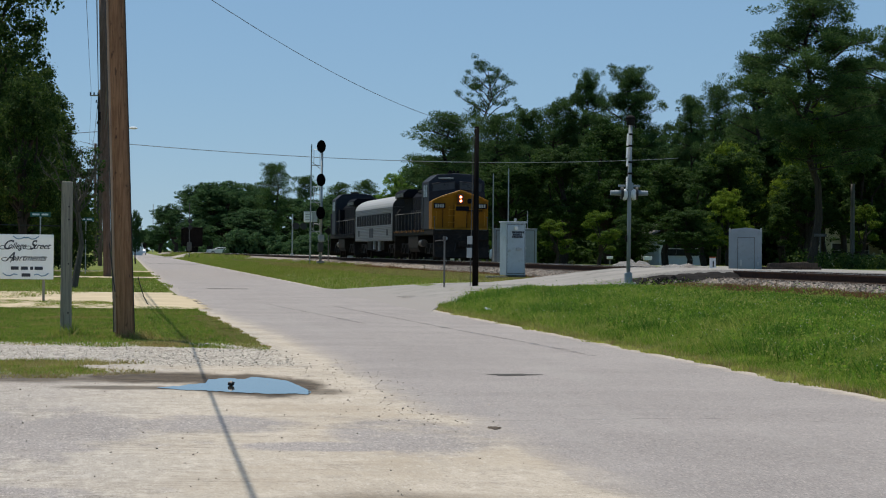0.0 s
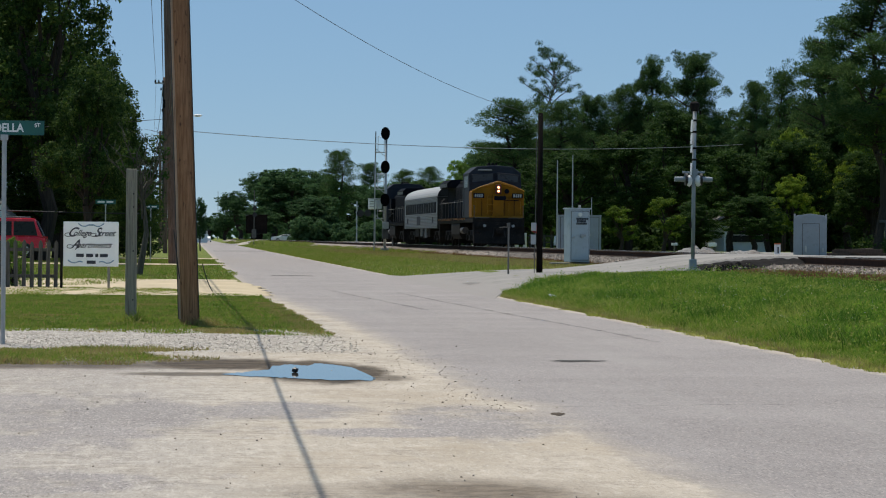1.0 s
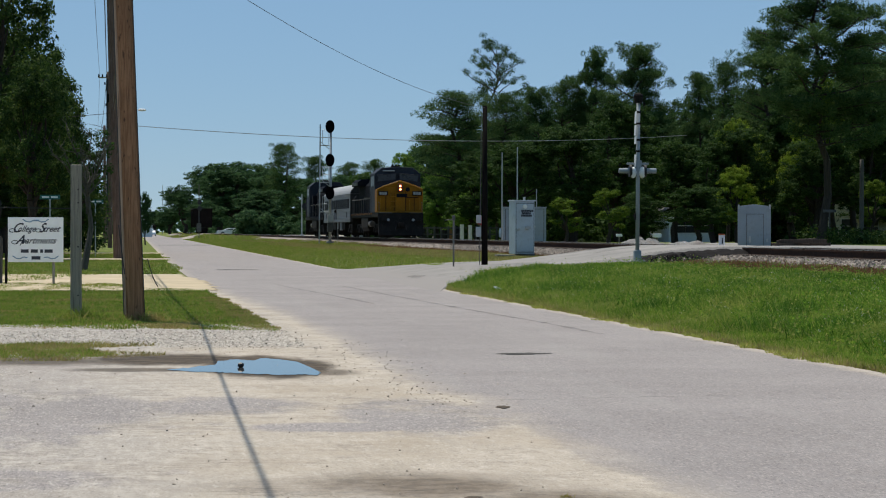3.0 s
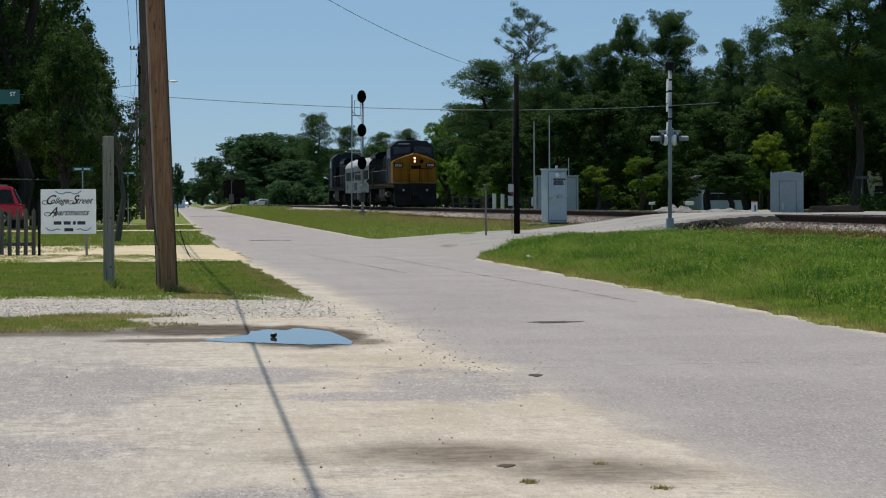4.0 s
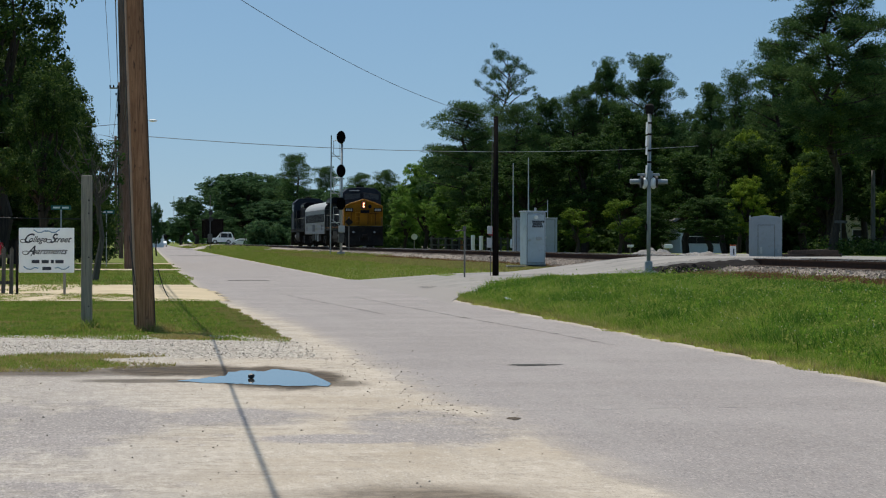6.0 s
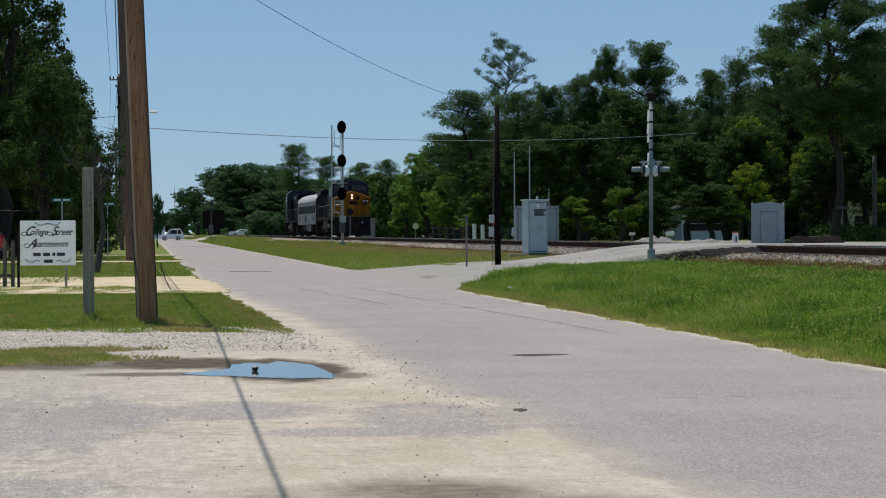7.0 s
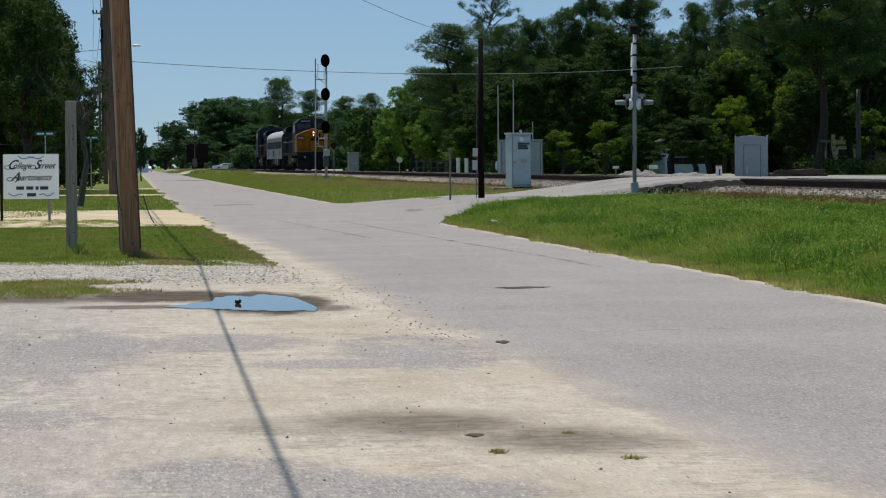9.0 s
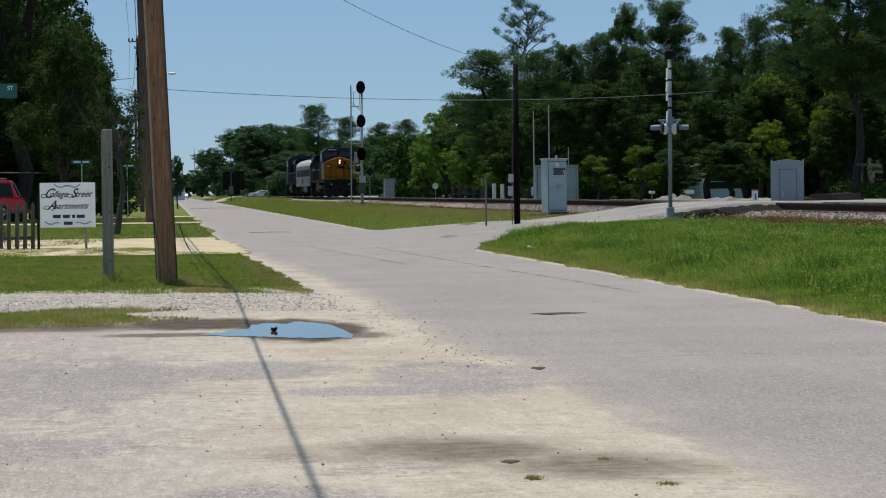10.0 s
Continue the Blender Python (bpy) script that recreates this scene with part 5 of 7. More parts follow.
woods("far_woods", 2600, 22, 95, 285, 320, 8.0, 3, "dark green woods behind the railway", 0.4)
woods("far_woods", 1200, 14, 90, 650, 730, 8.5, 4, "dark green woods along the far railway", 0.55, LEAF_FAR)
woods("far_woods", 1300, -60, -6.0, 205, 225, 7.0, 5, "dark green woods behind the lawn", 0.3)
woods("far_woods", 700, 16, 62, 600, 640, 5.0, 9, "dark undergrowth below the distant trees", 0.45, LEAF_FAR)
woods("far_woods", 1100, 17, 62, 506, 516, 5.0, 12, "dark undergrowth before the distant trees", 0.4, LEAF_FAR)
# added clumps of dark leaves stand in for the shade below the pines
woods("far_woods", 170, 43.8, 51.0, 186, 198, 1.7, 13, "dark leaf clumps added for the shade under the pines", 0.16, LEAF_NEAR)
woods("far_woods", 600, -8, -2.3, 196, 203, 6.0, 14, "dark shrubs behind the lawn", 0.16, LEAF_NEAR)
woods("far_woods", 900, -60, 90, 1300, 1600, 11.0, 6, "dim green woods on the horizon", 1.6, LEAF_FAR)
woods("far_woods", 1500, 30, 62, 226, 246, 6.0, 8, "dark green undergrowth behind the railway", 0.3)


# ================= poles, posts and signs =================
def utility_pole(x, y, top, r0, r1, lean, label, wires=True, wood=None):
    p = thing("utility_pole", pose(x, y, -0.1), label, "utility pole", "utility poles along the road")
    b = B()
    seg, ring = 9, []
    for k in range(seg + 1):
        t = k / seg
        r = r0 + (r1 - r0) * t
        ring.append([b.verts.new((lean * t * top + r * math.cos(a), 0.03 * math.sin(7 * t) * r0 + r * math.sin(a), top * t)) for a in np.linspace(0, 2 * math.pi, 20, endpoint=False)])
    for lo, hi in zip(ring, ring[1:]):
        for q in range(20):
            b.faces.new((lo[q], lo[(q + 1) % 20], hi[(q + 1) % 20], hi[q]))
    b.faces.new(ring[-1])
    part("shaft", b, wood or POLE_WOOD, p, smooth=True)
    if wires:
        for dx, r, lab, mat_ in ((-r0 * 0.9, 0.026, "pale wooden cable cover up the pole", COVER_WOOD), (-r0 * 0.66, 0.012, "black cable stapled to the pole", WIRE), (-r0 * 1.02, 0.015, "black cable stapled to the pole", WIRE), (-r0 * 0.8, 0.009, "black cable stapled to the pole", WIRE), (r0 * 0.97, 0.008, "black ground wire stapled to the pole", WIRE)):
            b = B()
            path_tube(b, [(dx * (1 - 0.12 * t) + lean * t * top, -r0 * 0.45, top * t) for t in (0.02, 0.3, 0.6, 0.96)], r)
            part("conduit" if mat_ is COVER_WOOD else "cable", b, mat_, p, lab)
    return p


utility_pole(-0.01, 49.2, 9.6, 0.166, 0.140, -0.0375, "leaning brown wooden utility pole with cables stapled on")
far_pole = utility_pole(-0.97, 157, 15.0, 0.215, 0.17, -0.03, "weathered utility pole with a street light beside the far lawn", False, OLD_POLE)
mid_pole = utility_pole(-2.22, 255, 15.0, 0.2, 0.16, -0.008, "weathered utility pole with a transformer beside the road", False, OLD_POLE)
for px, py, ph in ((-3.6, 345, 13.6), (-4.6, 480, 12.5)):
    end_pole = utility_pole(px, py, ph, 0.2, 0.14, -0.004, "distant wooden utility pole beside the road", False, OLD_POLE)
    b = B()
    bx(b, -0.9, 0.7, -0.06, 0.06, ph - 0.6, ph - 0.48, 0.01)
    part("crossarm", b, GREY_WOOD, end_pole)
    b = B()
    tube(b, (-0.1, -0.25, ph - 2.6), (-0.1, -0.25, ph - 1.9), 0.24, seg=12)
    part("transformer", b, GALV, end_pole, "pale can transformer")


def pole_fittings():
    b = B()
    path_tube(b, [(-0.2, 0, 7.6), (0.6, -0.1, 7.85), (1.0, -0.15, 7.85)], 0.03)
    part("lamp_arm", b, GALV, far_pole)
    b = B()
    ball(b, (1.25, -0.2, 7.85), 0.24, 2, (1, 0.6, 0.3))
    part("lamp_head", b, WHITEP, far_pole, "pale cobra-head street light")
    b = B()
    bx(b, -1.0, 0.1, -0.06, 0.06, 14.45, 14.56, 0.01)
    part("crossarm", b, GREY_WOOD, mid_pole)
    for dx, dz in ((-0.95, 14.56), (-0.65, 14.56), (-0.3, 14.56), (-0.32, 13.4), (-0.45, 13.9), (-0.34, 12.1)):
        b = B()
        tube(b, (dx, -0.1, dz), (dx, -0.1, dz + 0.22), 0.075, 0.05, 10)
        part("insulator", b, DARKST, mid_pole, "dark insulator")
    b = B()
    tube(b, (-0.12, -0.3, 12.4), (-0.12, -0.3, 13.1), 0.2, seg=14)
    part("transformer", b, DARKST, mid_pole, "dark can transformer")
    for dx in (-0.24, -0.17):
        b = B()
        tube(b, (dx, -0.15, 2.0), (dx - 0.06, -0.15, 14.4), 0.035, seg=8)
        part("cable", b, WIRE, mid_pole, "black cable down the pole")


pole_fittings()


def hang(name, pts, sag, r, label, n=40, material=None):
    """A wire that sags between its ends."""
    cu = bpy.data.curves.new(name, "CURVE")
    cu.dimensions, cu.bevel_depth, cu.bevel_resolution = "3D", r, 1
    for (a, c), s in zip(zip(pts, pts[1:]), sag):
        sp = cu.splines.new("POLY")
        sp.points.add(n)
        for k in range(n + 1):
            t = k / n
            p = Vector(a).lerp(Vector(c), t)
            sp.points[k].co = (p.x, p.y, p.z - 4 * s * t * (1 - t), 1)
    cu.materials.append(material or WIRE)
    tmp = bpy.data.objects.new(name, cu)
    scene.collection.objects.link(tmp)
    me = bpy.data.meshes.new_from_object(tmp.evaluated_get(bpy.context.evaluated_depsgraph_get()))
    bpy.data.objects.remove(tmp)
    return tagged(new(name, me), label, "wire")


hang("overhead_wire", [(-0.25, 49.2, 6.6), (11.2, 96, 5.45)], [0.5], 0.006, "black overhead wire from pole to pole")
hang("overhead_wire", [(-1.0, 157, 7.0), (38.0, 205, 8.15)], [0.62], 0.02, "thin pale overhead wire across the road", 40, GALV)
hang("overhead_wire", [(-0.78, -60, 7.6), (-0.10, 49.2, 6.6)], [0.9], 0.016, "black power cable strung along the road")
hang("overhead_wire", [(-0.10, 49.2, 6.6), (-1.2, 157, 7.7)], [0.75], 0.016, "black power cable strung along the road")
hang("overhead_wire", [(-0.24, 49.2, 6.7), (-1.24, 157, 7.9)], [0.7], 0.011, "thin black cable beside the power cable")
hang("overhead_wire", [(-0.62, 49.2, 9.4), (-2.5, 255, 14.6), (-4.0, 345, 13.1)], [0.5, 0.5], 0.022, "thin power wire strung along the far road")
hang("overhead_wire", [(-0.9, 49.2, 9.3), (-3.1, 255, 14.6), (-4.4, 345, 13.1)], [0.5, 0.5], 0.010, "thin power wire strung along the far road")
hang("overhead_wire", [(-1.0, 157, 7.6), (-26, 175, 7.2)], [0.3], 0.015, "thin wire from the pole towards the trees")


hang("overhead_wire", [(-18, 150, 2.9), (-2.6, 150, 2.55)], [0.06], 0.03, "dark cable strung low before the trees")


def sign_post():
    p = thing("wooden_post", pose(-1.0, 50.6, -0.05), "weathered grey square wooden post in the lawn", "post")
    b = B()
    bx(b, -0.095, 0.095, -0.095, 0.095, 0, 2.62, 0.02)
    for v in b.verts:
        if v.co.z > 2.5:
            v.co.x *= 0.96
    part("shaft", b, GREY_WOOD, p)
    for z in (1.24, 2.2, 1.98, 0.42):
        b = B()
        tube(b, (0.035, -0.094, z), (0.035, -0.101, z), 0.014, seg=8)
        part("bolt_hole", b, BLACKP, p)


sign_post()


def guy_stub():
    # loose cable stub at the pole's foot
    hang("loose_cable", [(-0.28, 49.0, 1.55), (-0.18, 48.95, 0.75)], [0.02], 0.009, "loose black cable hanging beside the pole")
    hang("loose_cable", [(0.19, 49.0, 1.0), (0.36, 49.2, 0.55)], [0.06], 0.008, "loose black cable curling at the pole")


guy_stub()


def apartment_sign():
    s = thing("apartment_sign", pose(-2.72, 82.1, 0), "white apartment sign with dark script on a post by the fence", "sign")
    b = B()
    bx(b, -0.75, 0.75, -0.03, 0.0, 0.6, 1.82, 0.02)
    part("board", b, SIGNWH, s, "white painted sign board")
    for x0, x1 in ((-0.83, -0.76),):
        b = B()
        bx(b, x0, x1, -0.05, 0.05, -0.1, 1.5, 0.01)
        part("post", b, DARKST, s, "dark wooden post")
    b = B()
    bx(b, 0.45, 0.52, 0.01, 0.08, -0.1, 1.6, 0.01)
    part("post", b, GREY_WOOD, s)
    at = lambda x, z: Matrix.Translation((x, -0.034, z)) @ FACING
    for text, size, x, z, squeeze in (("C", 0.36, -0.53, 1.52, 0.9), ("ollege", 0.235, -0.255, 1.50, 0.86), ("S", 0.36, 0.15, 1.52, 0.8), ("treet", 0.235, 0.41, 1.50, 0.92),
                                      ("A", 0.34, -0.43, 1.20, 0.95), ("partments", 0.235, 0.06, 1.18, 0.97)):
        letters("lettering", text, size, INKDARK, s, at(x, z), 0.55, squeeze, bold=0.014)
    # looped starts of the painted capitals
    for cx, cz, r in ((-0.62, 1.46, 0.07), (0.07, 1.46, 0.065), (-0.56, 1.14, 0.07)):
        b = B()
        path_tube(b, [(cx + r * 1.3 * math.cos(a), -0.034, cz + r * 0.7 * math.sin(a)) for a in np.linspace(0.5, 6.2, 12)], 0.009, 6)
        part("lettering", b, INKDARK, s)
    for x0, x1, z in ((-0.40, -0.19, 0.9), (-0.13, 0.06, 0.9), (0.12, 0.2, 0.9), (0.24, 0.46, 0.9), (-0.11, 0.13, 0.715)):
        b = B()
        bx(b, x0, x1, -0.036, -0.03, z - 0.045, z + 0.045)
        part("bar", b, INKDARK, s, "dark bar of painted writing")
    for sx, x, z in ((1, -0.42, 0.72), (-1, 0.42, 0.72), (1, -0.15, 1.72), (-1, 0.15, 1.72)):
        b = B()
        path_tube(b, [(x + sx * d, -0.034, z + e) for d, e in ((-0.2, 0.05), (-0.1, -0.02), (0.0, -0.03), (0.1, 0.02), (0.2, 0.0))], 0.014, 6)
        part("flourish", b, INKBLUE, s, "blue painted flourish")


apartment_sign()


def picket_fence():
    f = thing("picket_fence", pose(0, 82.3, 0), "dark weathered wooden picket fence", "fence")
    for z in (0.28, 1.0):
        b = B()
        bx(b, -16.0, -3.62, 0.02, 0.06, z, z + 0.09, 0.008)
        part("rail", b, FENCE_WOOD, f)
    rnd = random.Random(5)
    me = None
    for k in range(54):
        x = -3.68 - k * 0.215
        if me is None:
            b = B()
            prism(b, [(-0.055, 0.02), (0.055, 0.02), (0.055, 1.22), (0.0, 1.31), (-0.055, 1.22)], "y", -0.012, 0.012, 0.004)
            ob = part("picket", b, FENCE_WOOD, f)
            me = ob.data
        else:
            ob = new("picket", me)
            ob.parent = f
        ob.matrix_basis = pose(x, 0, rnd.uniform(-0.03, 0.02), 0, rnd.uniform(-1.2, 1.2), 0)
    for x in (-5.95, -8.4, -10.9):
        b = B()
        bx(b, x - 0.06, x + 0.06, 0.06, 0.18, 0, 1.15, 0.01)
        part("post", b, WHITEP if x > -7 else FENCE_WOOD, f)


picket_fence()


def street_sign(x, y, high, text, label, long=1.04, blade=0.19, full=True):
    s = thing("street_sign", pose(x, y, 0), label, "street sign")
    b = B()
    tube(b, (0, 0, -0.2), (0, 0, high - blade - 0.02), 0.032, seg=14)
    part("post", b, GALV, s, "galvanised steel post")
    b = B()
    bx(b, -0.05, 0.05, -0.035, 0.035, high - blade - 0.07, high - blade + 0.005, 0.008)
    part("bracket", b, GALV, s)
    b = B()
    bx(b, -long / 2, long / 2, -0.004, 0.004, high - blade, high, 0.002)
    part("blade", b, GREENP, s, "green blade with white letters")
    if full:
        letters("lettering", text[0], 0.155, WHITEP, s, Matrix.Translation((-0.08, -0.006, high - blade / 2 - 0.005)) @ FACING, 0, 0.86, bold=0.03)
        letters("lettering", text[1], 0.075, WHITEP, s, Matrix.Translation((0.43, -0.006, high - blade / 2 + 0.035)) @ FACING, 0, 0.95)
    else:
        for a, c in ((-0.4, -0.05), (0.05, 0.38)):
            b = B()
            bx(b, a * long, c * long, -0.008, -0.003, high - blade * 0.7, high - blade * 0.3)
            part("bar", b, WHITEP, s, "pale bar of lettering")


street_sign(-2.46, 39.8, 2.95, ("MARDELLA", "ST"), "green street name sign on a galvanised post")
street_sign(-4.27, 150, 3.23, ("", ""), "far green street sign on a thin post", 1.0, 0.22, False)
street_sign(-2.3, 170, 3.2, ("", ""), "far green street sign near the poles", 0.9, 0.2, False)


# ================= railway signals and cases =================
def black_pole():
    p = thing("signal_pole", pose(11.2, 96, 0.3), "short tarred black wooden pole beside the crossing road", "pole")
    b = B()
    tube(b, (0, 0, -0.2), (0, 0, 5.22), 0.105, 0.075, 16)
    part("shaft", b, TAR_WOOD, p, smooth=True)
    for z0, z1, x in ((1.42, 1.68, -0.19), (0.98, 1.3, -0.2)):
        b = B()
        bx(b, x - 0.09, x + 0.07, -0.12, -0.02, z0, z1, 0.015)
        part("meter_box", b, GALV, p, "grey meter box")
    b = B()
    path_tube(b, [(-0.17, -0.06, -0.1), (-0.17, -0.06, 1.0), (-0.15, -0.06, 1.7), (-0.12, -0.04, 4.9)], 0.013)
    part("conduit", b, GRIME, p, "grey conduit pipe")


black_pole()


def thin_post():
    p = thing("marker_post", pose(10.35, 97.5, 0.22), "thin grey steel post with a bent arm", "post")
    b = B()
    tube(b, (0, 0, -0.1), (0, 0, 1.7), 0.03, seg=10)
    part("shaft", b, POSTGREY, p)
    b = B()
    bx(b, -0.05, 0.05, -0.04, 0.04, 1.6, 1.76, 0.01)
    part("cap", b, GRIME, p)
    b = B()
    path_tube(b, [(0, 0, 1.6), (-0.12, 0, 1.62), (-0.3, 0, 1.6)], 0.015)
    part("arm", b, GRIME, p)


thin_post()


def crossing_mast():
    s = thing("crossing_signal", pose(14.78, 87.6, 0.56) @ Matrix.Diagonal((0.965, 0.965, 0.965, 1)), "grey crossing signal mast with paired lamps seen edge on", "crossing signal")
    b = B()
    bx(b, -0.22, 0.22, -0.22, 0.22, -0.2, 0.06, 0.03)
    part("foundation", b, CONCRETE, s)
    b = B()
    bx(b, -0.11, 0.11, -0.11, 0.11, 0.05, 0.36, 0.03)
    part("base_casting", b, SILVERP, s, "silver cast base")
    b = B()
    tube(b, (0, 0, 0.3), (0.02, 0, 5.1), 0.062, 0.058, 14)
    part("mast", b, SILVERP, s, smooth=True)
    b = B()
    tube(b, (0.02, 0, 4.88), (0.02, 0, 5.08), 0.12, 0.15, 16)
    ball(b, (0.02, 0, 5.1), 0.15, 2, (1, 1, 0.6))
    part("bell", b, DARKST, s, "dark crossing bell on the mast top")
    # crossbuck seen edge on
    for z0, z1, w in ((4.25, 4.62, -0.075), (3.88, 4.2, -0.085), (3.62, 3.86, -0.08), (2.92, 3.3, -0.085)):
        b = B()
        m = pose(w, -0.07, (z0 + z1) / 2, 0, 3, 0)
        bx(b, -0.012, 0.012, -0.12, 0.12, -(z1 - z0) / 2, (z1 - z0) / 2, 0.003, m)
        part("crossbuck", b, WHITEP, s, "white crossbuck board seen edge on")
    for z in (3.4, 3.75, 4.25, 4.6):
        b = B()
        tube(b, (0.02, 0, z - 0.03), (0.02, 0, z + 0.03), 0.078, seg=14)
        part("clamp", b, DARKST, s)
    b = B()
    bx(b, -0.34, 0.34, -0.04, 0.04, 2.98, 3.05, 0.015)
    bx(b, -0.05, 0.12, -0.06, 0.06, 2.9, 3.12, 0.02)
    part("lamp_arm", b, SILVERP, s)
    for sx in (-1, 1):
        lamp_ = B()
        tube(lamp_, (sx * 0.24, 0, 2.80), (sx * 0.60 - sx * 0.02, 0, 2.80), 0.085, 0.075, 16)
        hood = part("hood", lamp_, SILVERP, s, "grey lamp hood")
        b = B()
        tube(b, (sx * 0.19, 0, 2.80), (sx * 0.26, 0, 2.80), 0.19, 0.19, 20)
        part("backplate", b, BLACKP, hood, "black round backing plate edge on")
        b = B()
        ball(b, (sx * 0.14, -0.05, 2.75), 0.13, 2, (0.78, 1, 1.4))
        part("lamp_housing", b, WHITEP, s, "pale rounded lamp housing", True)
    b = B()
    bx(b, -0.09, -0.055, -0.05, 0.05, 1.3, 1.5, 0.01)
    part("junction_box", b, DARKST, s)


crossing_mast()


def block_signal():
    s = thing("block_signal", pose(14.05, 218, 0.62), "tall railway block signal with three black heads and a ladder", "railway signal")
    b = B()
    bx(b, -0.28, 0.28, -0.28, 0.28, -0.3, 0.1, 0.03)
    part("foundation", b, CONCRETE, s)
    b = B()
    tube(b, (0, 0, 0.1), (0.06, 0, 8.3), 0.10, 0.08, 16)
    part("mast", b, GALV, s, smooth=True)
    b = B()
    bx(b, -0.2, 0.2, -0.24, 0.16, 0.75, 1.45, 0.04)
    part("relay_box", b, GRIME, s, "grey relay box on the mast foot")
    b = B()
    bx(b, -0.2, 0.26, -0.3, -0.1, 1.5, 2.0, 0.03)
    part("junction_box", b, GALV, s)
    for z in (8.45, 6.0, 3.6):
        b = B()
        tube(b, (-0.02, -0.16, z), (-0.02, -0.12, z), 0.33, 0.33, 28)
        for v in b.verts:
            v.co.z = z + (v.co.z - z) * 1.42
        head = part("signal_head", b, SIGBLACK, s, "black oval signal backing")
        b = B()
        for dz in (-0.28, 0.0, 0.28):
            tube(b, (-0.02, -0.42, z + dz), (-0.02, -0.16, z + dz), 0.13, 0.12, 14)
        part("visor", b, SIGBLACK, head, "black lamp visors")
        b = B()
        bx(b, -0.18, 0.14, -0.12, 0.1, z - 0.35, z + 0.35, 0.04)
        part("housing", b, SIGBLACK, head)
    # ladder and platforms
    lad = B()
    tube(lad, (-0.78, 0.05, -0.3), (-0.72, 0.05, 8.6), 0.045, seg=8)
    part("ladder_rail", lad, GALV, s)
    b = B()
    tube(b, (-0.74, 0.45, -0.3), (-0.68, 0.45, 8.2), 0.03, seg=8)
    part("ladder_rail", b, GALV, s)
    for z in np.arange(0.2, 8.2, 0.36):
        b = B()
        tube(b, (-0.76, 0.05, z), (-0.72, 0.45, z), 0.018, seg=6)
        part("rung", b, GALV, s)
    for z in (7.05, 4.35, 2.2):
        b = B()
        bx(b, -0.74, -0.05, -0.05, 0.5, z, z + 0.06, 0.01)
        part("platform", b, GALV, s, "small grated platform")
        b = B()
        for x0, z0, x1, z1 in ((-0.55, z + 0.1, -0.55, z + 1.15), (-0.1, z + 0.1, -0.1, z + 1.15), (-0.55, z + 1.15, -0.1, z + 1.15), (-0.55, z + 0.6, -0.1, z + 0.6), (-0.72, z + 0.3, -0.05, z - 0.25)):
            tube(b, (x0, -0.02, z0), (x1, -0.02, z1), 0.022, seg=6)
        part("guard_rail", b, GALV, s)
    q = thing("block_signal", pose(9.7, 468, 0.3), "far dark railway signal mast beside the boxcar", "railway signal")
    b = B()
    tube(b, (0, 0, -0.2), (0, 0, 8.4), 0.07, seg=8)
    part("mast", b, GRIME, q)
    for z in (5.6, 4.6):
        b = B()
        tube(b, (0.1, -0.15, z), (0.1, -0.1, z), 0.36, seg=18)
        part("signal_head", b, BLACKP, q)
    b = B()
    bx(b, -0.35, 0.35, -0.2, 0.2, 1.0, 2.3, 0.03)
    part("relay_box", b, GRIME, q)


block_signal()


def diamond_sign():
    s = thing("road_sign", pose(15.4, 229.5, 0.62), "dark back of a diamond sign on a thin post", "road sign")
    b = B()
    tube(b, (0, 0.03, -0.2), (0, 0.03, 2.75), 0.04, seg=8)
    part("post", b, POSTGREY, s)
    b = B()
    bx(b, -0.23, 0.23, -0.01, 0.01, -0.23, 0.23, 0.004, Matrix.Translation((0, 0, 2.35)) @ Matrix.Rotation(radians(45), 4, "Y"))
    part("plate", b, DARKST, s)


diamond_sign()


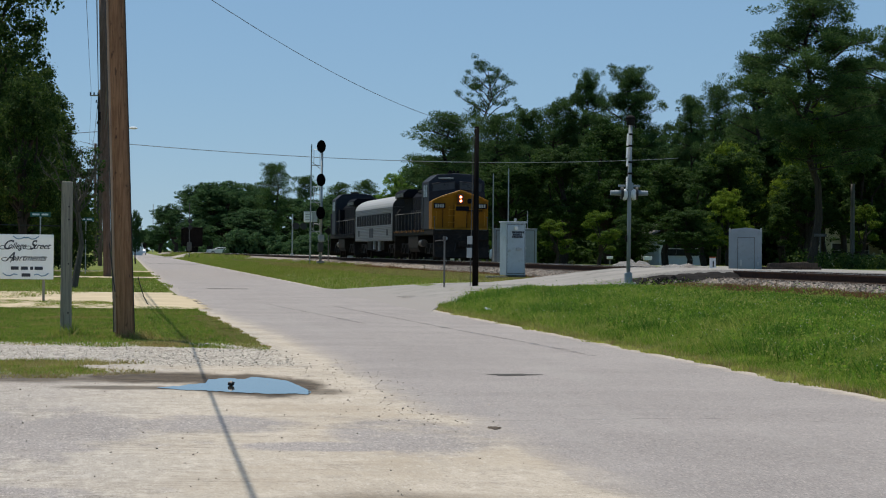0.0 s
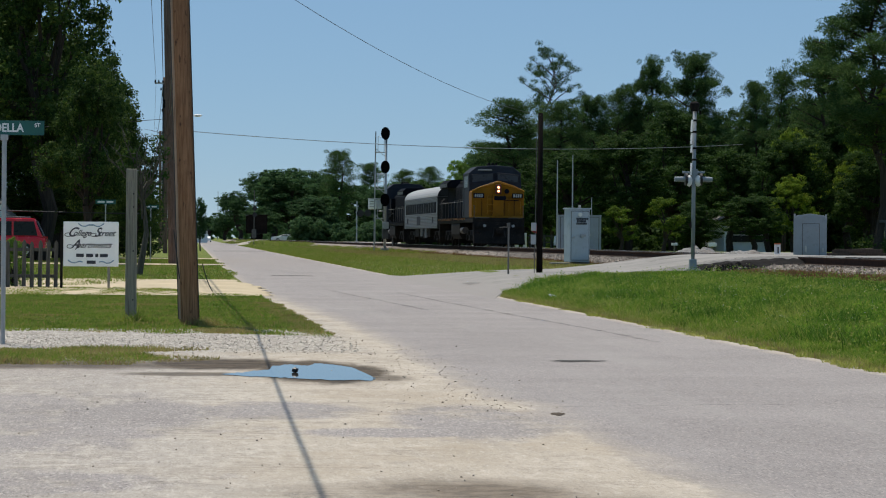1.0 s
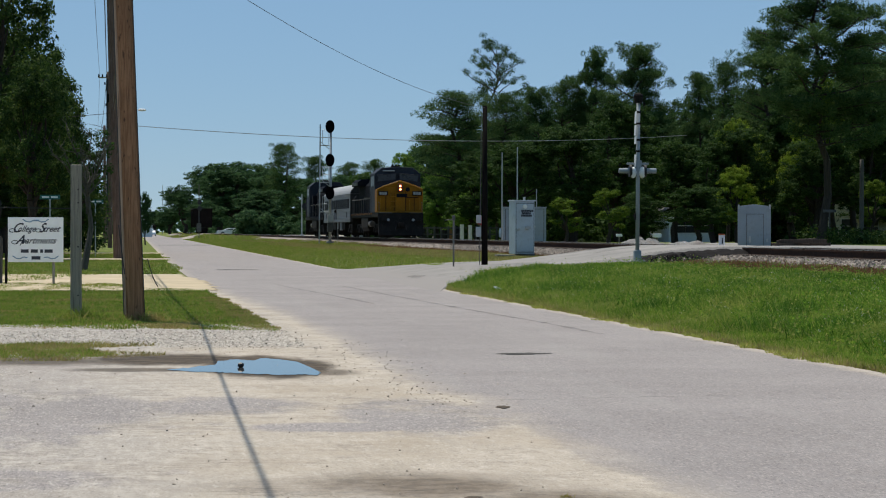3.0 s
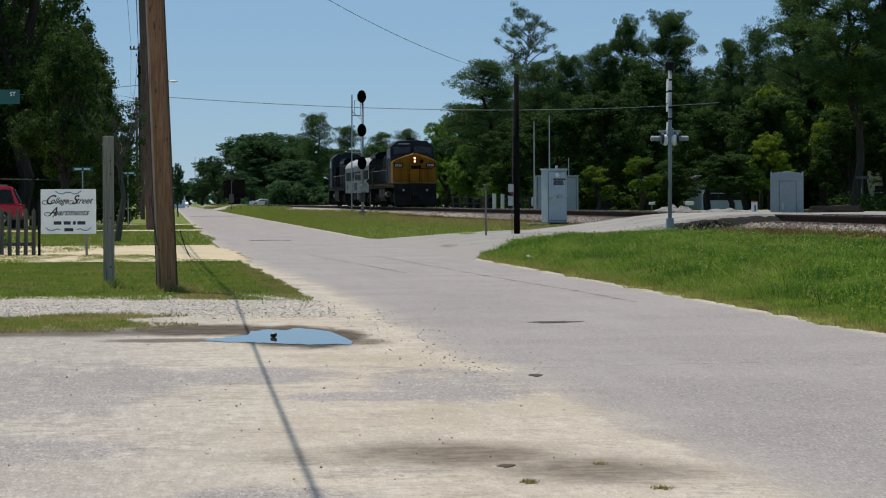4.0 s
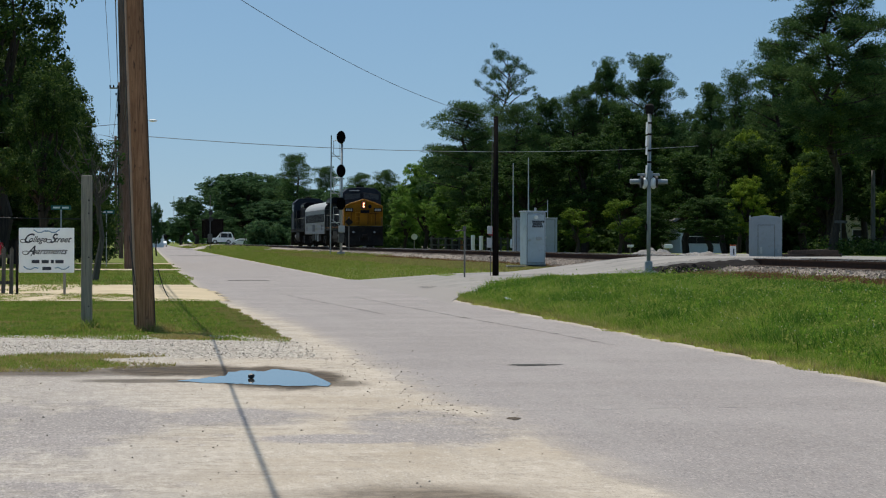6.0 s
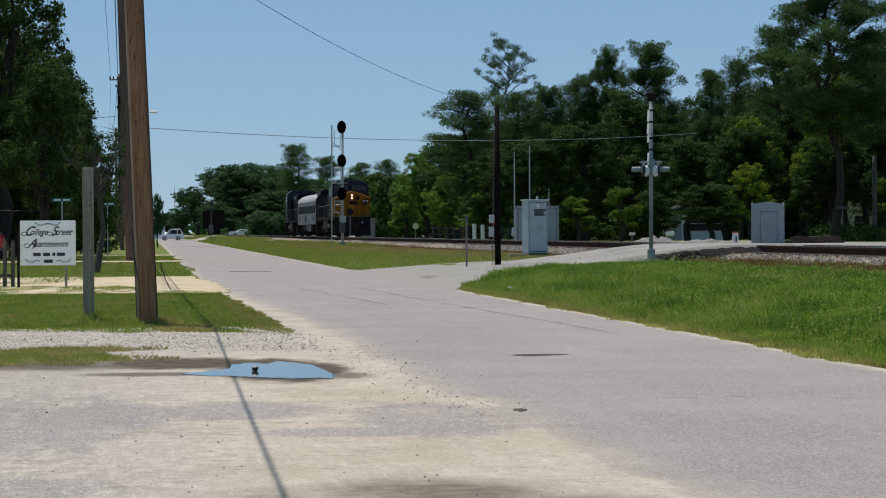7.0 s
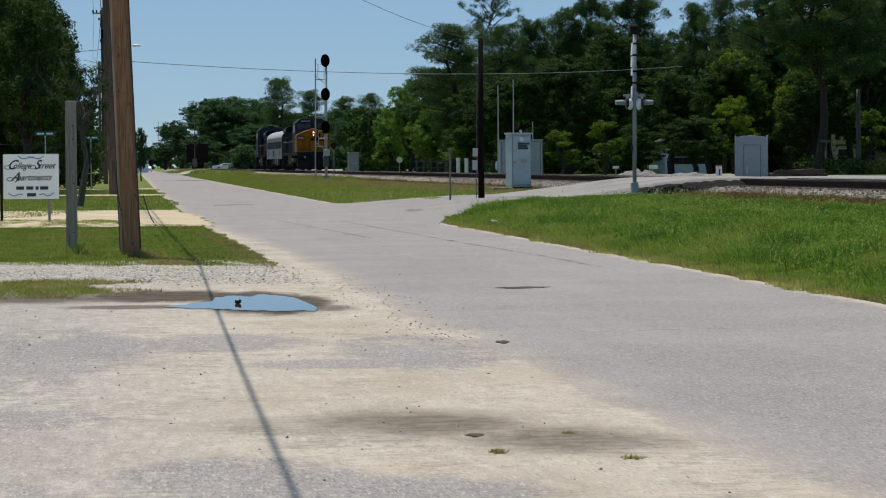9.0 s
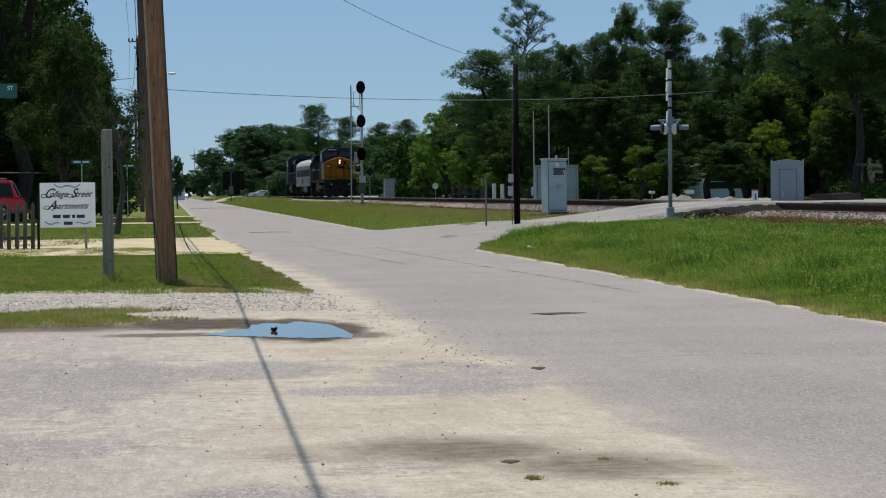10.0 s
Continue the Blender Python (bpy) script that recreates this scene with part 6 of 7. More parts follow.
def relay_case(name, x, y, z, w, d, h, label, peaked=False, bars=False, turn=0):
    paint = CASEP if bars else SILVERP
    c = thing(name, pose(x, y, z, 0, 0, turn), label, "equipment cabinet")
    b = B()
    if peaked:
        prism(b, [(-w / 2, 0), (w / 2, 0), (w / 2, h * 0.93), (w / 2 * 0.8, h * 0.965), (0, h), (-w / 2 * 0.8, h * 0.965), (-w / 2, h * 0.93)], "y", 0, d, 0.015)
    else:
        bx(b, -w / 2, w / 2, 0, d, 0, h, 0.02)
    part("body", b, paint, c)
    b = B()
    if peaked:
        bx(b, -w * 0.22, w * 0.27, -0.02, 0.0, h * 0.05, h * 0.78, 0.006)
    else:
        bx(b, -w * 0.44, w * 0.44, -0.02, 0.0, h * 0.04, h * 0.96, 0.008)
    gap = B()
    if peaked:
        bx(gap, -w * 0.235, w * 0.285, -0.012, 0.0, h * 0.04, h * 0.79)
    else:
        bx(gap, -w * 0.455, w * 0.455, -0.012, 0.0, h * 0.03, h * 0.97)
    part("door_gap", gap, GRIME, c, "dark gap round the door")
    door = part("door", b, paint, c, "grey metal door")
    b = B()
    if peaked:
        bx(b, -w * 0.16, -w * 0.10, -0.06, -0.02, h * 0.16, h * 0.3, 0.008)
    else:
        tube(b, (w * 0.1, -0.02, h * 0.5), (w * 0.1, -0.09, h * 0.5), 0.075, seg=14)
        bx(b, -0.02, w * 0.26, -0.1, -0.06, h * 0.475, h * 0.525, 0.008)
    part("handle", b, GALV, door, "steel handle")
    if peaked:
        for sx in (-1, 1):
            b = B()
            bx(b, sx * w * 0.47 - 0.03, sx * w * 0.47 + 0.03, -0.03, 0.04, h * 0.9, h * 0.99, 0.006)
            part("lug", b, GALV, c)
        b = B()
        bx(b, w * 0.36, w * 0.42, -0.05, 0.0, h * 0.18, h * 0.25, 0.006)
        part("padlock", b, GALV, c)
    else:
        b = B()
        bx(b, -w / 2 - 0.04, w / 2 + 0.04, -0.04, d + 0.04, h, h + 0.05, 0.015)
        part("roof", b, paint, c)
    if bars:
        for z0, (x0, x1) in ((0.80, (-0.16, 0.34)), (0.755, (-0.14, 0.24)), (0.71, (-0.16, 0.28))):
            b = B()
            for k in range(7):
                a = x0 + (x1 - x0) * k / 7
                bx(b, a, a + (x1 - x0) / 7 * 0.82, -0.03, -0.02, h * z0, h * z0 + 0.08)
            part("bar", b, INKDARK, c, "dark bars of stencilled writing")
        b = B()
        tube(b, (-0.02, -0.02, h * 0.905), (-0.02, -0.1, h * 0.9), 0.075, seg=14)
        part("vent", b, WHITEP, c, "bright round vent cap")
        b = B()
        tube(b, (-w * 0.34, -0.02, h * 0.47), (-w * 0.34, -0.07, h * 0.47), 0.05, seg=10)
        part("lock", b, GALV, c)
        b = B()
        tube(b, (0.1, d / 2, h + 0.05), (0.1, d / 2, h + 0.17), 0.04, 0.05, 10)
        part("cap", b, GALV, c)
    return c


relay_case("relay_case", 14.72, 113, 0.60, 0.80, 0.62, 2.0, "silver-grey metal relay case with stencilled door", False, True, 15)
def case_base():
    # dark block added for the shade between the legs below the case
    pad = B()
    bx(pad, 14.42, 15.12, 113.05, 113.75, 0.35, 0.61, 0.02)
    tagged(part("case_plinth", pad, GRIME), "low dark block for the shaded legs under the relay case", "plinth", kind="structure")
    sk = B()
    bx(sk, 13.55, 14.3, 112.2, 112.9, 0.52, 0.58, 0.01)
    bx(sk, 13.95, 14.05, 112.3, 112.8, 0.3, 0.52, 0.01)
    bx(sk, 13.65, 13.75, 112.3, 112.8, 0.3, 0.52, 0.01)
    tagged(part("wooden_step", sk, GREY_WOOD), "weathered grey plank step before the relay case", "step")


case_base()
relay_case("relay_hut", 22.76, 109, 0.78, 1.22, 1.5, 1.70, "grey metal relay hut with peaked roof and door", True, False, -12)
relay_case("signal_bungalow", 21.6, 166, 0.68, 2.4, 2.0, 2.1, "silver metal signal bungalow behind the track", turn=-5)
relay_case("relay_case", 19.75, 268, 0.65, 0.95, 0.9, 1.9, "grey relay case beside the far track")


def antenna(x, y, z, h, r, label):
    a = thing("antenna_mast", pose(x, y, z), label, "antenna")
    b = B()
    tube(b, (0, 0, -0.2), (0, 0, h), r, r * 0.6, 8)
    part("mast", b, GALV, a)
    b = B()
    bx(b, -0.12, 0.12, -0.12, 0.12, -0.2, 0.08, 0.02)
    part("foot", b, CONCRETE, a)


antenna(20.2, 165, 0.65, 5.2, 0.05, "slim grey antenna mast beside the bungalow")
antenna(21.5, 168.5, 0.65, 5.6, 0.05, "slim grey antenna mast behind the bungalow")
antenna(13.0, 1500, 0.0, 24.0, 0.22, "very distant thin radio mast")
antenna(22.6, 168.5, 0.65, 3.2, 0.035, "short grey antenna rod behind the bungalow")


def white_bollard(x, y, z, h, r, label, cap=True):
    p = thing("marker_post", pose(x, y, z), label, "marker post", "" if cap else "pipe bollards")
    b = B()
    tube(b, (0, 0, -0.1), (0, 0, h), r, seg=14)
    part("shaft", b, WHITEP, p, smooth=False)
    b = B()
    tube(b, (0, 0, h), (0, 0, h + 0.05), r * 1.05, r, 14)
    part("cap", b, ORANGE if cap else WHITEP, p)
    if cap:
        b = B()
        bx(b, -0.02, 0.03, -r - 0.01, -r + 0.02, h * 0.35, h * 0.8, 0.003)
        part("bar", b, INKDARK, p, "dark warning lettering bar")


white_bollard(20.75, 105, 0.86, 0.48, 0.11, "white marker post with an orange cap")
white_bollard(23.4, 215, 0.7, 1.2, 0.14, "white pipe bollard behind the track", False)
white_bollard(24.0, 215, 0.7, 1.15, 0.14, "white pipe bollard behind the track", False)


def roadside_box(x, y, z, w, h, label):
    p = thing("roadside_box", pose(x, y, z), label, "mailbox")
    b = B()
    bx(b, -0.04, 0.04, -0.04, 0.04, -0.8, 0, 0.005)
    part("post", b, GREY_WOOD, p)
    b = B()
    bx(b, -w / 2, w / 2, -0.15, 0.15, 0, h, 0.03)
    part("box", b, WHITEP, p)


roadside_box(31.2, 178, 1.1, 0.5, 0.24, "white box on a post under the trees")
roadside_box(28.9, 178, 1.15, 0.34, 0.16, "small white box on a post under the trees")


def crossbuck_far():
    # crossing signal of the next street, far down the line
    s = thing("crossing_signal", pose(18.7, 340, 0.6), "far crossing signal with dark lamps and a box", "crossing signal")
    b = B()
    tube(b, (0, 0, -0.2), (0, 0, 5.0), 0.08, seg=10)
    part("mast", b, GALV, s)
    b = B()
    bx(b, -0.1, 1.4, -0.05, 0.05, 3.6, 3.72, 0.01)
    part("lamp_arm", b, DARKST, s)
    for sx in (0.4, 1.25):
        b = B()
        tube(b, (sx, -0.12, 3.65), (sx, -0.06, 3.65), 0.4, seg=16)
        part("backplate", b, BLACKP, s)
    b = B()
    bx(b, -0.2, 0.2, -0.2, 0.2, -0.2, 0.5, 0.03)
    part("base_box", b, GALV, s)
    # box on a post, added in place of the far crossing's white sign
    q = thing("equipment_box", pose(21.08, 345, 0.6) @ Matrix.Diagonal((1.5, 1.5, 1.38, 1)), "pale box on a thin post, standing in for the far crossing sign", "equipment box")
    b = B()
    tube(b, (0, 0, -0.2), (0, 0, 3.1), 0.045, seg=8)
    part("post", b, GALV, q)
    b = B()
    bx(b, 0.12, 0.5, -0.12, 0.3, 3.02, 3.82, 0.03)
    part("box", b, GALV, q, "grey side cabinet")
    b = B()
    bx(b, -0.52, 0.1, -0.15, 0.3, 3.0, 3.85, 0.08)
    part("box", b, WHITEP, q, "pale weathered box")
    b = B()
    bx(b, -0.54, 0.52, -0.2, 0.35, 3.84, 3.92, 0.02)
    part("lid", b, GALV, q)
    for z in (3.2, 3.42, 3.62):
        b = B()
        bx(b, -0.42, 0.0, -0.17, -0.15, z, z + 0.07)
        part("louvre", b, CONCRETE, q, "weathered louvre")


crossbuck_far()


def stop_sign(x, y, z, r, h, mat_, label):
    s = thing("road_sign", pose(x, y, z), label, "road sign")
    b = B()
    tube(b, (0, 0.03, -0.2), (0, 0.03, h), 0.03, seg=8)
    part("post", b, GALV, s)
    b = B()
    tube(b, (0, 0, h), (0, 0.015, h), r, seg=8)
    part("plate", b, mat_, s)


stop_sign(24.2, 210, 0.7, 0.33, 1.5, REDSIGN, "red octagonal stop sign behind the track")
stop_sign(23.6, 265, 0.7, 0.29, 1.2, SIGNWH, "pale round sign seen behind the track")


def stone_heap(x, y, w, d, h, seed, label):
    b = B()
    r = bmesh.ops.create_grid(b, x_segments=26, y_segments=16, size=1)
    for v in r["verts"]:
        u = max(0, 1 - v.co.x ** 2) * max(0, 1 - v.co.y ** 2)
        v.co = Vector((v.co.x * w, v.co.y * d, h * u ** 0.55 * (0.8 + 0.5 * noise.noise((v.co.x * 3, v.co.y * 3, seed))) - 0.05))
    ob = part("gravel_mound", b, HEAPST, None)
    ob.matrix_basis = pose(x, y, 0.7)
    tagged(ob, label, "gravel mound", "gravel mounds by the track")


def tie_pile():
    rnd = random.Random(8)
    for k in range(6):
        b = B()
        bx(b, -0.95, 0.95, -0.11, 0.11, 0, 0.16, 0.012)
        layer, row = divmod(k, 4)
        ob = part("railway_tie", b, TIE_WOOD)
        ob.matrix_basis = pose(26.7 + rnd.uniform(-0.6, 0.6), 119 + 0.4 * row, 0.84 + 0.165 * layer, 0, rnd.uniform(-4, 4) if layer else 0, rnd.uniform(-34, 34))
        tagged(ob, "old dark railway tie on a pile by the street", "railway tie", "pile of old ties")


tie_pile()


def paddock_fence():
    f = thing("post_fence", pose(0, 0, 0.66), "low dark wooden post fence behind the track", "fence")
    me = None
    rnd = random.Random(9)
    for k in range(26):
        if me is None:
            b = B()
            bx(b, -0.07, 0.07, -0.07, 0.07, -0.2, 1.25, 0.015)
            ob = part("post", b, FENCE_WOOD, f)
            me = ob.data
        else:
            ob = new("post", me)
            ob.parent = f
        ob.matrix_basis = pose(22.4 + 0.55 * k, 236 + rnd.uniform(-0.1, 0.1), rnd.uniform(-0.12, 0.05), 0, rnd.uniform(-2, 2), 0)
    for z in (0.5, 1.0):
        b = B()
        bx(b, 22.2, 36.4, -0.025, 0.025, z, z + 0.11, 0.01)
        for v in b.verts:
            v.co.y += 236.1
        part("rail", b, FENCE_WOOD, f)


paddock_fence()


def thin_sign():
    s = thing("sign_post", pose(44.6, 190, 0.62), "thin grey post with a small flat plate under the trees", "post")
    b = B()
    tube(b, (0, 0, -0.2), (0, 0, 2.15), 0.045, seg=8)
    part("shaft", b, GRIME, s)
    b = B()
    bx(b, -0.42, 0.42, -0.02, 0.02, 2.1, 2.28, 0.01)
    part("plate", b, GRIME, s)


thin_sign()
stone_heap(21.75, 128, 1.15, 1.6, 0.56, 2, "heap of pale grey ballast stone beside the track")
stone_heap(23.7, 127, 1.3, 1.6, 0.44, 5, "low heap of pale grey ballast stone")


# ================= vehicles and houses beyond =================
def car(x, y, z, turn, paint, label, category, tall=1.75, long=4.9):
    c = thing(category.replace(" ", "_"), pose(x, y, z, 0, 0, turn), label, category)
    b = B()
    L = long
    prism(b, [(-L / 2, 0.32), (L / 2, 0.32), (L / 2 + 0.03, 0.95), (L / 2 - 0.35, 1.02), (-L / 2 + 1.1, 1.05), (-L / 2 + 0.12, 0.98), (-L / 2 - 0.02, 0.6)], "y", -0.93, 0.93, 0.08)
    part("body", b, paint, c)
    b = B()
    prism(b, [(-L / 2 + 1.15, 1.02), (-L / 2 + 1.9, tall - 0.06), (-L / 2 + 2.3, tall), (L / 2 - 0.55, tall - 0.02), (L / 2 - 0.12, 1.0)], "y", -0.84, 0.84, 0.07)
    part("cabin", b, paint, c)
    for sy in (-1, 1):
        for x0, x1, s0, s1 in ((-L / 2 + 1.55, -0.25, 0.42, 0.0), (-0.15, 0.95, 0, 0), (1.05, L / 2 - 0.38, 0, 0.18)):
            b = B()
            prism(b, [(x0, 1.08), (x1, 1.08), (x1 - s1, tall - 0.17), (x0 + s0, tall - 0.17)], "y", sy * 0.835, sy * 0.85, 0.0)
            part("side_window", b, GLASS, c, "dark tinted window")
    b = B()
    prism(b, [(L / 2 - 0.11, 1.08), (L / 2 - 0.08, 1.08), (L / 2 - 0.43, tall - 0.15), (L / 2 - 0.46, tall - 0.15)], "y", -0.7, 0.7)
    part("rear_window", b, GLASS, c, "dark rear window")
    for sy in (-1, 1):
        b = B()
        bx(b, L / 2 - 0.12, L / 2 + 0.05, sy * 0.78 - 0.1, sy * 0.78 + 0.1, 0.75, 1.05, 0.02)
        part("tail_light", b, TAIL, c, "red tail light")
        b = B()
        bx(b, -L / 2 + 2.2, L / 2 - 0.8, sy * 0.72 - 0.02, sy * 0.72 + 0.02, tall + 0.03, tall + 0.07, 0.01)
        part("roof_rail", b, SILVERP, c)
        for xx in (-L / 2 + 0.95, L / 2 - 1.0):
            b = B()
            tube(b, (xx, sy * 0.72, 0.36), (xx, sy * 0.95, 0.36), 0.36, seg=20)
            w = part("wheel", b, RUBBER, c)
            b = B()
            tube(b, (xx, sy * 0.93, 0.36), (xx, sy * 0.965, 0.36), 0.22, seg=16)
            part("rim", b, GALV, w)
    return c


car(-9.8, 150, 0.33, 0, REDP, "red sport utility vehicle parked behind the fence", "car", 1.95, 5.2)
car(16.8, 556, land(16.8, 556), 8, CARWHITE, "white parked pickup far behind the track", "car", 1.4, 4.0)
VAN = car(30, 501.5, 0.8, 0, CARWHITE, "white car driving across the far railway crossing", "car", 1.95, 4.2)
car(27.5, 215, 0.7, 70, CARWHITE, "white parked car among the trees", "car", 1.45, 4.5)
car(4.2, 800, 0.0, 90, CARWHITE, "white car far along the road", "car", 1.5, 4.6)


def house(x, y, z, w, d, wall_h, peak, turn, wall_mat, label, windows=2, over=0.4):
    h = thing("house", pose(x, y, z, 0, 0, turn), label, "house")
    wall = B()
    prism(wall, [(-w / 2, 0), (w / 2, 0), (w / 2, wall_h), (0, peak), (-w / 2, wall_h)], "y", 0, d)
    wall_ob = part("wall", wall, wall_mat, h)
    n = int(wall_h / 0.2)
    for k in range(n):
        b = B()
        prism(b, [(-0.03, 0.2 * k), (-0.008, 0.2 * k), (-0.003, 0.2 * k + 0.19), (-0.012, 0.2 * k + 0.19)], "x", -w / 2, w / 2)
        part("siding_board", b, wall_mat, wall_ob)
    for sx in (-1, 1):
        b = B()
        prism(b, [(sx * (w / 2 + over), wall_h - over * 0.5), (0, peak + 0.08), (0, peak + 0.2), (sx * (w / 2 + over), wall_h - over * 0.5 + 0.12)], "y", -over, d + over)
        part("roof", b, SHINGLE, h)
    for k in range(windows):
        cx = -w / 2 + w * (k + 1) / (windows + 1)
        b = B()
        bx(b, cx - 0.5, cx + 0.5, -0.06, -0.02, 0.9, 2.1, 0.01)
        win = part("window", b, WHITEP, h, "white window frame")
        for q in (0, 1):
            b = B()
            bx(b, cx - 0.42, cx + 0.42, -0.075, -0.06, 0.98 + 0.56 * q, 1.48 + 0.56 * q)
            part("pane", b, GLASS, win)
    return h


house(-11.3, 160, 0.2, 2.3, 5, 2.85, 3.35, 0, plain("pale_blue_siding", (0.50, 0.60, 0.64), 0.6, 0, 0.05), "pale blue sided house front with a low gable", 1, 0.05)
house(-12.6, 167, 0.2, 4.6, 9, 2.3, 4.7, 0, plain("grey_tan_siding", (0.20, 0.19, 0.175), 0.8, 0, 0.12), "grey-tan house with a steep shingle roof", 1, 0.2)
house(41.5, 222, 0.4, 3.4, 8, 2.6, 3.9, 0, SIDING, "pale blue-white house half hidden by trees", 3)
house(56.4, 226, 0.4, 8.0, 8, 2.8, 4.4, 0, plain("cream_siding", (0.6, 0.58, 0.46), 0.7), "cream house with grey roof behind pines", 3)
house(1.2, 700, 0.0, 5.0, 6, 3.0, 4.6, 0, SIDING, "small pale building far along the road", 1)
utility_pole(47.2, 192, 6.3, 0.17, 0.13, 0.0, "plain weathered dark utility pole before the pines", False, FENCE_WOOD)
utility_pole(27.5, 262, 8.0, 0.14, 0.1, 0.0, "thin distant wooden pole among trees", False)


def boxcar():
    c = thing("boxcar", pose(11.2, 507, 1.0, 0, 0, 0.8), "dark brown railway boxcar standing far down the line", "railway car")
    b = B()
    bx(b, -1.55, 1.55, 0, 15, 1.0, 4.1, 0.05)
    body = part("body", b, BROWNBOX, c)
    for k in range(12):
        b = B()
        bx(b, -1.62, -1.54, 0.4 + k * 1.25, 0.52 + k * 1.25, 1.0, 4.0)
        part("rib", b, BROWNBOX, body)
    b = B()
    bx(b, -1.65, 1.65, -0.15, 15.1, 4.1, 4.22, 0.02)
    part("roof", b, DARKST, c)
    for y in (1.6, 3.4, 11.6, 13.4):
        b = B()
        tube(b, (-0.8, y, 0.45), (0.8, y, 0.45), 0.45, seg=16)
        part("wheelset", b, DARKST, c)
    b = B()
    bx(b, -0.2, 0.2, -0.7, 0.1, 0.75, 1.05, 0.03)
    part("coupler", b, DARKST, c)


boxcar()


# ================= the train =================
def truck(parent, y0, axles, gap, grey=False):
    """A bogie: side frames, springs and wheels."""
    span = gap * (axles - 1)
    b = B()
    bx(b, -1.05, 1.05, y0 - 0.3, y0 + 0.3, 0.62, 0.98, 0.03)
    bg = part("bogie", b, DARKST, parent, "grimy black bogie bolster")
    for sx in (-1, 1):
        b = B()
        prism(b, [(y0 - span / 2 - 0.75, 0.55), (y0 - span / 2 - 0.6, 0.35), (y0 + span / 2 + 0.6, 0.35), (y0 + span / 2 + 0.75, 0.55), (y0 + span / 2 + 0.6, 0.95), (y0 - span / 2 - 0.6, 0.95)], "x", sx * 1.12 - 0.07, sx * 1.12 + 0.07, 0.02)
        part("side_frame", b, DARKST, bg)
        for k in range(axles - 1):
            yy = y0 - span / 2 + gap * (k + 0.5)
            for dy in (-0.22, 0.22):
                b = B()
                tube(b, (sx * 1.17, yy + dy, 0.45), (sx * 1.17, yy + dy, 0.88), 0.1, seg=10)
                part("spring", b, DARKST, bg)
    for k in range(axles):
        yy = y0 - span / 2 + gap * k
        b = B()
        for sx in (-1, 1):
            tube(b, (sx * 0.70, 0, 0), (sx * 0.83, 0, 0), 0.52, seg=22)
            for q in range(4):
                bx(b, -0.02, 0.02, -0.09, 0.09, 0.2, 0.36, 0, Matrix.Translation((sx * 0.835, 0, 0)) @ Matrix.Rotation(q * math.pi / 2, 4, "X"))
        tube(b, (-0.8, 0, 0), (0.8, 0, 0), 0.09, seg=10)
        part("wheelset", b, DARKST, bg, "grimy steel wheels on an axle").location = (0, yy, 0.52)
        for sx in (-1, 1):
            b = B()
            bx(b, sx * 1.22 - 0.06, sx * 1.22 + 0.06, yy - 0.17, yy + 0.17, 0.36, 0.68, 0.03)
            part("axle_box", b, DARKST, bg)


def handrail(parent, pts, r=0.018, mat_=None):
    b = B()
    path_tube(b, pts, r, 6)
    part("handrail", b, mat_ or GRIME, parent)


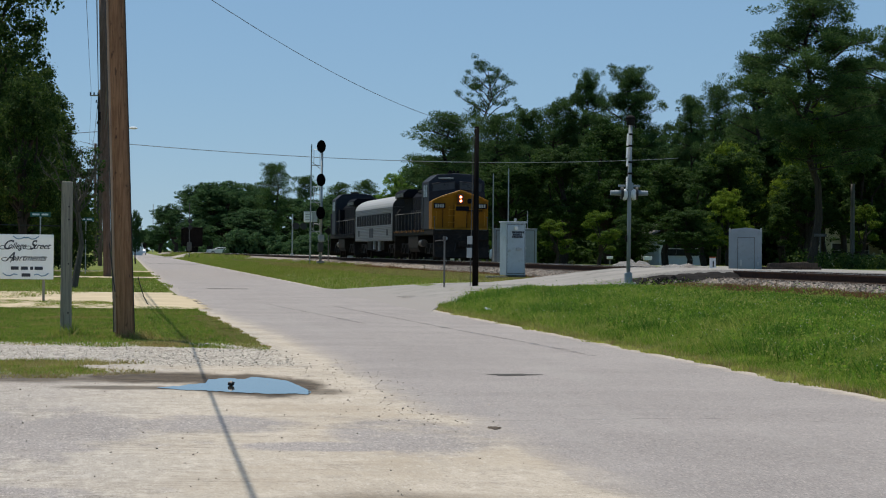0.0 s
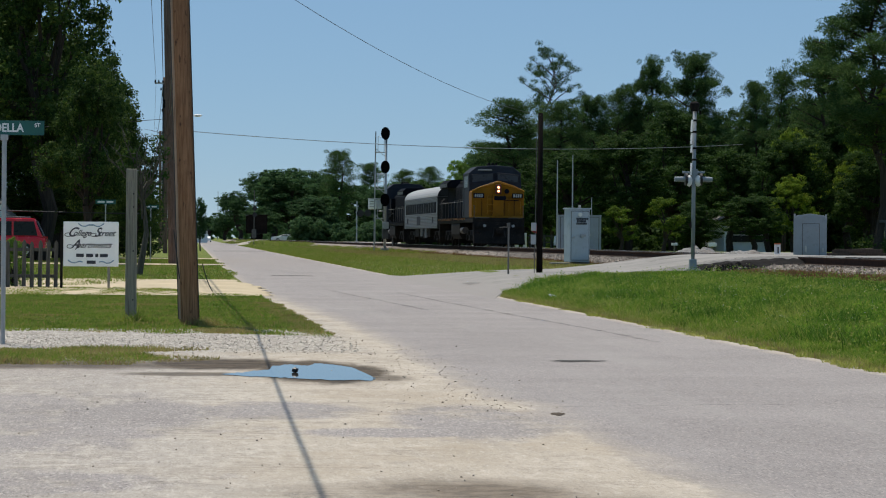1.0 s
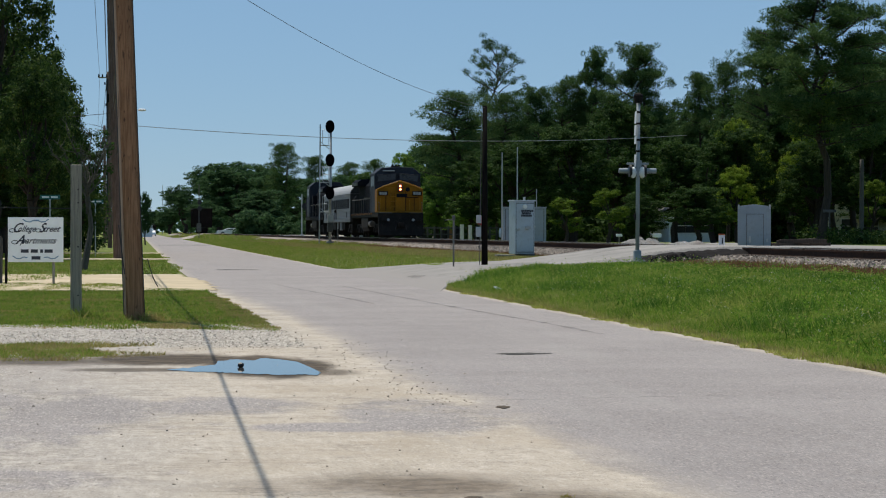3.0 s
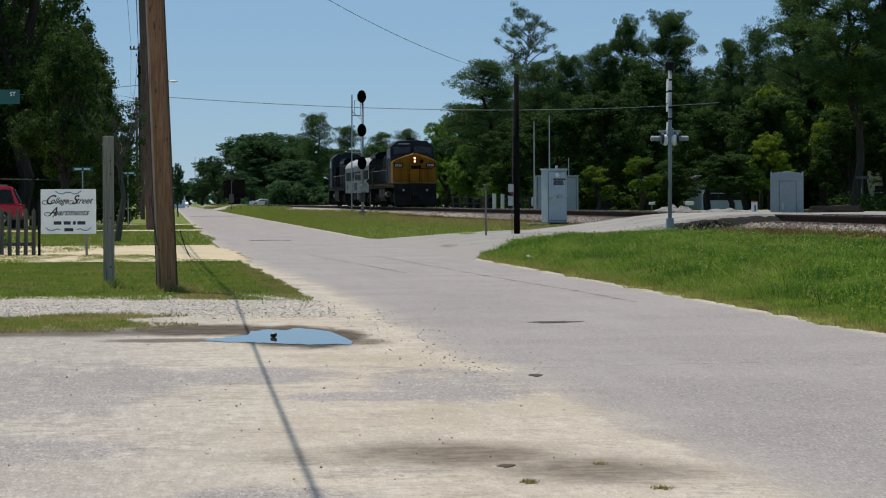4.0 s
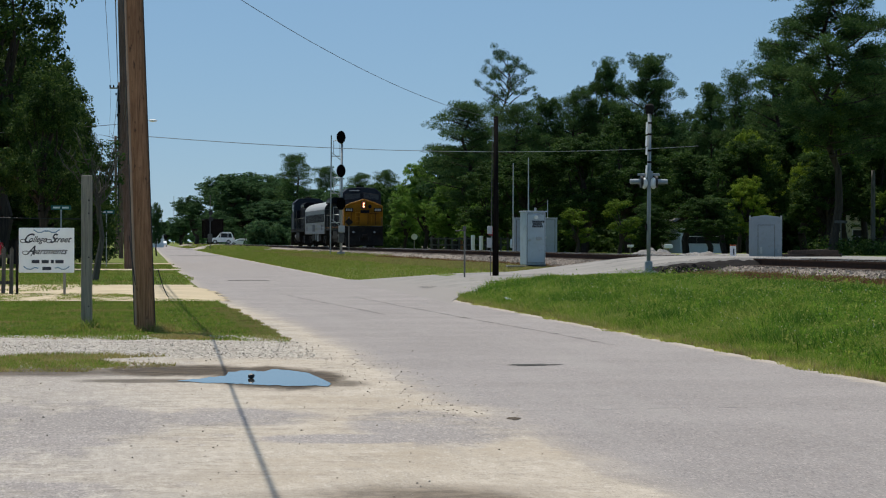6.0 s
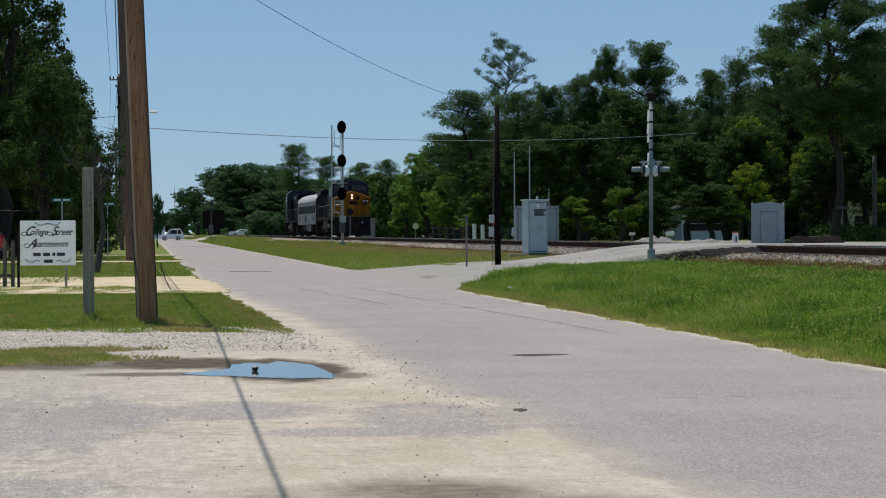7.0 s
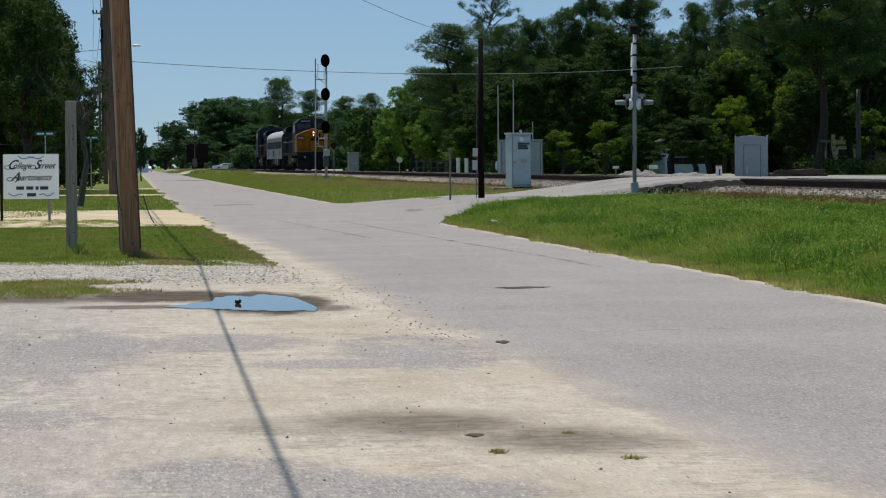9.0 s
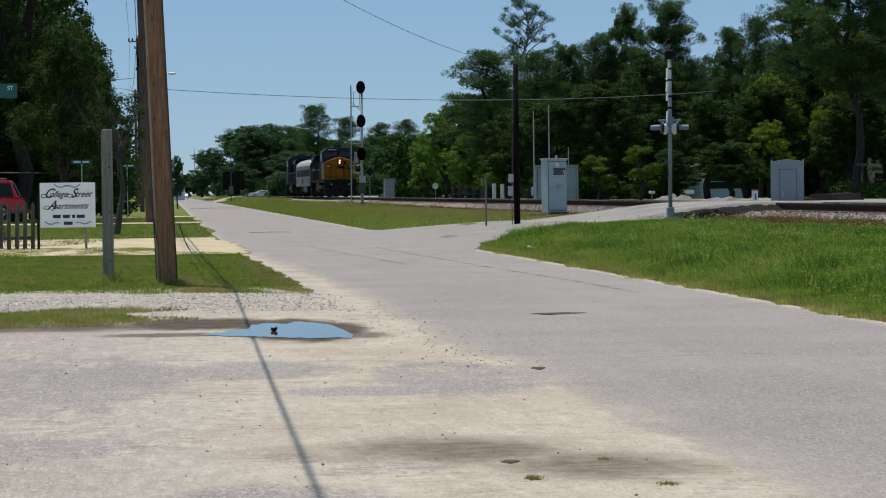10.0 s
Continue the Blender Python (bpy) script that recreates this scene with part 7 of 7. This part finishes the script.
def locomotive(name, label):
    t = thing(name, Matrix.Identity(4), label, "locomotive")
    HALF = 1.52
    b = B()
    bx(b, -1.5, 1.5, 0.75, 21.0, 1.38, 1.68, 0.03)
    part("platform", b, DARKST, t, "black frame and walkway")
    for sx in (-1, 1):
        b = B()
        bx(b, sx * 1.515 - 0.012, sx * 1.515 + 0.012, 5.2, 20.9, 1.56, 1.68)
        part("sill_stripe", b, YELLOW, t, "yellow stripe along the walkway sill")
        for k in range(22):
            b = B()
            bx(b, sx * 1.53 - 0.006, sx * 1.53 + 0.006, 5.5 + k * 0.7, 5.9 + k * 0.7, 1.55, 1.69)
            part("sill_mark", b, BLUE, t)
    b = B()
    prism(b, [(0.72, 1.40), (0.62, 0.9), (0.30, 0.18), (0.42, 0.12), (0.9, 0.5), (0.95, 1.40)], "x", -1.48, 1.48, 0.02)
    part("pilot", b, DARKST, t, "black pilot plate and plough")
    b = B()
    bx(b, -0.17, 0.17, -0.05, 0.8, 0.75, 1.02, 0.04)
    bx(b, -0.3, 0.3, 0.5, 0.75, 0.62, 1.14, 0.04)
    part("coupler", b, DARKST, t)
    for sx in (-1, 1):
        for z in (0.45, 0.8, 1.12):
            b = B()
            bx(b, sx * 1.22 - 0.25, sx * 1.22 + 0.25, 0.55, 0.9, z, z + 0.04)
            part("step", b, DARKST, t, "black corner step")
        b = B()
        tube(b, (sx * 0.82, 0.56, 1.2), (sx * 0.82, 0.72, 1.2), 0.085, seg=14)
        part("ditch_light", b, SILVERP, t, "unlit ditch light")
        b = B()
        path_tube(b, [(sx * 0.28, 0.62, 0.95), (sx * 0.36, 0.5, 0.6), (sx * 0.42, 0.45, 0.38)], 0.03)
        part("air_hose", b, RUBBER, t)
        handrail(t, [(sx * 1.42, 0.78, 1.4), (sx * 1.42, 0.78, 2.35), (sx * 1.42, 1.2, 2.35)], 0.02)
        handrail(t, [(sx * 0.55, 0.72, 1.66), (sx * 1.4, 0.72, 1.66)], 0.02)
    # wide nose with its peaked top
    b = B()
    prism(b, [(-HALF, 1.68), (HALF, 1.68), (HALF, 3.18), (1.0, 3.42), (0.0, 3.74), (-1.0, 3.42), (-HALF, 3.18)], "y", 1.22, 2.7, 0.05)
    for v in b.verts:
        if v.co.y < 1.6:
            v.co.y -= 0.12 * max(0, 1 - abs(v.co.x) / 1.2)
    nose = part("nose", b, YELLOW, t, "yellow wide nose with peaked top")
    b = B()
    path_tube(b, [(-HALF, 1.17, 3.2), (-1.0, 1.15, 3.45), (0, 1.08, 3.77), (1.0, 1.15, 3.45), (HALF, 1.17, 3.2)], 0.035, 6)
    part("nose_trim", b, TRIM, nose, "bright yellow trim on the nose edge")
    b = B()
    bx(b, -0.33, 0.33, 1.055, 1.12, 1.75, 3.0, 0.02)
    part("nose_door", b, YELLOW, nose, "yellow nose door")
    for x0, x1, y0, y1, top_z in ((-0.36, -0.335, 1.06, 1.11, 3.0), (0.335, 0.36, 1.06, 1.11, 3.0), (-0.955, -0.93, 1.13, 1.165, 2.75), (0.93, 0.955, 1.13, 1.165, 2.75)):
        b = B()
        bx(b, x0, x1, y0, y1, 1.78, top_z)
        part("panel_gap", b, BLUE, nose, "dark gap between nose panels")
    for z in (2.05, 2.42, 2.74):
        handrail(nose, [(-0.62, 1.1, z), (-0.62, 1.0, z), (-0.3, 0.97, z), (-0.3, 1.06, z)], 0.022, TRIM)
    handrail(nose, [(0.45, 1.06, 2.74), (0.45, 0.97, 2.74), (1.2, 1.03, 2.74), (1.2, 1.12, 2.74)], 0.02, YELLOW)
    for sx in (-1, 1):
        b = B()
        bx(b, sx * 1.12 - 0.31, sx * 1.12 + 0.31, 1.08, 1.17, 2.80, 3.08, 0.01)
        nb = part("number_board", b, BLUE, nose, "dark number board")
        b = B()
        for k in range(4):
            bx(b, sx * 1.12 - 0.24 + k * 0.125, sx * 1.12 - 0.15 + k * 0.125, 1.066, 1.079, 2.85, 3.03)
        part("bar", b, CONCRETE, nb, "pale bars for the numerals")
    b = B()
    bx(b, -0.17, 0.17, 0.94, 1.1, 3.04, 3.58, 0.04)
    lamp_box = part("headlight_box", b, plain("dark_red_housing", (0.09, 0.018, 0.012), 0.5), nose, "dark headlight housing")
    for z in (3.42, 3.2):
        b = B()
        tube(b, (0, 0.925, z), (0, 0.95, z), 0.08, seg=16)
        part("headlight", b, HEADLAMP, lamp_box, "lit orange headlight")
        b = B()
        tube(b, (0, 0.915, z), (0, 0.93, z), 0.052, seg=12)
        part("headlight_core", b, HEADCORE, lamp_box, "white-hot lamp core")
    b = B()
    tube(b, (0.5, 1.05, 3.2), (0.5, 1.14, 3.2), 0.14, seg=14)
    bx(b, -0.24, 0.46, 1.0, 1.12, 2.68, 2.92, 0.03)
    bx(b, 0.4, 1.2, 1.03, 1.12, 2.66, 2.72, 0.01)
    part("nose_emblem", b, BLUE, nose, "dark blue emblem plate")
    b = B()
    bx(b, -1.5, 1.5, 1.10, 1.2, 1.68, 1.76, 0.01)
    part("nose_lip", b, TRIM, nose, "bright yellow lip under the nose")
    for x0, z0, z1 in ((-0.62, 1.9, 2.9), (0.62, 1.85, 2.5), (-1.3, 1.9, 2.6), (1.3, 1.9, 2.6)):
        handrail(nose, [(x0, 1.12, z0), (x0, 1.02, z0), (x0, 1.02, z1), (x0, 1.12, z1)], 0.018, TRIM)
    # cab
    b = B()
    prism(b, [(-HALF, 1.68), (HALF, 1.68), (HALF, 4.28), (1.05, 4.66), (0.0, 4.74), (-1.05, 4.66), (-HALF, 4.28)], "y", 2.68, 6.1, 0.04)
    for v in b.verts:
        if v.co.y < 3 and v.co.z >= 3.9:
            v.co.y += 0.25 * (v.co.z - 3.8)
    cab = part("cab", b, BLUEGREY, t, "dark blue cab")
    b = B()
    prism(b, [(-HALF, 3.2), (0, 3.7), (HALF, 3.2), (HALF, 3.72), (0, 3.82), (-HALF, 3.72)], "y", 2.6, 2.72, 0.02)
    part("cab_front", b, BLUEGREY, cab, "blue-grey band below the windscreen")
    for sx in (-1, 1):
        b = B()
        prism(b, [(sx * 0.12, 3.86), (sx * 1.36, 3.72), (sx * 1.36, 4.16), (sx * 0.12, 4.28)], "y", 2.62, 2.74, 0.0)
        win = part("windscreen", b, SCREEN, cab, "dark windscreen")
        b = B()
        path_tube(b, [(sx * 0.12, 2.62, 3.86), (sx * 1.36, 2.62, 3.72), (sx * 1.36, 2.62, 4.16), (sx * 0.12, 2.62, 4.28), (sx * 0.12, 2.62, 3.86)], 0.025, 6)
        part("window_frame", b, BLUEGREY, win)
        for y0, y1 in ((3.3, 4.2), (4.35, 5.2)):
            b = B()
            bx(b, sx * 1.53 - 0.012, sx * 1.53 + 0.012, y0, y1, 3.45, 4.1)
            part("side_window", b, GLASS, cab, "dark cab side window")
        b = B()
        bx(b, sx * 1.54 - 0.015, sx * 1.54 + 0.015, 5.35, 5.95, 1.75, 3.9, 0.01)
        part("cab_door", b, BLUEGREY, cab)
    b = B()
    bx(b, -1.0, -0.2, 2.64, 2.7, 4.42, 4.5, 0.01)
    part("roof_stripe", b, SILVERP, cab, "pale mark above the windscreen")
    b = B()
    for k, dx in enumerate((-0.22, 0.0, 0.22)):
        tube(b, (dx, 3.9 + 0.1 * k, 4.85), (dx, 4.6, 4.85), 0.07, 0.03, 10)
    bx(b, -0.3, 0.3, 4.3, 4.5, 4.7, 4.82)
    part("horn", b, DARKST, cab, "black air horn")
    # long hood
    b = B()
    prism(b, [(-0.98, 1.68), (0.98, 1.68), (0.98, 3.62), (0.75, 3.88), (-0.75, 3.88), (-0.98, 3.62)], "y", 6.1, 20.4, 0.03)
    hood = part("hood", b, BLUE, t, "dark blue engine hood")
    for sx in (-1, 1):
        for k in range(11):
            b = B()
            bx(b, sx * 0.985 - 0.02, sx * 0.985 + 0.02, 6.4 + k * 0.9, 7.15 + k * 0.9, 1.9, 3.45, 0.01)
            d = part("hood_door", b, BLUE, hood)
            b = B()
            bx(b, sx * 1.01 - 0.015, sx * 1.01 + 0.015, 6.95 + k * 0.9, 7.05 + k * 0.9, 2.7, 2.85)
            part("latch", b, GRIME, d)
    b = B()
    prism(b, [(-1.5, 3.62), (1.5, 3.62), (1.5, 3.92), (1.25, 4.12), (-1.25, 4.12), (-1.5, 3.92)], "y", 15.6, 20.6, 0.03)
    rad = part("radiator", b, BLUE, hood, "dark overhanging radiator housing")
    for sx in (-1, 1):
        for k in range(6):
            b = B()
            bx(b, sx * 1.51 - 0.015, sx * 1.51 + 0.015, 15.9 + k * 0.76, 16.5 + k * 0.76, 3.67, 3.88)
            part("grille", b, BLACKP, rad)
    b = B()
    bx(b, -0.5, 0.5, 8.5, 9.8, 3.86, 4.1, 0.05)
    bx(b, -0.85, 0.85, 11.0, 14.2, 3.86, 4.0, 0.05)
    part("exhaust", b, DARKST, hood)
    b = B()
    bx(b, -1.35, 1.35, 6.1, 7.6, 1.68, 3.5, 0.03)
    part("electrical_cabinet", b, BLUE, hood, "blue-grey cabinet behind the cab")
    # rear end
    b = B()
    bx(b, -0.6, 0.6, 20.38, 20.5, 3.3, 3.75, 0.02)
    part("rear_light_box", b, BLACKP, hood)
    for sx in (-1, 1):
        b = B()
        bx(b, sx * 0.62 - 0.2, sx * 0.62 + 0.2, 20.39, 20.47, 1.75, 3.1, 0.01)
        part("rear_panel", b, BLUE, hood)
        handrail(t, [(sx * 1.35, 20.95, 1.4), (sx * 1.35, 20.95, 2.75), (sx * 1.15, 20.9, 3.0)], 0.028)
        handrail(t, [(sx * 0.4, 20.95, 1.68), (sx * 0.4, 20.95, 2.7), (sx * 1.35, 20.95, 2.7)], 0.025)
        handrail(t, [(sx * 1.46, 6.2, 2.65), (sx * 1.46, 20.8, 2.65)])
        for k in range(9):
            handrail(t, [(sx * 1.46, 6.3 + k * 1.8, 1.68), (sx * 1.46, 6.3 + k * 1.8, 2.65)])
    b = B()
    prism(b, [(20.75, 1.40), (20.85, 0.9), (21.1, 0.2), (20.95, 0.15), (20.6, 0.5), (20.55, 1.40)], "x", -1.48, 1.48, 0.02)
    part("rear_pilot", b, DARKST, t)
    b = B()
    bx(b, -0.17, 0.17, 20.7, 21.5, 0.75, 1.02, 0.04)
    part("rear_coupler", b, DARKST, t)
    b = B()
    prism(b, [(-1.35, 0.45), (1.35, 0.45), (1.48, 0.7), (1.48, 1.36), (-1.48, 1.36), (-1.48, 0.7)], "y", 8.2, 13.2, 0.05)
    part("fuel_tank", b, DARKST, t, "black fuel tank")
    for sx in (-1, 1):
        b = B()
        tube(b, (sx * 1.3, 6.6, 0.95), (sx * 1.3, 7.9, 0.95), 0.2, seg=14)
        part("air_tank", b, GRIME, t, "grimy air reservoir")
    truck(t, 4.35, 3, 1.95)
    truck(t, 17.0, 3, 1.95)
    return t


def coach():
    """Silver office car with a fluted side."""
    t = thing("passenger_car", Matrix.Identity(4), "silver fluted stainless passenger car with dark windows", "railway car")
    L0, L1, W = 0.45, 25.4, 1.5
    b = B()
    bx(b, -W, W, L0, L1, 1.12, 3.2, 0.03)
    # shade of the fluted side is put into this steel's colour
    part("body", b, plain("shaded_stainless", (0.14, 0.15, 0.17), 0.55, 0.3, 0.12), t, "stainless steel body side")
    b = B()
    arc = [(W + 0.01, 3.18)] + [(math.cos(a) * (W + 0.01), 3.18 + math.sin(a) * 0.82) for a in np.linspace(0.12, math.pi - 0.12, 15)] + [(-W - 0.01, 3.18)]
    prism(b, arc, "y", L0 + 0.02, L1 - 0.02, 0.0)
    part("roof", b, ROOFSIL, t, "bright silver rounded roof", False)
    for sx in (-1, 1):
        for k in range(9):
            z = 1.2 + k * 0.1
            b = B()
            prism(b, [(sx * (W - 0.005), z), (sx * (W + 0.018), z + 0.025), (sx * (W + 0.018), z + 0.055), (sx * (W - 0.005), z + 0.08)], "y", L0 + 0.3, L1 - 0.3)
            part("flute", b, STAINLESS, t)
        for k in range(4):
            z = 2.86 + k * 0.09
            b = B()
            prism(b, [(sx * (W - 0.005), z), (sx * (W + 0.018), z + 0.025), (sx * (W + 0.018), z + 0.045), (sx * (W - 0.005), z + 0.07)], "y", L0 + 0.3, L1 - 0.3)
            part("flute", b, STAINLESS, t)
        b = B()
        bx(b, sx * (W + 0.004) - 0.008, sx * (W + 0.004) + 0.008, L0 + 0.9, L1 - 0.9, 2.12, 2.82)
        band = part("window_band", b, COACHGLASS, t, "dark window band")
        for k in range(13):
            y = L0 + 1.3 + k * 1.75
            b = B()
            bx(b, sx * (W + 0.018) - 0.01, sx * (W + 0.018) + 0.01, y, y + 1.3, 2.18, 2.78, 0.0)
            part("window", b, COACHGLASS, band, "dark car window")
            b = B()
            bx(b, sx * (W + 0.022) - 0.01, sx * (W + 0.022) + 0.01, y + 1.36, y + 1.48, 2.12, 2.82)
            part("pillar", b, STAINLESS, band)
        for y0, y1, z0, z1 in ((12.6, 15.2, 1.35, 1.95), (3.2, 4.0, 1.45, 1.85), (22.2, 23.0, 1.45, 1.85)):
            b = B()
            bx(b, sx * (W + 0.022) - 0.008, sx * (W + 0.022) + 0.008, y0, y1, z0, z1)
            part("nameplate", b, BLUEGREY, t, "dark plate of worn lettering")
    for y, s in ((L0, -1), (L1, 1)):
        b = B()
        bx(b, -W - 0.02, W + 0.02, y + s * 0.03 - 0.03, y + s * 0.03 + 0.03, 1.1, 3.15, 0.02)
        end = part("end_wall", b, BLACKP, t, "dark end wall")
        b = B()
        prism(b, arc, "y", y + s * 0.03 - 0.035, y + s * 0.03 + 0.035)
        part("end_cap", b, BLACKP, end)
        b = B()
        bx(b, -0.45, 0.45, y + s * 0.12 - 0.1, y + s * 0.12 + 0.1, 1.2, 3.2, 0.02)
        part("diaphragm", b, RUBBER, end, "black gangway diaphragm")
    for y0, y1, z0 in ((7.0, 9.4, 0.55), (10.0, 12.5, 0.45), (13.2, 14.6, 0.5), (15.2, 18.2, 0.55)):
        b = B()
        bx(b, -1.35, 1.35, y0, y1, z0, 1.12, 0.03)
        part("underfloor_box", b, DARKST, t, "black underfloor equipment box")
    for y0, y1, z0 in ((9.5, 9.9, 0.5), (12.7, 13.0, 0.6)):
        b = B()
        bx(b, -1.45, -1.3, y0, y1, z0, 1.12, 0.01)
        part("step", b, SILVERP, t, "pale step below the car")
    b = B()
    bx(b, -0.15, 0.15, 0.0, 25.9, 0.78, 1.0, 0.03)
    part("draft_gear", b, DARKST, t)
    truck(t, 3.6, 2, 2.5)
    truck(t, 22.2, 2, 2.5)
    return t


LEAD = locomotive("locomotive", "yellow-nosed dark blue diesel locomotive with lit headlights")
COACH = coach()
REAR = copy_thing(LEAD, pose(0, 0, 0))
for o in REAR.children_recursive:
    if o.type == "MESH" and o.data.materials[0] in (YELLOW, TRIM):
        o.data = o.data.copy()
        o.data.materials[0] = BLUE
tagged(REAR, "dark blue diesel locomotive coupled behind the silver car", "locomotive")
for o in [o for o in REAR.children_recursive if o.name.startswith("headlight.") or o.name.startswith("headlight_core")]:
    bpy.data.objects.remove(o)


# ================= what moves =================
START, SPEED = 158.4, 12.2


def train_pose(y, flip=False):
    return pose(rail_x(y), y, 1.0, 0, 0, 0.802 + (180 if flip else 0))


def motions():
    times = [0.5 * k for k in range(21)]
    walk(LEAD, [(t, train_pose(START + SPEED * t)) for t in times])
    walk(COACH, [(t, train_pose(START + 21.5 + SPEED * t)) for t in times])
    walk(REAR, [(t, train_pose(START + 21.5 + 25.9 + 21.5 + SPEED * t, True)) for t in times])
    # a car crosses the line far off
    rows = []
    for t in times:
        x = 501.5 * math.tan(radians(2.88 - 0.98 * (t - 4.5)))
        rows.append((t, pose(x, 501.5, far_street_z(x) + 0.01)))
    walk(VAN, rows)
    # the wheels roll on the rails
    for vehicle, sense in ((LEAD, -1), (COACH, -1), (REAR, 1)):
        for wheels in [o for o in vehicle.children_recursive if o.name.startswith("wheelset")]:
            x, y, z = wheels.location
            walk(wheels, [(k / FPS, pose(x, y, z, sense * math.degrees(SPEED * k / FPS / 0.52))) for k in range(int(10 * FPS) + 1)])


motions()
